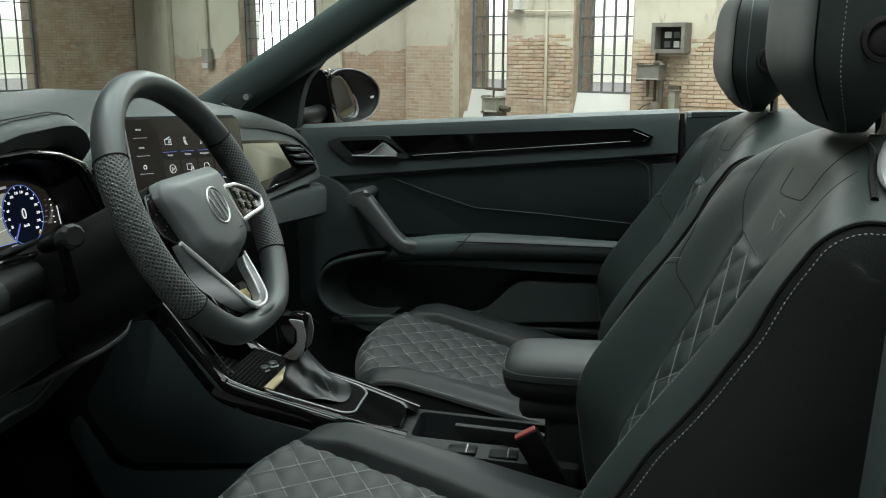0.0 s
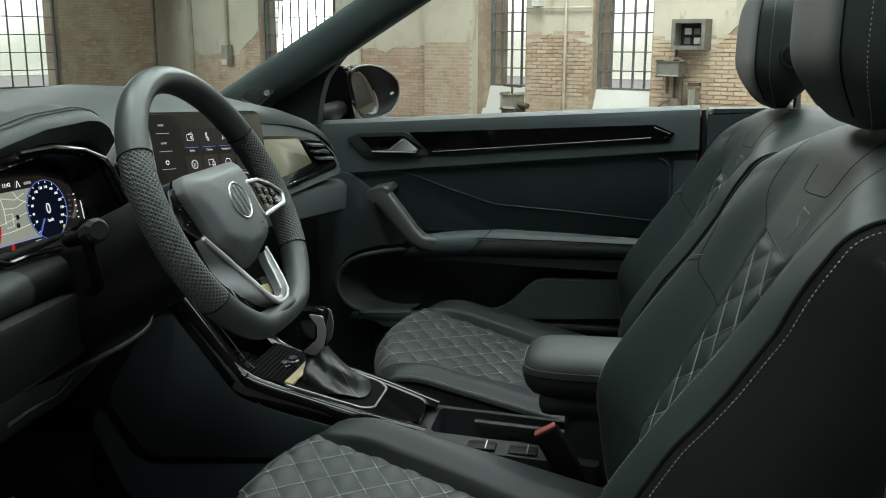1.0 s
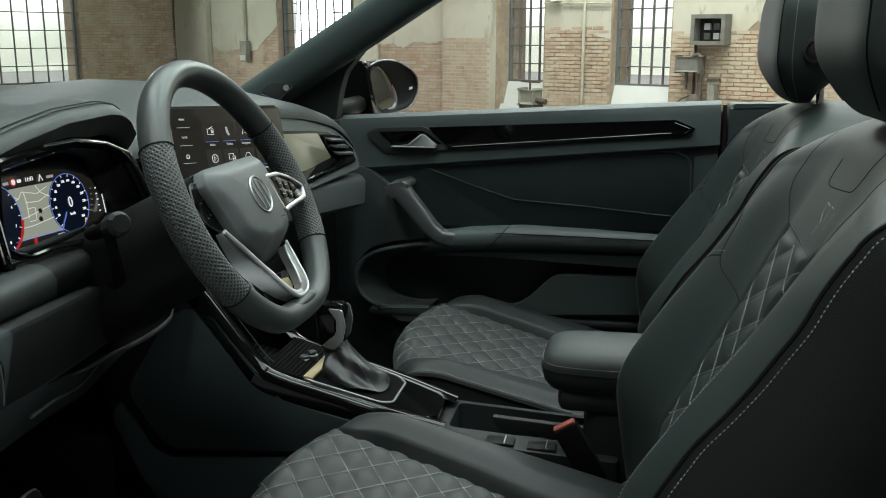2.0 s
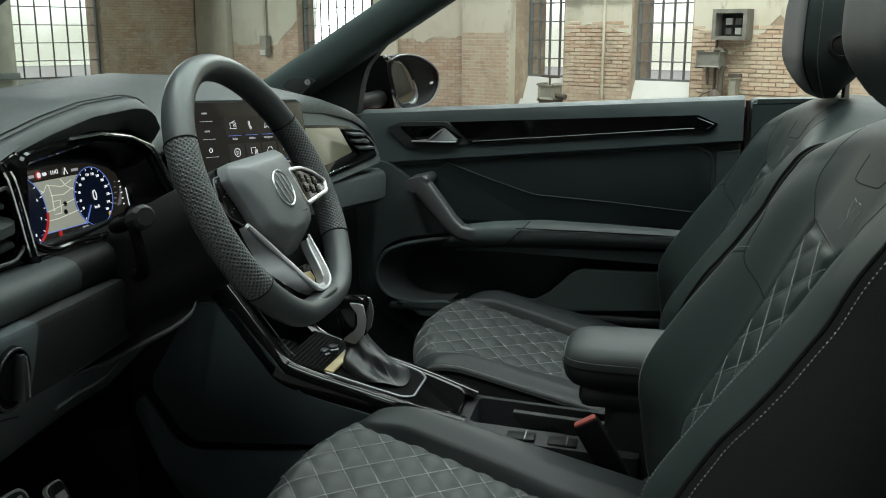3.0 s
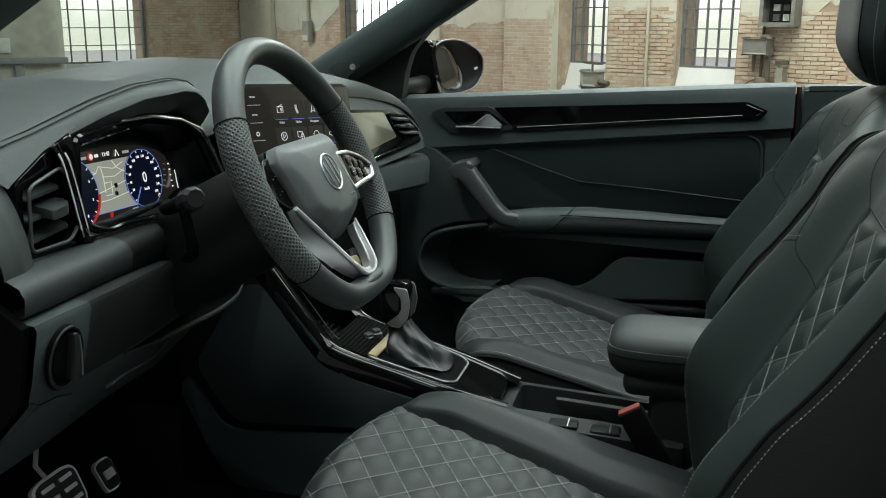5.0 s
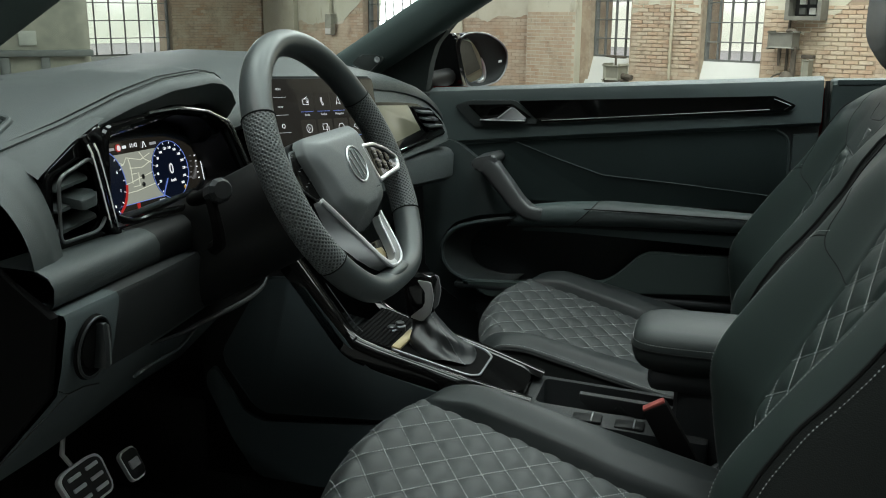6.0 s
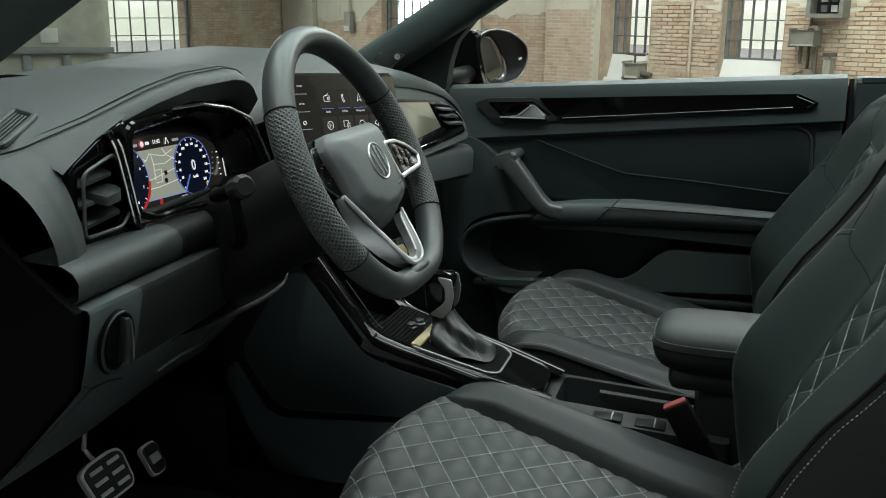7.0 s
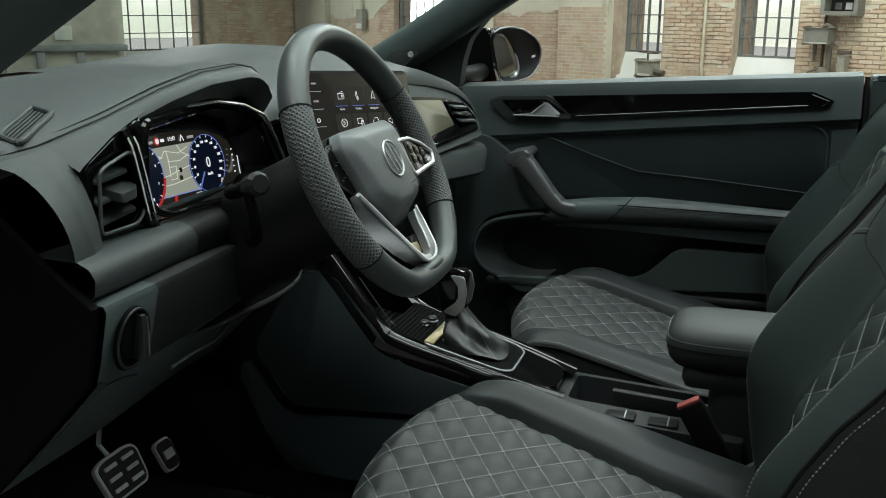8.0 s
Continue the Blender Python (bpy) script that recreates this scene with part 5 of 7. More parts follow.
piece("knee_panel", grid(lambda u, v: knee(u, v * .17), 8, 12), SWITCH_PANEL, dash, "grey-black lower panel with the light switch", smooth=40)
# upper panel painted darker than the rest, for the shade under the wheel
piece("column_cover", grid(lambda u, v: knee(.5 * u, .17 + .83 * v), 4, 24), TRAY_PLASTIC, dash, "black cover below the steering wheel", smooth=40)
piece("lower_cover", grid(lambda u, v: knee(.5 + .5 * u, .17 + .83 * v), 4, 24), SWITCH_PANEL, dash, "grey-black foot of the lower cover", smooth=40)
def knee_x(y, z):
    k = sstep(-.60, -.30, y)
    return lerp_table(((.70, -.315), (.77, -.25), (.822, -.20), (.848, -.176), (.875, -.168), (.925, -.157)), z) - .035 * k


piece("panel_gap", tube([(knee_x(y, z) + .0005, y, z) for y, z in ((-.712, .852), (-.69, .840), (-.66, .836), (-.62, .822))], .0012, 6), RUBBER, dash)
piece("panel_gap", tube([(knee_x(y, z) + .0005, y, z) for y, z in ((-.69, .838), (-.70, .80), (-.71, .75))], .0010, 6), RUBBER, dash)
def end_face(u, v):
    y = -.655 - .059 * v
    top, xt = hood_z(y) + .0045, hood_x(y) - .008
    low = lerp_table(((-.72, .972), (-.69, .955), (-.64, .955)), y)
    xb = lerp_table(((-.72, -.186), (-.68, -.190), (-.64, -.206)), y)
    return (xt + (xb - xt) * math.sin(u * math.pi / 2) ** .5, y, top + (low - top) * u)


piece("hood_skirt", grid(lambda u, v: tuple(Vector((hood_x(-.658 + .112 * v) - .008, -.658 + .112 * v, hood_z(-.658 + .112 * v) + .0045)).lerp(Vector((-.2185, -.658 + .112 * v, lerp_table(((-.66, 1.046), (-.653, 1.051), (-.602, 1.077), (-.546, 1.096)), -.658 + .112 * v))), u)), 4, 20), PLASTIC, dash, "soft skirt of the hood over the vent", smooth=50)
piece("end_face", grid(end_face, 14, 14), PLASTIC, dash, "rounded outer corner of the dashboard", smooth=60)
piece("dash_end", prism([(-.29, 1.03), (-.21, .96), (-.165, .93), (-.18, .85), (-.315, .705), (-.80, .70), (-.80, 1.05)], lambda a, b, h: (a, -.7135 - h, b), .008, .003), DEEP_BLACK, dash, "closed end of the dashboard")
tray_low = spline([(-.186, -.540, .840), (-.190, -.470, .829), (-.198, -.404, .822), (-.202, -.30, .814), (-.202, -.235, .818), (-.202, -.213, .832)], 30)
tray_top = spline([(-.202, -.213, .832), (-.202, -.216, .843), (-.200, -.30, .856), (-.192, -.44, .876), (-.176, -.541, .889)], 30)
piece("tray_lip", tube(tray_low, lambda t: .0016 + .0022 * math.sin(t * math.pi), 8), PLASTIC_LO, dash, "lower lip of an open tray")
piece("tray_lip", tube(tray_top, .0016, 8), PLASTIC_LO, dash, "upper edge of the open tray")
piece("small_tray", grid(lambda u, v: tuple(tray_low[round(v * 30)].lerp(tray_top[30 - round(v * 30)], u) + Vector((.001 - .020 * math.sin(u * math.pi), 0, 0))), 6, 30), DEEP_BLACK, dash, "open tray in the lower panel")
piece("drawer_lip", tube(spline([(-.196, -.562, .808), (-.199, -.515, .808), (-.200, -.466, .806), (-.203, -.43, .812), (-.204, -.405, .820)], 20), .0022, 8), SWITCH_PANEL, dash, "lip of a small drawer")
switch = piece("light_switch", lathe([(0, .003), (.021, .003), (.023, .001), (.027, .001), (.030, .005), (.033, .004), (.034, 0)], lambda x, y, h: (-.1600 + h + .16 * y, -.678 + x * .80, .888 + y), 32), DEEP_BLACK, dash, "round light switch")
piece("switch_ring", tube([(-.1595 + .16 * .031 * math.sin(q) + .004, -.678 + .025 * math.cos(q), .888 + .031 * math.sin(q)) for q in [2 * math.pi * k / 36 for k in range(36)]], .0016, 8, closed=True), PLASTIC_LO, switch)
piece("switch_grip", box((-.162, -.675, .864), (-.146, -.668, .912), .002), PLASTIC_LO, switch, "upright grip of the switch")
piece("grip_edge", tube([(-.1460, -.6685, .868), (-.1455, -.6680, .888), (-.1460, -.6685, .909)], .0011, 6), GREY_TRIM, switch, "worn bright edge of the grip")
for z in (.870, .882, .906):
    piece("switch_mark", box((-.1580, -.664, z - .003), (-.1555, -.659, z + .003), .0005), GREY_TRIM, switch, "small pale symbol")
GRILLE_C, GRILLE_L, GRILLE_W = Vector((-.303, -.629, 1.0868)), Vector((-.012, .039, .0098)), Vector((.0180, -.0063, -.0018))
GRILLE_N = GRILLE_W.cross(GRILLE_L).normalized()
GRILLE_N = GRILLE_N if GRILLE_N.z > 0 else -GRILLE_N


def on_vent(a, b, h=0.0):
    return GRILLE_C + GRILLE_L * a + GRILLE_W * b + GRILLE_N * h


vent_line = rounded([(-1, -1), (1, -1), (1, 1), (-1, 1)], .35, 4)
tv = piece("top_vent", prism(vent_line, lambda a, b, h: on_vent(a, b, h - .006), .0065, .001), DEEP_BLACK, dash, "small slanted top vent")
piece("vent_rim", tube([on_vent(a * 1.04, b * 1.06, .001) for a, b in vent_line], .0038, 8, closed=True), PLASTIC, tv)
for i in range(5):
    f = (i + .5) / 2.5 - 1
    piece("slat", prism([(-.90, f * .86 - .10), (.90, f * .86 - .10), (.90, f * .86 + .07), (-.90, f * .86 + .07)], lambda a, b, h: on_vent(a, b, h + .0005), .0012, .0003), PLASTIC, tv)
piece("glove_box", prism(rounded([(.14, .885), (.585, .850), (.585, .70), (.14, .70)], .02), lambda a, b, h: (-.235 + h - (.88 - b) * .55, a, b), .03, .010), DASH_LIGHT, dash, "glove box lid")
piece("dash_core", box((-.80, -.70, .72), (-.33, .60, 1.02), .02), PLASTIC_LO, dash, "dark dashboard core")
piece("dash_core", box((-.40, .10, .90), (-.27, .60, 1.02), .01), PLASTIC_LO, dash)

# ---- screens ----
DARK_SCREEN = material("dark_display", (.010, .010, .011), .10, vary=0, emit=(.034, .030, .023), emit_strength=.40)
TILE = material("menu_tile", (.012, .012, .012), .15, vary=0, emit=(.050, .045, .036), emit_strength=.45)
NAVY = material("navy_display", (.004, .005, .007), .14, vary=0, spec=.3, emit=(.006, .010, .024), emit_strength=.5)
MAP = material("map_display", (.05, .05, .05), .2, vary=.2, vary_scale=50, emit=(.62, .66, .55), emit_strength=.42)
GLOW = material("white_display_mark", (.3, .3, .3), .3, vary=0, emit=(.95, .97, 1), emit_strength=.75)
GLOW_DIM = material("grey_display_mark", (.2, .2, .2), .3, vary=0, emit=(.8, .82, .85), emit_strength=.35)
BLUE_GLOW = material("blue_display_line", (.02, .03, .1), .3, vary=0, emit=(.18, .30, .9), emit_strength=.55)
YELLOW_GLOW = material("amber_display_mark", (.2, .1, .0), .3, vary=0, emit=(1, .62, .1), emit_strength=.7)
ROAD_LINE = material("map_road_line", (.2, .2, .2), .3, vary=0, emit=(.85, .88, .70), emit_strength=.6)


class Panel:
    """A flat display: its lower left corner, its axes and its size; writes in its own units."""
    def __init__(self, origin, right, up):
        self.o, self.r, self.u = Vector(origin), Vector(right).normalized(), Vector(up).normalized()
        self.n = self.r.cross(self.u)

    def at(self, a, b, h=0.0):
        return self.o + self.r * a + self.u * b + self.n * h

    def stand(self, a, b, h=0.0):
        m = Matrix.Identity(4)
        for k, v in enumerate((self.r, self.u, self.n, self.at(a, b, h))):
            m.col[k][:3] = v
        return m


cluster = thing("instrument_display", (-.30, -.35, .96), "lit digital instrument display with a map and a round speed dial", "instrument display")
P = Panel((-.290, -.52, .957), (0, 1, -.02), (-.16, 0, 1))
SCR = rounded([(0, .004), (0, .098), (.148, .0995), (.214, .0965), (.261, .084), (.283, .0715), (.2965, .052), (.295, .0205), (.270, .0095), (.183, .0065), (.115, .0035)], .006)
piece("bezel_plate", prism(rounded([(-.012, -.006), (-.012, .108), (.15, .1075), (.232, .102), (.276, .086), (.314, .062), (.328, .016), (.309, -.006), (.19, -.004)], .008), lambda a, b, h: P.at(a, b, h - .006), .004, .001), DASH_LIGHT, cluster, "grey plate round the display")
piece("screen", prism(SCR, P.at, .003, .001), DARK_SCREEN, cluster)
piece("screen_bezel", tube([P.at(a, b, .003) for a, b in SCR], .0042, 10, closed=True), DASH_LIGHT, cluster, "grey bezel of the display")
piece("map", prism(rounded([(.066, .0158), (.066, .080), (.190, .079), (.190, .0150)], .002), lambda a, b, h: P.at(a, b, h + .0035), .0006, 0), MAP, cluster, "pale road map", smooth=0)
for pts in (((.098, .064), (.112, .066), (.120, .074), (.150, .068), (.172, .074)), ((.094, .040), (.120, .042), (.176, .050)), ((.124, .072), (.126, .060), (.124, .040)), ((.124, .060), (.150, .058), (.172, .064)), ((.126, .052), (.140, .052), (.138, .036), (.124, .036)), ((.092, .030), (.130, .030), (.176, .034)), ((.098, .072), (.112, .066)), ((.150, .078), (.158, .068), (.176, .060))):
    piece("road_line", tube([P.at(a, b, .0046) for a, b in pts], .0006, 5), ROAD_LINE, cluster)
for c in ((.148, .046), (.146, .036)):
    piece("map_pin", lathe([(0, .0052), (.0032, .0052), (.0032, .0042)], lambda x, y, h, c=c: P.at(c[0] + x, c[1] + y, h), 14), GREY_TRIM, cluster)


def dial(cx, cy, r, start, stop, marks, labels, name):
    d = piece(name, lathe([(0, .0052), (r, .0052), (r, .0042), (r, .0036)], lambda x, y, h: P.at(cx + x, cy + y * .92, h), 48), NAVY, cluster, "dark blue round dial")
    piece("dial_ring", tube([P.at(cx + r * math.cos(q), cy + r * .92 * math.sin(q), .0055) for q in [2 * math.pi * k / 48 for k in range(48)]], .0005, 6, closed=True), BLUE_GLOW, d)
    for k in range(marks):
        q = radians(start + (stop - start) * k / (marks - 1))
        piece("tick", tube([P.at(cx + r * f * math.cos(q), cy + r * .92 * f * math.sin(q), .0057) for f in (.90, .97)], .0005, 4), GLOW, d)
    for k, text in enumerate(labels):
        if text:
            q = radians(start + (stop - start) * k / (len(labels) - 1))
            words(text, .0050, P.stand(cx + r * .76 * math.cos(q), cy + r * .92 * .76 * math.sin(q), .0056), GLOW, d)
    return d


speed = dial(.2125, .0465, .0425, 225, -45, 14, ["", "20", "40", "60", "80", "100", "120", "140", "160", "180", "200", "220", "240", "260"], "speed_dial")
words("0", .020, P.stand(.2135, .047, .006), GLOW, speed)
words("km/h", .006, P.stand(.2135, .032, .006), GLOW, speed)
piece("needle", tube([P.at(.182, .014, .0062), P.at(.200, .036, .0062)], .0009, 5), BLUE_GLOW, speed)
words("P", .007, P.stand(.238, .018, .006), YELLOW_GLOW, speed)
rev = dial(.060, .047, .0485, 60, -60, 7, ["5", "", "6", "", "7", "", "8"], "rev_dial")
piece("red_zone", tube([P.at(.060 + .0485 * math.cos(q), .047 + .0446 * math.sin(q), .0062) for q in [radians(-58 + 50 * k / 12) for k in range(13)]], .0016, 5), RED_LIGHT, rev)
words("11:42", .0075, P.stand(.141, .0875, .0045), GLOW, cluster)
piece("status_icon", prism(rounded([(.118, .0855), (.126, .0855), (.126, .0895), (.118, .0895)], .002), lambda a, b, h: P.at(a, b, h + .0036), .0006, 0), GLOW, cluster)
piece("sign_icon", lathe([(0, .0046), (.005, .0046), (.005, .0036)], lambda x, y, h: P.at(.1096 + x, .0875 + y, h), 16), RED_LIGHT, cluster)
piece("sign_face", lathe([(0, .0052), (.0034, .0052), (.0034, .0036)], lambda x, y, h: P.at(.1096 + x, .0875 + y, h), 16), GLOW, cluster)
piece("status_icon", tube([P.at(.1600, .0825, .0045), P.at(.164, .0905, .0045), P.at(.168, .0825, .0045)], .0007, 4), GLOW, cluster)
piece("status_bar", prism([(.178, .084), (.192, .084), (.192, .0875), (.178, .0875)], lambda a, b, h: P.at(a, b, h + .0036), .0006, 0), GLOW_DIM, cluster)
piece("status_bar", prism([(.091, .0855), (.101, .0855), (.101, .0890), (.091, .0890)], lambda a, b, h: P.at(a, b, h + .0036), .0006, 0), GLOW_DIM, cluster)
piece("blue_line", tube([P.at(.088, .0158, .0048), P.at(.188, .0146, .0048)], .0006, 4), BLUE_GLOW, cluster)
piece("warning_mark", box(P.at(.127, .0105, .004) - Vector((.001, .002, .003)), P.at(.127, .0105, .004) + Vector((.001, .002, .004)), 0), RED_LIGHT, cluster)
piece("status_bar", prism([(.175, .0085), (.188, .0085), (.188, .0115), (.175, .0115)], lambda a, b, h: P.at(a, b, h + .0036), .0006, 0), GLOW_DIM, cluster)
piece("gauge_line", tube([P.at(.2766, .0726, .006), P.at(.2890, .0640, .006), P.at(.2900, .042, .006), P.at(.2900, .0185, .006), P.at(.2660, .0100, .006)], .0007, 6), GLOW, cluster, "bright side gauge line")
for k in range(5):
    piece("gauge_tick", box(P.at(.277, .026 + .008 * k, .006) - Vector((.0005, .0015, .0008)), P.at(.277, .026 + .008 * k, .006) + Vector((.0005, .0015, .0008)), 0), GLOW, cluster)

screen = thing("touch_screen", (-.20, 0, .99), "glossy black centre touch screen showing a grid of menu icons", "touch screen")
S = Panel((-.218, -.128, .990), (.08, .23, -.012), (-.14, 0, 1))
piece("housing", prism(rounded([(-.008, -.012), (-.008, .126), (.252, .126), (.252, -.012)], .010), lambda a, b, h: S.at(a, b, h - .026), .024, .004), PLASTIC_LO, screen)
piece("glass_face", prism(rounded([(-.004, -.008), (-.004, .122), (.248, .122), (.248, -.008)], .006), lambda a, b, h: S.at(a, b, h - .0015), .003, .001), DARK_SCREEN, screen, "black glass face")
piece("bright_edge", tube([S.at(a, b, .0005) for a, b in ((-.005, .120), (-.005, -.009), (.06, -.009))], .0018, 6), SILVER_PAINT, screen, "bright silver edge")
for k, text in enumerate(("MENU", "HOME")):
    words(text, .0040, S.stand(.020, .106 - .027 * k, .002), GLOW_DIM, screen)
piece("key_mark", tube([S.at(.020 + .003 * math.cos(q), .050 + .003 * math.sin(q), .002) for q in [radians(30 * k) for k in range(12)]], .0005, 4, closed=True), GLOW, screen)
for k in range(4):
    piece("key_line", tube([S.at(.008, .094 - .027 * k, .002), S.at(.034, .094 - .027 * k, .002)], .0005, 4), GLOW_DIM, screen)
for row in range(2):
    for col in range(4):
        c = (.076 + .038 * col, .086 - .042 * row)
        kind = (row * 4 + col) % 4
        if kind == 0:
            pts = [(-.009, -.006), (.009, -.006), (.009, .006), (-.009, .006)] if row == 0 else [(.009 * math.cos(radians(30 * q)), .009 * math.sin(radians(30 * q))) for q in range(12)]
        elif kind == 1:
            pts = [(-.004, .009), (.0, .009), (-.001, .002), (.004, -.008), (.0, -.009), (-.004, .0)] if row == 0 else [(-.009, -.004), (.006, -.004), (.006, .008), (-.009, .008)]
        elif kind == 2:
            pts = [(-.007, -.008), (0, .010), (.007, -.008), (0, -.004)] if row == 0 else [(-.009, -.006), (.009, -.006), (.009, .001), (.005, .007), (-.005, .007), (-.009, .001)]
        else:
            pts = [(-.008, -.003), (-.004, -.003), (.003, -.008), (.003, .008), (-.004, .003), (-.008, .003)]
        piece("menu_icon", tube([S.at(c[0] + a * .72, c[1] + b * .72, .002) for a, b in pts], .00042, 4, closed=True), GLOW, screen, "pale line icon")
        piece("icon_line", tube([S.at(c[0] - .014, c[1] - .0155, .002), S.at(c[0] + .014, c[1] - .0155, .002)], .0005, 4), BLUE_GLOW, screen)
        caption = {(0, 0): "Radio", (0, 1): "Telefon", (0, 2): "Navigation", (1, 3): "Klang"}.get((row, col))
        if caption:
            words(caption, .0048, S.stand(c[0], c[1] - .0205, .002), GLOW_DIM, screen)
        else:
            piece("caption_bar", prism([(c[0] - .006, c[1] - .0215), (c[0] + .006, c[1] - .0215), (c[0] + .006, c[1] - .0192), (c[0] - .006, c[1] - .0192)], lambda a, b, h: S.at(a, b, h + .0016), .0005, 0), GLOW_DIM, screen)
        piece("menu_tile", prism(rounded([(c[0] - .017, c[1] - .0145), (c[0] + .017, c[1] - .0145), (c[0] + .017, c[1] + .014), (c[0] - .017, c[1] + .014)], .002), lambda a, b, h: S.at(a, b, h + .0008), .0009, 0), TILE, screen)
        if row == 0 and col == 0:
            piece("icon_line", tube([S.at(c[0] - .004, c[1] + .0042, .002), S.at(c[0] + .005, c[1] + .0078, .002)], .0004, 4), GLOW, screen)
            piece("menu_icon", tube([S.at(c[0] + .0030 + .0018 * math.cos(radians(45 * q)), c[1] + .0018 * math.sin(radians(45 * q)), .002) for q in range(8)], .0004, 4, closed=True), GLOW, screen)
        if row == 1 and col == 0:
            piece("menu_icon", tube([S.at(c[0] + a, c[1] + b, .002) for a, b in ((-.0018, -.003), (-.0018, .003), (.0032, 0))], .0004, 4, closed=True), GLOW, screen)
        if row == 1 and col == 1:
            piece("menu_icon", tube([S.at(c[0] + a, c[1] + b, .002) for a, b in ((.002, -.007), (.007, -.007), (.007, .002), (.002, .002))], .0004, 4, closed=True), GLOW, screen)
piece("screen_surround", prism(rounded([(-.16, .90), (-.165, 1.05), (.13, 1.045), (.14, .90)], .01), face_x(-.268), .03, .004), GLOSS, dash, "gloss-black centre panel")

# ---- centre console ----
console = thing("centre_console", (0, 0, .45), "gloss-black centre console with silver-framed selector and cup tray", "centre console")


def flat_z(z):
    return lambda a, b, h: (a, b, z + h)


piece("body", prism([(-.40, .42), (-.40, .82), (-.31, .82), (-.275, .695), (-.112, .668), (.145, .590), (.16, .535), (.50, .53), (.50, .42)], lambda a, b, h: (a, .084 - h, b), .168, .006), CONSOLE_BLACK, console, "dark console body", smooth=30)


def plate_z(x):
    return .661 - .28 * x


for sgn in (-1, 1):
    rail = [(-.245, sgn * .090, .858), (-.19, sgn * .090, .788), (-.155, sgn * .090, .742), (-.122, sgn * .090, .702), (-.085, sgn * .090, .685), (0, sgn * .088, .662), (.08, sgn * .084, .640), (.168, sgn * .070, .616)]
    line = spline(rail, 44)

    def strip(u, v, line=line, sgn=sgn):
        p = line[round(u * 44)]
        prof = [(-.030, -.002), (-.024, .0005), (-.018, .0025)] + [(-.010 + .016 * math.sin(q), -.012 + .016 * math.cos(q)) for q in [math.pi / 2 * k / 8 for k in range(9)]] + [(.006, -.028)]
        a, h = prof[round(v * 12)]
        return (p.x + h * .45, p.y + sgn * a, p.z + h)
    piece("gloss_rail", grid(strip, 44, 12), GLOSS, console, "gloss-black side rail", smooth=50)
    piece("bright_edge", tube([p + Vector((.004, -sgn * .028, .006)) for p in line[8:21]], .0008, 6), SATIN_DARK, console, "thin silver edge")
piece("gloss_top", prism(rounded([(-.080, -.078), (.04, -.074), (.10, -.064), (.140, -.052), (.152, -.030), (.152, .030), (.140, .052), (.10, .064), (.04, .074), (-.080, .078)], .008), lambda a, b, h: (a, b, plate_z(a) - .006 + h), .008, .002), GLOSS, console, "gloss-black top plate", smooth=14)
frame_line = rounded([(-.060, -.070), (.024, -.064), (.066, -.060), (.081, -.044), (.081, .044), (.066, .060), (.024, .064), (-.060, .070)], .008, 5)
piece("boot_frame", tube([(a, b, plate_z(a) + .004) for a, b in frame_line], .0020, 10, closed=True), CHEEK, console, "silver frame of the selector boot")
piece("rubber_mat", prism([(-.125, -.076), (-.060, -.072), (-.058, .072), (-.125, .076)], lambda a, b, h: (a, b, plate_z(a) + .0025 + h), .003, .001), DEEP_BLACK, console, "black mat before the selector")
for k in range(9):
    x = -.121 + .0066 * k
    piece("mat_rib", tube([(x, -.070, plate_z(x) + .0055), (x, .070, plate_z(x) + .0055)], .0020, 6), DEEP_BLACK, console)
piece("boot_floor", prism(frame_line, lambda a, b, h: (a, b, plate_z(a) + .001 + h), .002, 0), DEEP_BLACK, console)
piece("shift_scale", prism([(-.060, -.070), (-.046, -.068), (-.044, .012), (-.058, .020)], lambda a, b, h: (a, b, plate_z(a) + .006 + h), .003, .001), SCALE_GOLD, console, "pale gold selector scale")


def gaiter(u, v):
    """A leather boot: narrow neck, wide folded foot."""
    a = 2 * math.pi * v
    w = (1 - u) ** 1.25
    fold = 1 + (.24 * math.sin(3 * a + 5 * u) + .13 * math.sin(7 * a - 4 * u)) * math.sin(math.pi * min(1, u * 1.15)) * (.4 + .6 * w)
    return (-.024 + .030 * w + (.015 + .042 * w) * math.cos(a) * fold, (.015 + .039 * w) * math.sin(a) * fold, plate_z(-.024) - .004 + .064 * u - .010 * w * math.cos(a) + .004 * math.sin(4 * a + 9 * u) * w)


piece("gaiter", grid(gaiter, 26, 72, close_v=True), GAITER, console, "folded leather gaiter", smooth=60)
sewn([[Vector(gaiter(k / 16, .90)) + Vector((.0006, -.0006, 0)) for k in range(17)]], console)
piece("boot_wall", grid(lambda u, v: (frame_line[round(v * len(frame_line)) % len(frame_line)][0] * (1 - .10 * u), frame_line[round(v * len(frame_line)) % len(frame_line)][1] * (1 - .12 * u), plate_z(frame_line[round(v * len(frame_line)) % len(frame_line)][0]) + .004 - .012 * u), 2, len(frame_line), close_v=True), PLASTIC_LO, console, "sloped wall inside the silver frame")
lever = thing("gear_selector", (-.030, 0, .71), "gear selector with silver cheeks and gloss-black top", "gear selector")
piece("neck", tube([(-.030, 0, .708), (-.031, 0, .726)], .017, 16), PLASTIC_LO, lever)


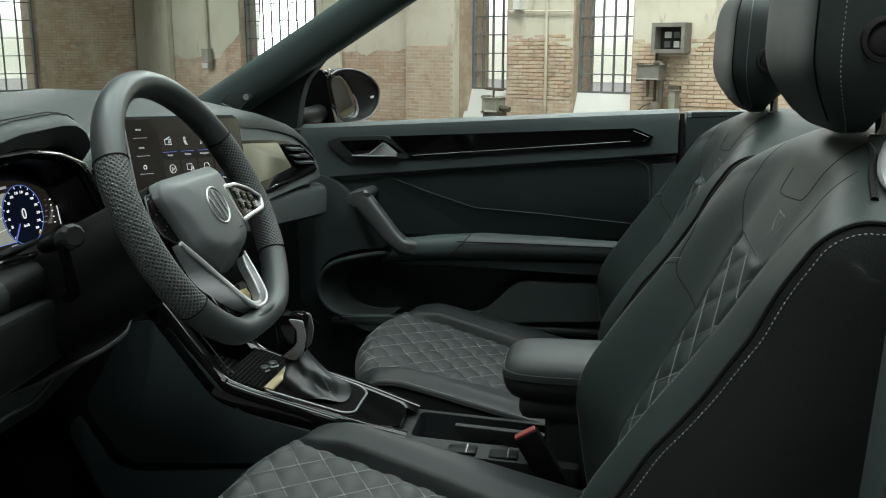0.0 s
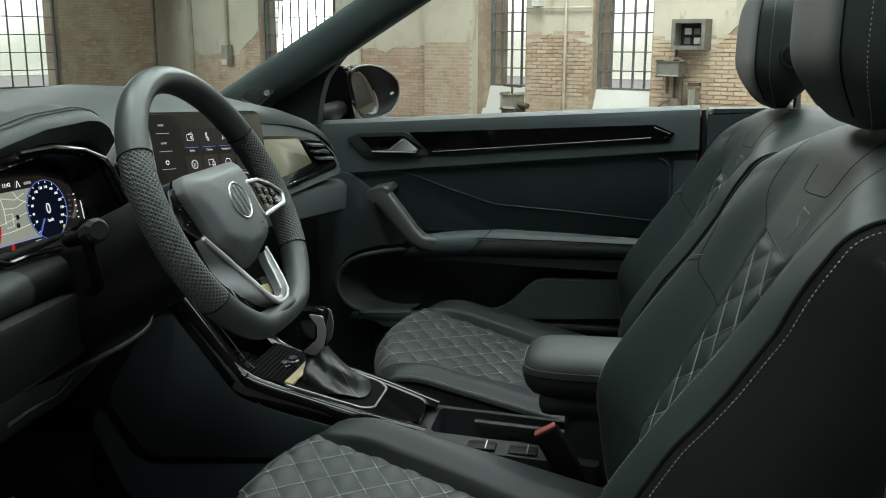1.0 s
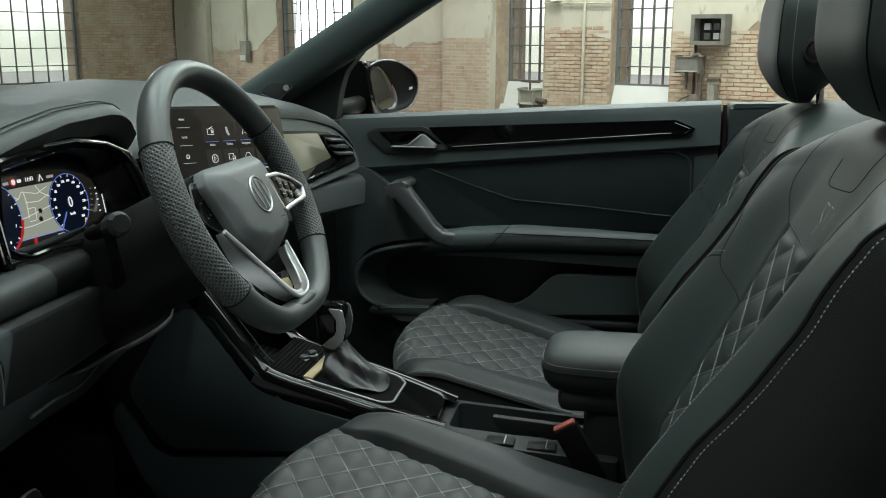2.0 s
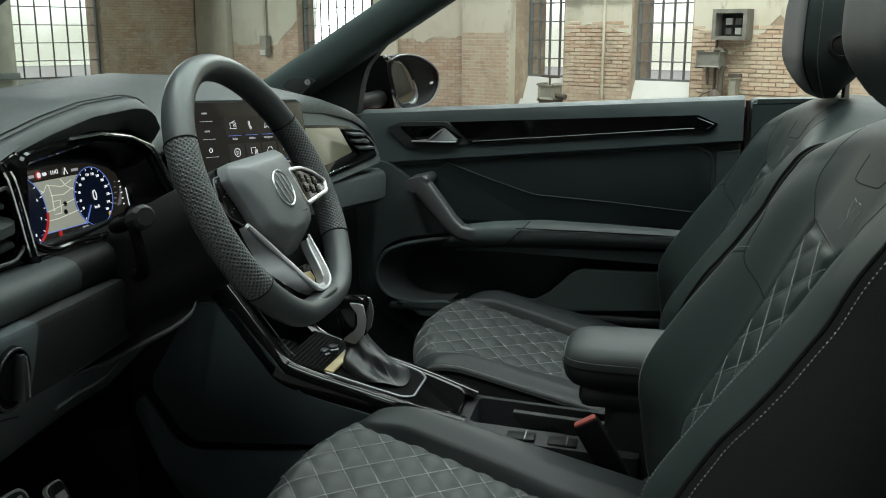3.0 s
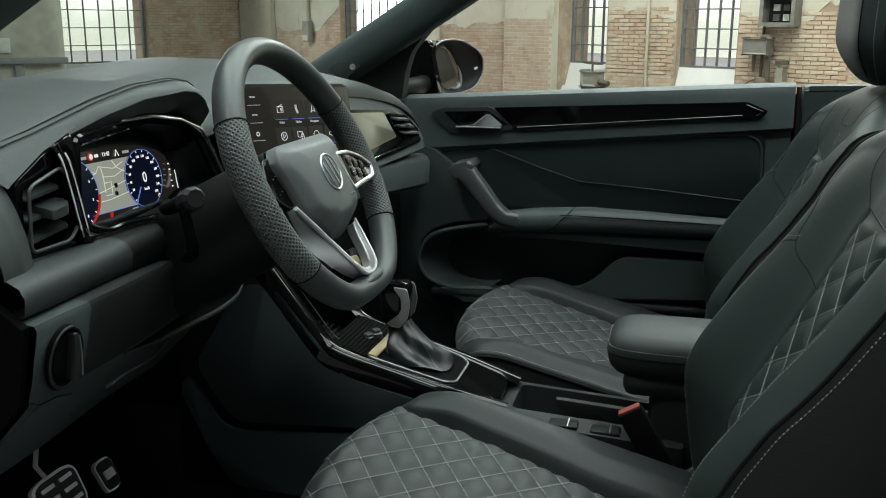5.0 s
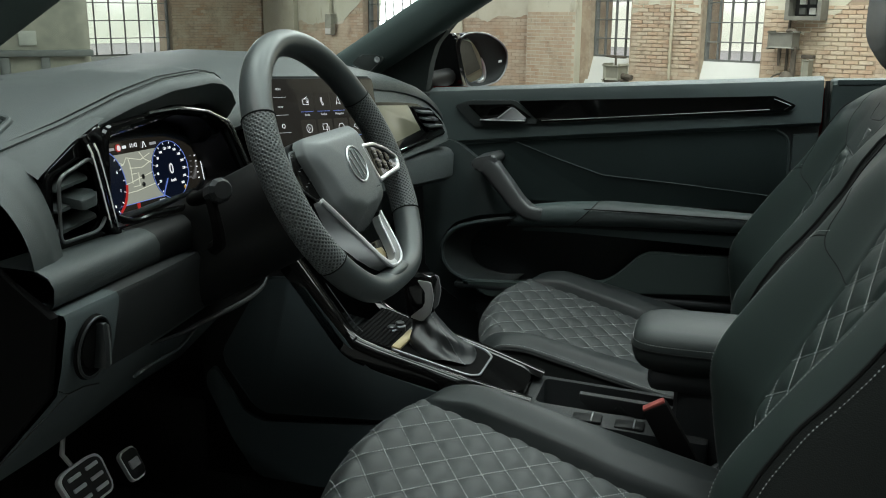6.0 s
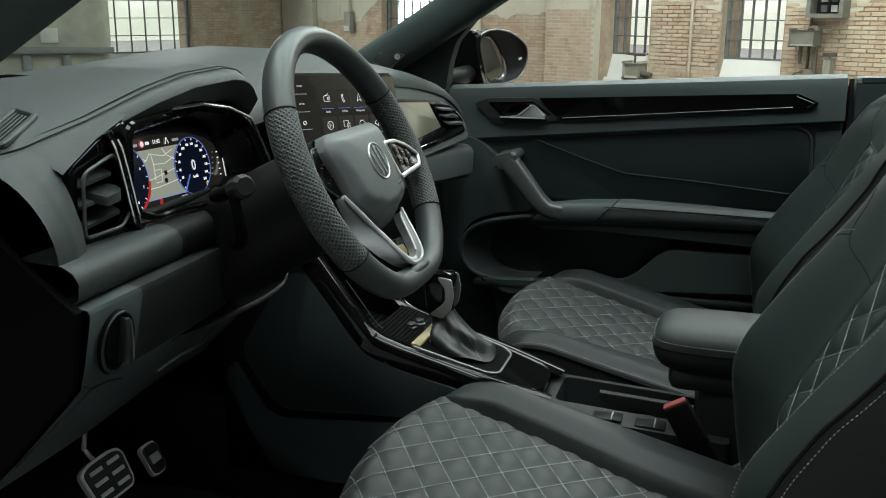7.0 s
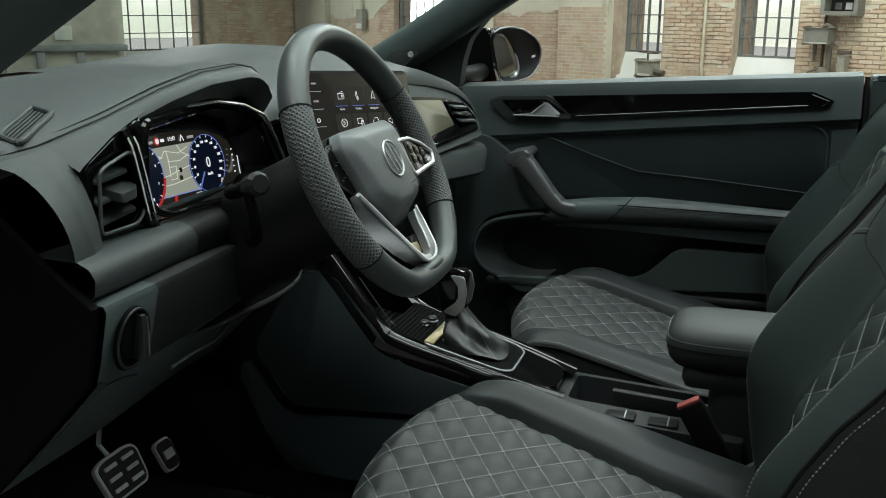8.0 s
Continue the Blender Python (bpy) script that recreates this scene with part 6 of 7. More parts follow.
def knob(u, v):
    a = 2 * math.pi * v
    prof = ((.716, .017, .016), (.724, .021, .019), (.745, .023, .020), (.765, .026, .021), (.782, .027, .021), (.790, .023, .018), (.791, .014, .010), (.792, .001, .001))
    z, rx, ry = prof[round(u * 7)]
    pw = lambda t: math.copysign(abs(t) ** .7, t)
    return (-.033 + pw(math.cos(a)) * rx, pw(math.sin(a)) * ry, z)


piece("knob", grid(knob, 7, 28, close_v=True), GLOSS, lever, "gloss-black knob", smooth=50)
for sgn in (-1, 1):
    piece("silver_cheek", prism(rounded([(-.044, .722), (-.022, .716), (-.008, .732), (-.003, .758), (-.008, .784), (-.032, .786), (-.018, .768), (-.018, .744), (-.030, .734)], .004), lambda a, b, h, sgn=sgn: (a, sgn * (.0195 + h), b), .004, .0015), CHEEK, lever, "silver-grey cheek")
for x, y, z in ((-.083, .0, .686), (-.073, .012, .690)):
    piece("start_button", lathe([(0, .010), (.0065, .010), (.0080, .008), (.0070, .005), (.0100, .003), (.0100, -.01)], lambda a, b, h, x=x, y=y, z=z: (x + a, y + b, z + h), 20), SATIN_DARK, console, "round console button")
piece("cubby_wall", prism([(-.36, .66), (-.30, .86), (-.245, .850), (-.155, .735), (-.112, .690), (-.112, .66)], lambda a, b, h: (a, .090 - h, b), .012, .002), CONSOLE_BLACK, console, "dark side of the open cubby")
for k in range(10):
    x = -.245 + .012 * k
    piece("rubber_rib", tube([(x, -.070, .697 - .165 * (x + .275)), (x, .070, .697 - .165 * (x + .275))], .0022, 6), PLASTIC_LO, console)

# cup tray: open trough on the passenger's side, flat strip with switches on the driver's
tray = rounded([(.170, -.036), (.43, -.036), (.43, .066), (.170, .066)], .014, 5)
n = len(tray)


def tray_z(x):
    return .606 - .055 * (x - .15)


piece("tray_wall", grid(lambda u, v: (tray[round(v * n) % n][0], tray[round(v * n) % n][1] * (1 - .06 * u), tray_z(tray[round(v * n) % n][0]) - .050 * u), 3, n, close_v=True), PLASTIC_LO, console, "open cup tray")
piece("tray_floor", prism(tray, flat_z(.548), .004, 0), CONSOLE_BLACK, console)
outer = rounded([(.150, -.084), (.44, -.084), (.44, .084), (.150, .084)], .012, 5)
piece("tray_rim", grid(lambda u, v: tuple(Vector((*outer[round(v * n) % n], tray_z(outer[round(v * n) % n][0]) - .003)).lerp(Vector((*tray[round(v * n) % n], tray_z(tray[round(v * n) % n][0]))), u)), 1, n, close_v=True), TRAY_PLASTIC, console, "grained rim of the tray")
piece("tray_side", grid(lambda u, v: (*outer[round(v * n) % n], tray_z(outer[round(v * n) % n][0]) - .003 - .07 * u), 1, n, close_v=True), PLASTIC_LO, console)
liner = [(.232, -.006)] + [(.232 + .20 * i / 30, -.014 - .020 * abs(math.sin(math.pi * (i / 30) * 3)) ** .7) for i in range(31)] + [(.432, -.006)]
piece("cup_liner", prism(liner, lambda a, b, h: (a, .050 - h, tray_z(a) + b), .012, .001), TRAY_PLASTIC, console, "scalloped liner of the cup holders")
for x0 in (.235, .300):
    piece("console_switch", box((x0, -.078, tray_z(x0) - .006), (x0 + .046, -.048, tray_z(x0 + .02) + .0015), .003), CONSOLE_BLACK, console, "black console switch")
    piece("switch_line", tube([(x0 + .030, -.078, tray_z(x0 + .03) + .0022), (x0 + .030, -.048, tray_z(x0 + .03) + .0022)], .0012, 6), SATIN, console, "bright line on the switch")

rest = thing("armrest", (.45, 0, .58), "padded leather centre armrest with pale stitching", "armrest")


def arm(u, v):
    """Padded lid: flat crowned top, round nose, flank drawn in below the seam."""
    prof = ((.001, .041), (.35, .040), (.70, .037), (.86, .033), (.94, .027), (.985, .018), (1.0, .009), (.99, -.002), (.955, -.013), (.88, -.023), (.74, -.031), (.5, -.035))
    k, h = prof[round(u * (len(prof) - 1))]
    b = v * 2 * math.pi
    pw = lambda t, e: math.copysign(abs(t) ** e, t)
    return (.475 + pw(math.cos(b), .40) * .158 * (1 - (1 - k) * .62), pw(math.sin(b), .40) * .082 * k, .713 + h)


piece("pad", grid(arm, 11, 72, close_v=True), LEATHER, rest, "leather armrest pad", smooth=60)
sewn([[Vector(arm(5 / 11, k / 160)) + Vector((0, 0, .001)) for k in range(161)]], rest)
piece("seam", tube([Vector(arm(6 / 11, k / 80)) for k in range(80)], .0012, 5, closed=True), PIPING, rest)
piece("lower_shell", box((.345, -.070, .655), (.62, .070, .695), .015), PLASTIC_LO, rest)
piece("stem", box((.385, -.062, .50), (.60, .062, .68), .02), PLASTIC_LO, rest, "black armrest stem")

buckle = thing("seatbelt_buckle", (.36, -.118, .55), "black seatbelt buckle with a red release button", "seatbelt buckle")
BM = Matrix.Translation((.358, -.118, .655)) @ Euler((0, radians(-30), radians(4))).to_matrix().to_4x4()


def placed(bm, m):
    bm.transform(m)
    return bm


piece("housing", placed(box((-.017, -.010, -.12), (.021, .010, 0), .004), BM), DEEP_BLACK, buckle)
piece("release_button", placed(box((-.015, -.0075, -.001), (.019, .0075, .004), .002), BM), RED, buckle, "red release button")
tongue = thing("seat_recliner_lever", (.44, -.12, .56), "dark lever with a bright edge beside the seat", "lever")
piece("lever", placed(box((-.03, -.006, -.006), (.03, .006, .006), .003), Matrix.Translation((.44, -.135, .567)) @ Euler((0, radians(-38), 0)).to_matrix().to_4x4()), SATIN_DARK, tongue)

# ---- footwell ----
foot = thing("footwell", (-.4, 0, .35), "black carpeted footwell with tunnel and side panels", "footwell")
piece("floor_carpet", box((-.95, -.70, .33), (1.6, .72, .36), .01), CARPET, foot, "black carpet")
piece("bulkhead", prism([(-.62, .36), (-.80, .60), (-.80, 1.0), (-.84, 1.0), (-.84, .33), (-.62, .33)], lambda a, b, h: (a, .66 - h, b), 1.34, .005), CARPET, foot)
piece("tunnel_panel", prism(rounded([(-.357, .648), (-.289, .552), (.05, .575), (.10, .61), (-.09, .652), (-.21, .795), (-.27, .79)], .02), lambda a, b, h: (a, -.084 - h, b), .012, .004), TUNNEL, foot, "large smooth side panel of the tunnel")
piece("tunnel_skirt", prism(rounded([(-.392, .600), (-.372, .628), (-.318, .548), (-.285, .535), (.10, .57), (.10, .44), (-.19, .428), (-.30, .432), (-.345, .50)], .012), lambda a, b, h: (a, -.082 - h, b), .010, .005), TUNNEL, foot, "lower side panel of the tunnel")
piece("tunnel_carpet", box((-.80, -.080, .34), (.45, .080, .56), .03), CARPET, foot)
piece("far_side_panel", prism(rounded([(-.75, .36), (-.75, .90), (-.23, .88), (-.22, .60), (-.10, .52), (-.02, .45), (.0, .36)], .03), lambda a, b, h: (a, .66 - h, b), .02, .008), PLASTIC_LO, foot)
piece("sill_cover", box((-.6, -.74, .34), (1.4, -.66, .44), .02), PLASTIC_LO, foot, "black sill cover")


def pedal(name, c, w, h, rows, cols, label):
    ped = thing(name, c, label, "pedal")
    m = Matrix.Translation(c) @ Euler((0, radians(62), 0)).to_matrix().to_4x4()
    # local x up the pedal, y across, z to the seats
    def pl(a, b, hh):
        return m @ Vector((-a, b, hh))
    shape = rounded([(-h, -w * .9), (h * .8, -w), (h, -w * .6), (h, w * .6), (h * .8, w), (-h, w * .9)], .012, 4)
    piece("plate", prism(shape, pl, .008, .003), STEEL, ped, "brushed steel pedal plate")
    inner = [(a * .88, b * .88) for a, b in shape]
    piece("rubber_face", prism(inner, lambda a, b, hh: pl(a, b, hh + .008), .002, .001), RUBBER, ped)
    for i in range(rows):
        for j in range(cols):
            a = (i + .5) / rows * 2 * h * .80 - h * .80
            b = (j + .5) / cols * 2 * w * .8 - w * .8
            piece("grip_bar", prism(rounded([(a - h * .26 / rows, b - w * .54 / cols), (a + h * .28 / rows, b - w * .54 / cols), (a + h * .28 / rows, b + w * .54 / cols), (a - h * .26 / rows, b + w * .54 / cols)], .0012, 2), lambda p, q, hh: pl(p, q, hh + .010), .003, .001), STEEL, ped)
    if rows > 1:
        piece("arm", tube([pl(h * .8, 0, -.002), pl(h * 1.6, 0, -.01), pl(h * 3.8, 0, .05)], .004, 8), STEEL, ped)
    return ped


pedal("brake_pedal", (-.492, -.295, .491), .052, .035, 3, 2, "steel brake pedal with rubber-edged grip bars")
pedal("gas_pedal", (-.491, -.177, .466), .022, .028, 1, 1, "narrow steel accelerator pedal")

# ---- car body round the cabin ----
body = thing("car_body", (0, 0, .2), "open convertible body with black windscreen frame and red paint", "car")


def pillar(sgn, y0):
    def fn(u, v):
        x = -.72 + 1.0 * u
        z = 1.232 + .615 * (x + .163) - .10 * max(0, u - .75) ** 2
        y = y0 - .06 * u
        a = 2 * math.pi * v
        pw = lambda t: math.copysign(abs(t) ** .75, t)
        return (x + pw(math.cos(a)) * .022, sgn * (y + .035 + pw(math.sin(a)) * .040), z - pw(math.cos(a)) * .040)
    return grid(fn, 40, 20, close_v=True)


for sgn, y0 in ((1, .655), (-1, .765)):
    piece("windscreen_pillar", pillar(sgn, y0), PILLAR_SKIN, body, "dark windscreen pillar", smooth=60)
piece("windscreen_header", tube([(.25, -.60, 1.40), (.25, 0, 1.43), (.25, .60, 1.40)], .035, 14), FABRIC, body)
scr = piece("windscreen", grid(lambda u, v: (-.98 + 1.22 * u, (v * 2 - 1) * (.70 - .07 * u), 1.0 + .42 * u + .04 * (1 - (v * 2 - 1) ** 2)), 10, 12), GLASS, body, "clear windscreen")
scr.visible_shadow = False
piece("mirror_triangle", prism(rounded([(-.394, 1.092), (-.372, 1.114), (-.331, 1.114), (-.312, 1.107), (-.351, 1.071)], .005), lambda a, b, h: (a, .665 - h, b), .040, .004), FABRIC, body, "dark corner trim with a small screw")
piece("trim_line", tube([(-.390, .6248, 1.089), (-.352, .6248, 1.0735), (-.316, .6248, 1.106)], .0012, 6), GREY_TRIM, body)
piece("screw", lathe([(0, .001), (.003, .001), (.004, .003), (.0065, .003), (.0070, 0)], lambda x, y, h: (-.331 + x, .6255 - h, 1.104 + y), 18), SATIN, body, "small round screw")
piece("pillar_foot", prism(rounded([(-.44, 1.02), (-.42, 1.10), (-.30, 1.19), (-.18, 1.255), (-.11, 1.262), (-.079, 1.251), (-.155, 1.200), (-.208, 1.138), (-.223, 1.091), (-.234, 1.02)], .012), lambda a, b, h: (a, .722 - h, b), .040, .012, 3), FABRIC, body, "dark foot of the windscreen pillar")
piece("outer_skin", grid(lambda u, v: (-.9 + 2.6 * u, .75 + .12 * math.sin(v * math.pi * .7), 1.024 + .055 * u - .55 * v), 20, 10), PAINT, body, "dark red outer door skin")
piece("bonnet", grid(lambda u, v: (-1.0 - .9 * u, (v * 2 - 1) * .74, 1.0 - .12 * u ** 2 - .05 * (v * 2 - 1) ** 4), 8, 12), PAINT, body, "dark red bonnet")
piece("wing_post", prism(rounded([(.668, 1.10), (.80, 1.10), (.80, .40), (.640, .40), (.655, .85)], .01), lambda a, b, h: (a, -.70 - h, b), .05, .012), DOOR_SKIN, body, "dark trim of the driver's door opening")

piece("floor_pan", box((-1.75, -.70, .20), (2.05, .72, .33), .03), BODY_BLACK, body, "dark underbody")
for sgn in (-1, 1):
    piece("front_wing", grid(lambda u, v, sgn=sgn: (-.98 - .92 * u, sgn * (.74 + .10 * math.sin(v * math.pi * .6)), .99 - .11 * u * u - (.62 - .28 * max(0, 1 - ((u - .55) / .38) ** 2) ** .5) * v), 24, 8), PAINT, body, "dark red front wing")
    piece("rear_quarter", grid(lambda u, v, sgn=sgn: (1.42 + .75 * u, sgn * (.76 + .09 * math.sin(v * math.pi * .6) - .06 * u * u), 1.06 - .06 * u - (.68 - .28 * max(0, 1 - ((u - .35) / .46) ** 2) ** .5) * v), 24, 8), PAINT, body, "dark red rear quarter panel")
    for x in (-1.46, 1.66):
        wheel_part = piece("wheel", lathe([(0, -.10), (.20, -.10), (.215, -.07), (.225, -.04)], lambda a, b, h, x=x, sgn=sgn: (x + a, sgn * (.72 - h), .33 + b), 28), SATIN_DARK, body, "alloy wheel")
        piece("tyre", lathe([(.22, -.09), (.31, -.10), (.33, -.07), (.33, .07), (.31, .10), (.22, .09)], lambda a, b, h, x=x, sgn=sgn: (x + a, sgn * (.72 - h), .33 + b), 36), RUBBER, wheel_part, "black tyre")
piece("rear_deck", grid(lambda u, v: (1.40 + .78 * u, (v * 2 - 1) * (.76 - .06 * u * u), 1.06 - .06 * u - .04 * (v * 2 - 1) ** 4), 8, 12), PAINT, body, "dark red rear deck")
piece("tail", grid(lambda u, v: (2.17 + .06 * math.sin(u * 3.1), (v * 2 - 1) * .70, 1.0 - .62 * u), 8, 8), PAINT, body, "dark red tail")
piece("nose", grid(lambda u, v: (-1.90 - .07 * math.sin(u * 3.1), (v * 2 - 1) * .74, .88 - .58 * u), 8, 8), PAINT, body, "dark red nose")

mirror = thing("door_mirror", (-.2, .93, 1.05), "gloss-black door mirror with dark glass", "door mirror")
MIRROR_C, MIRROR_R, MIRROR_N = Vector((-.20, .93, 1.105)), Vector((.4067, .9135, 0)), Vector((.9135, -.4067, 0))


def on_mirror(a, b, h=0.0):
    """A place on the housing's opening: a outwards, b up, h towards the seats."""
    return MIRROR_C + MIRROR_R * a + Vector((0, 0, b)) + MIRROR_N * h


RIM_EDGE = rounded([(-.0345, .023), (-.030, .042), (.000, .0525), (.045, .0553), (.093, .049), (.143, .0295), (.172, .007), (.176, -.023), (.164, -.050), (.135, -.073), (.086, -.082), (.024, -.085), (.001, -.076), (-.0143, -.044), (-.027, -.005)], .016, 4)
GLASS_EDGE = rounded([(.010, .017), (.016, .036), (.032, .044), (.066, .027), (.091, .001), (.109, -.029), (.115, -.058), (.104, -.075), (.057, -.075), (.041, -.066), (.026, -.033)], .012, 4)


def loop_at(edge, c, q):
    """Where the ray at the angle q from c leaves the outline."""
    d = Vector((math.cos(q), math.sin(q)))
    best = 0
    for p, r in zip(edge, edge[1:] + edge[:1]):
        e, w = Vector(r) - Vector(p), Vector(p) - Vector(c)
        den = d.x * e.y - d.y * e.x
        if abs(den) > 1e-9:
            t, k = (w.x * e.y - w.y * e.x) / den, (w.x * d.y - w.y * d.x) / den
            if t > 0 and -1e-6 <= k <= 1 + 1e-6:
                best = max(best, t)
    return Vector(c) + d * best


RIM_LOOP = [loop_at(RIM_EDGE, (.070, -.018), 2 * math.pi * k / 64) for k in range(64)]
GLASS_LOOP = [loop_at(GLASS_EDGE, (.062, -.028), 2 * math.pi * k / 64) for k in range(64)]


def shell(u, v):
    p = RIM_LOOP[round(v * 64) % 64]
    k = math.cos(u * math.pi / 2) ** .45
    c = Vector((.060, -.012))
    q = c + (p - c) * (1.03 * k if u else 1.0)
    return on_mirror(q.x, q.y, -.092 * math.sin(u * math.pi / 2) ** .85)


def housing_wall(u, v):
    i = round(v * 64) % 64
    p = RIM_LOOP[i].lerp(GLASS_LOOP[i], sstep(0, 1, u))
    return on_mirror(p.x, p.y, -.034 * u ** .8)


piece("shell", grid(shell, 12, 64, close_v=True), BODY_BLACK, mirror, "gloss-black mirror shell", smooth=60)
piece("rim", tube([on_mirror(p.x, p.y, .001) for p in RIM_LOOP], .0022, 8, closed=True), CHEEK, mirror, "thin grey rim of the housing")
piece("housing_wall", grid(housing_wall, 8, 64, close_v=True), LEATHER_DARK, mirror, "dark inner wall of the housing", smooth=60)
piece("glass", prism([tuple(p) for p in GLASS_LOOP], lambda a, b, h: on_mirror(a, b, h - .034), .003, .001), MIRROR, mirror, "mirror glass")
# pale bar shaped as the bright reflection along the glass
piece("glass_edge", tube([on_mirror(p.x + .002, p.y, -.030) for p in [GLASS_LOOP[k % 64] for k in range(52, 69)]], lambda t: .001 + .0042 * math.sin(math.pi * min(1, t * .8 + .2)), 8), SATIN, mirror, "pale edge of the mirror glass")
piece("inner_cheek", prism(rounded([(-.288, 1.026), (-.276, 1.125), (-.262, 1.146), (-.236, 1.158), (-.214, 1.160), (-.205, 1.150), (-.210, 1.129), (-.200, 1.078), (-.188, 1.026)], .008, 4), lambda a, b, h: (a, .895 - h, b), .035, .008, 3), GLOSS, mirror, "gloss-black inner side of the mirror housing", smooth=50)
piece("foot", tube([(-.26, .72, 1.045), (-.24, .80, 1.05), (-.225, .90, 1.055)], .022, 12), CONSOLE_BLACK, mirror, "black mirror foot")
piece("side_lamp", prism(rounded([(.147, -.026), (.160, -.024), (.160, -.018), (.147, -.020)], .001, 2), lambda a, b, h: on_mirror(a, b, h - .0085), .002, .0005), GLOW_DIM, mirror)

# ---- things in the hall ----
def switch_box(s, z, w, h, d, label, name="switch_box"):
    b = thing(name, tuple(on_wall(s, z, .02)), label, "switch box")
    f = .05
    bm = slab(on_wall, s, s + w, z, z + f, .02, d)
    slab(on_wall, s, s + w, z + h - f, z + h, .02, d, bm)
    slab(on_wall, s, s + f, z + f, z + h - f, .02, d, bm)
    slab(on_wall, s + w - f, s + w, z + f, z + h - f, .02, d, bm)
    piece("case", bm, BOX_GREY, b, smooth=0)
    piece("back_plate", slab(on_wall, s + f, s + w - f, z + f, z + h - f, .02, .04), RUBBER, b, smooth=0)
    for i in range(2):
        for j in range(2):
            piece("fuse", slab(on_wall, s + .12 + .13 * i, s + .20 + .13 * i, z + .07 + .12 * j, z + .15 + .12 * j, .04, .08), (PLASTER_WHITE if (i + j) % 2 else IRON), b, smooth=0)
    return b


switch_box(1.30, 1.14, .46, .38, .22, "open dark iron switch box on the brick wall")
fuse = thing("fuse_box", tuple(on_wall(-8.2, .78, .02)), "small grey fuse box with a pipe above it on the wall", "fuse box")
piece("case", slab(on_wall, -8.24, -8.05, .77, 1.17, .02, .12), OLD_GREEN, fuse, smooth=0)
piece("plate", slab(on_wall, -8.22, -8.07, .80, .90, .12, .14), PLASTER_WHITE, fuse, smooth=0)
piece("conduit", tube([on_wall(-8.16, 1.17, .06), on_wall(-8.16, 5.4, .06)], .03, 8), PLASTER, fuse)
pipe = thing("wall_pipe", tuple(on_wall(-.41, 0, .06)), "thin painted pipe running up the wall", "pipe")
piece("pipe", tube([on_wall(-.41, 0, .06), on_wall(-.41, 5.4, .06)], .022, 8), PLASTER, pipe)
piece("pipe", tube([on_wall(-1.1, 1.72, .05), on_wall(.0, 1.70, .05)], .014, 8), PLASTER, pipe)
lampb = thing("wall_lamp", tuple(on_wall(-.88, 1.74, .06)), "small white lamp housing on the wall", "wall lamp")
piece("housing", slab(on_wall, -.93, -.82, 1.74, 2.0, .02, .14, bevel=.01), PLASTER_WHITE, lampb)
drill = thing("bench_drill", tuple(on_wall(1.44, .0, .2)), "old rusty drill press standing before the brick wall", "drill press")
piece("head", slab(on_wall, 1.14, 1.46, .80, .99, .10, .26, bevel=.02), BOX_GREY, drill, "grey drill head")
piece("belt_guard", tube([on_wall(1.34, 1.0, .18), on_wall(1.4, 1.02, .18), on_wall(1.45, .99, .18)], .03, 8), RUSTY, drill)
piece("column", tube([on_wall(1.45, .0, .18), on_wall(1.45, .82, .18)], .034, 10), RUSTY, drill)
piece("spindle", tube([on_wall(1.26, .58, .18), on_wall(1.26, .66, .18), on_wall(1.26, .80, .18)], lambda t: .014 + .012 * t, 10), RUSTY, drill)
piece("gear_case", lathe([(0, .24), (.05, .23), (.09, .17), (.105, .08), (.085, .0), (.05, -.05)], lambda x, y, h: on_wall(1.39 + x, .28 + h, .20 + y), 14), RUSTY, drill, "brown gear case")
piece("post", slab(on_wall, 1.57, 1.66, 0, .66, .08, .18, bevel=.015), OLD_GREEN, drill, "pale green post")
piece("motor", tube([on_wall(1.64, .18, .16), on_wall(1.65, .20, .16), on_wall(1.76, .22, .16), on_wall(1.78, .22, .16)], lambda t: .05 if t in (0, 1) else .07, 12), RUSTY, drill)
piece("table", lathe([(0, .0), (.16, .0), (.16, .03), (.05, .05), (.04, .12)], lambda x, y, h: on_wall(1.26 + x, .22 - h, .22 + y * .8), 16), BOX_GREY, drill)
piece("lever", tube([on_wall(1.34, .50, .22), on_wall(1.26, .46, .28), on_wall(1.18, .38, .30)], .011, 6), RUSTY, drill)
piece("base", slab(on_wall, 1.16, 1.79, 0, .10, .08, .34, bevel=.03), RUSTY, drill)
rod = thing("conduit", tuple(on_wall(1.29, 0, .05)), "thin dark conduit below the switch box", "conduit")
piece("pipe", tube([on_wall(1.30, .0, .05), on_wall(1.30, 1.15, .05)], .018, 8), RUSTY, rod)
piece("bracket", slab(on_wall, 1.50, 1.66, .68, .72, .02, .08), RUSTY, rod, smooth=0)

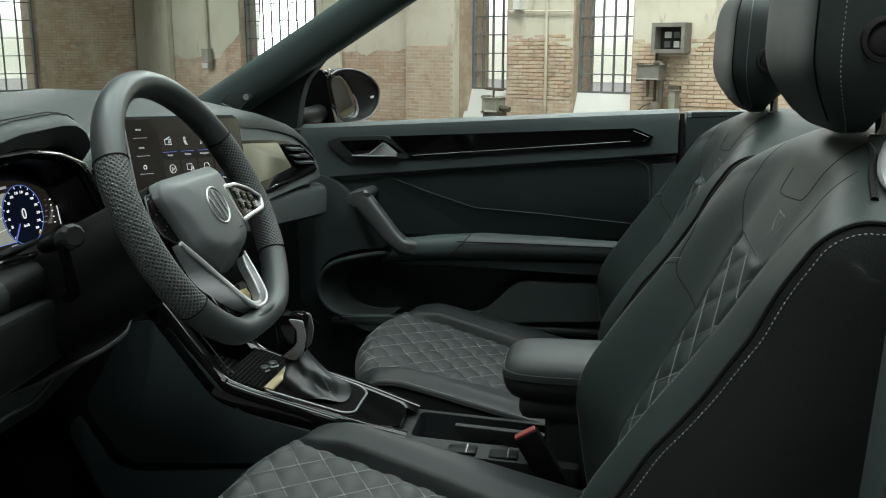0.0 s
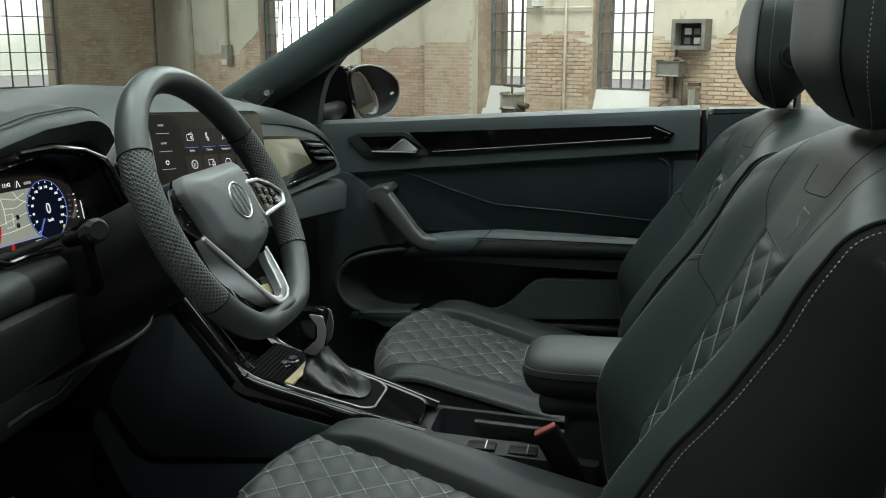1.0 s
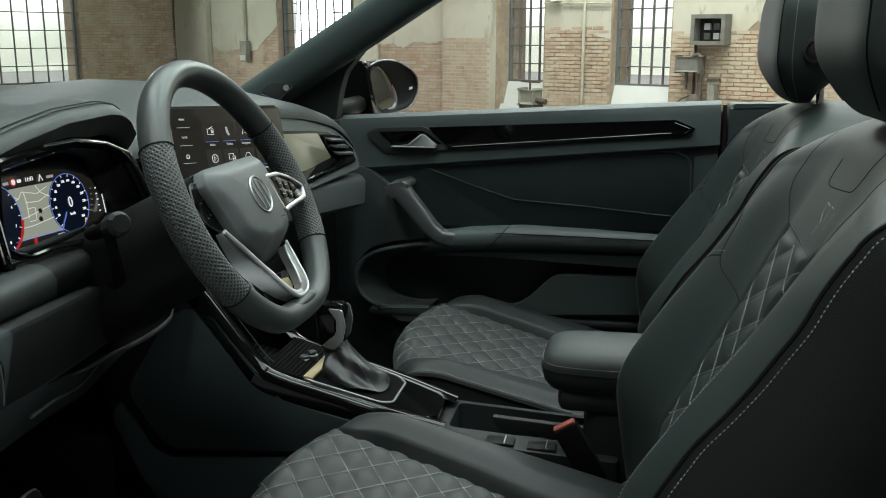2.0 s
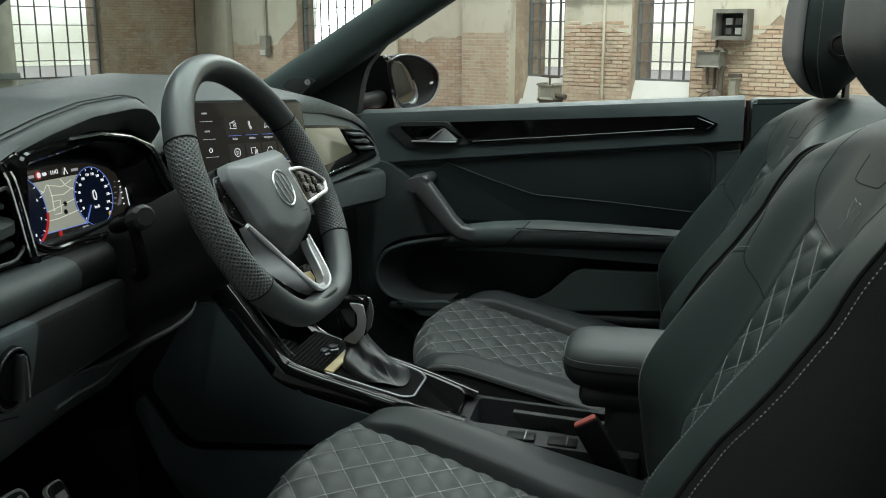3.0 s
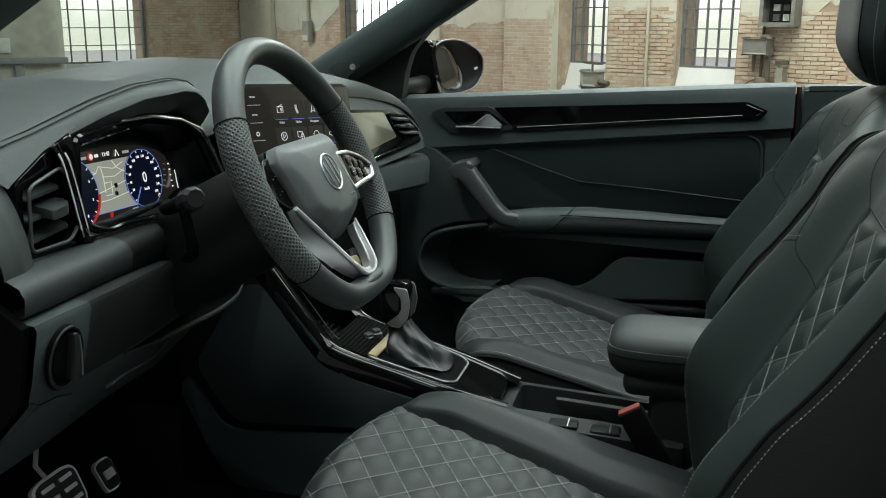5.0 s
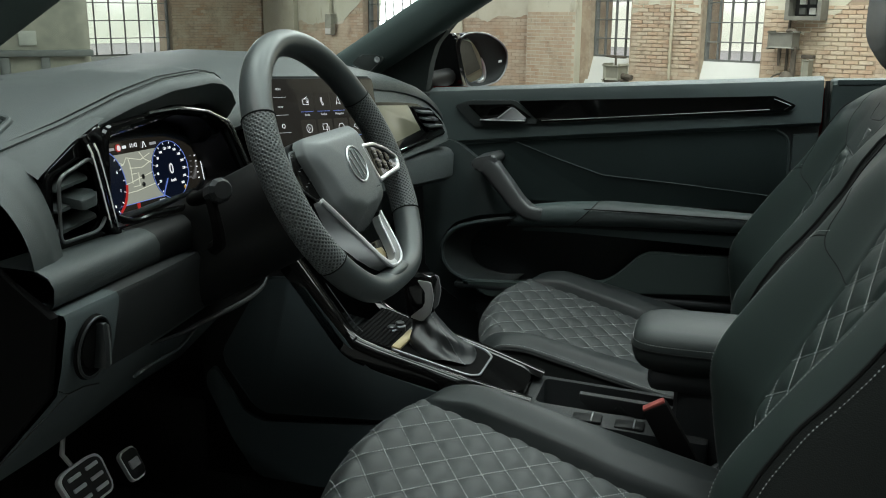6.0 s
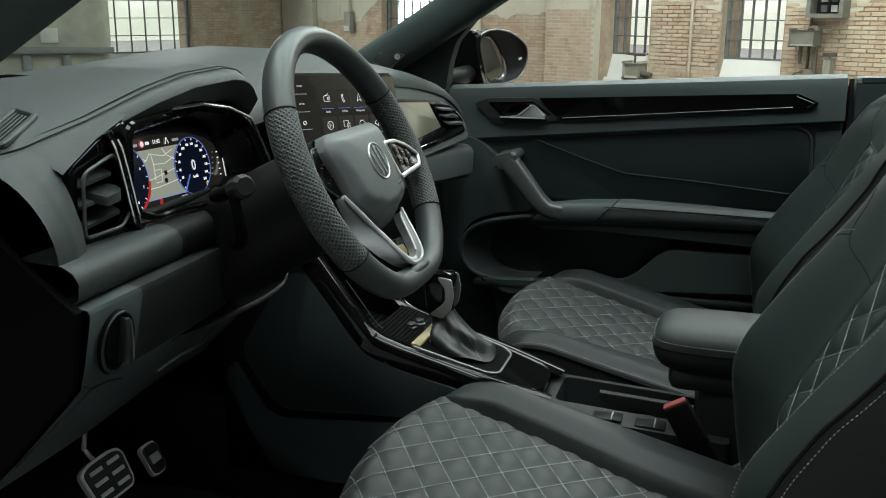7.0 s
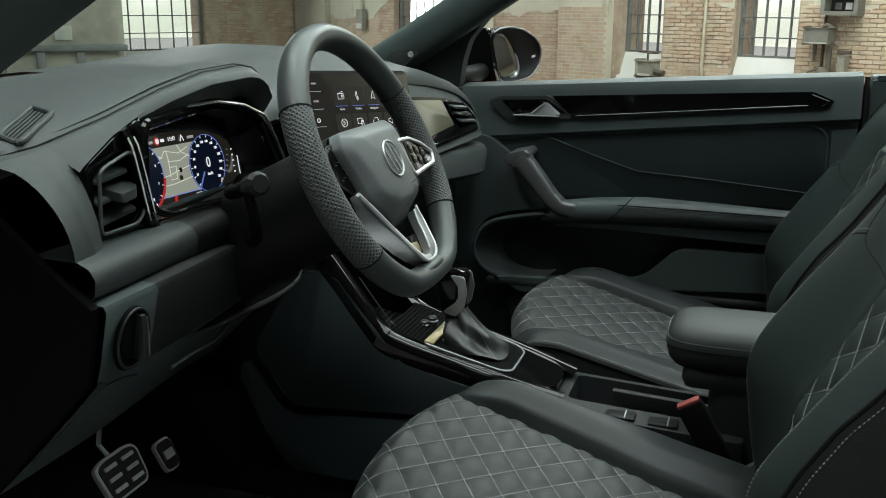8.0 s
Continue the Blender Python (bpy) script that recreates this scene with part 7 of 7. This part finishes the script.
vise = thing("press", tuple(on_wall(-1.0, 0, .5)), "old hand press on a stand below the window", "hand press")
piece("stand", slab(on_wall, -1.10, -.85, 0, .30, .40, .60, bevel=.02), RUSTY, vise)
piece("frame", slab(on_wall, -1.13, -.88, .30, .50, .40, .58, bevel=.03), OLD_GREEN, vise)
piece("hand_wheel", tube([on_wall(-1.0 + .14 * math.cos(q), .62 + .02 * math.sin(q), .5 + .14 * math.sin(q)) for q in [2 * math.pi * k / 16 for k in range(16)]], .012, 6, closed=True), RUSTY, vise)
piece("screw", tube([on_wall(-1.0, .48, .5), on_wall(-1.0, .64, .5)], .016, 8), RUSTY, vise)
piece("arm", tube([on_wall(-.9, .36, .5), on_wall(-.72, .34, .5)], .04, 8), RUSTY, vise)
cab = thing("machine_cabinet", (-5.6, 6.2, 0), "tall grey-green machine cabinet with a pale plate", "machine")
CM = Matrix.Translation((-5.7, 6.3, 0)) @ Matrix.Rotation(radians(38), 4, 'Z')
piece("case", placed(box((-1.2, -.35, 0), (.36, .35, 2.6), .12, 4), CM), OLD_GREEN, cab)
piece("plate", placed(box((-.25, -.37, .90), (-.10, -.345, 1.03), .004), CM), BOX_PLATE, cab, "pale plate")
for k in range(4):
    piece("rib", placed(box((-1.1 + .34 * k, -.40, .55), (-1.02 + .34 * k, -.33, .80), .01), CM), IRON, cab)
piece("rail", placed(box((-1.2, -.42, .80), (.38, -.34, .86), .01), CM), IRON, cab)
knobm = thing("ball_lever", (-4.85, 6.0, .75), "small chrome ball lever on the machine", "lever")
piece("lever", tube([(-4.95, 6.1, .60), (-4.78, 5.98, .80)], .02, 8), SATIN, knobm)

# ---- brickwork ----
NEAR = [(-1.10, -.0, .10, 1.36, wall_north), (.94, 2.4, .30, 1.3, wall_north)]
b1 = brick_rows(on_wall, NEAR, 3, True)
b2 = brick_rows(on_wall, [(-5.12, -3.0, .05, 1.35, wall_north), (-9.28, -7.22, .05, 1.75, wall_north), (-7.2, -5.15, .05, .35, wall_north), (2.4, 3.38, .05, 1.3, wall_north)], 5, False)
b3 = brick_rows(on_side, [(0.02, 2.18, .05, 2.6, wall_west), (4.02, 5.58, .05, 2.6, wall_west)], 7, False)
b4 = brick_rows(lambda s, z, o: on_wall(s, z, o + .14), [(-2.97, -2.03, .05, 1.22, wall_north)], 9, False)
for o, w in ((b1, wall_north), (b2, wall_north), (b3, wall_west), (b4, wall_north)):
    o.parent = w
bpy.context.view_layer.update()
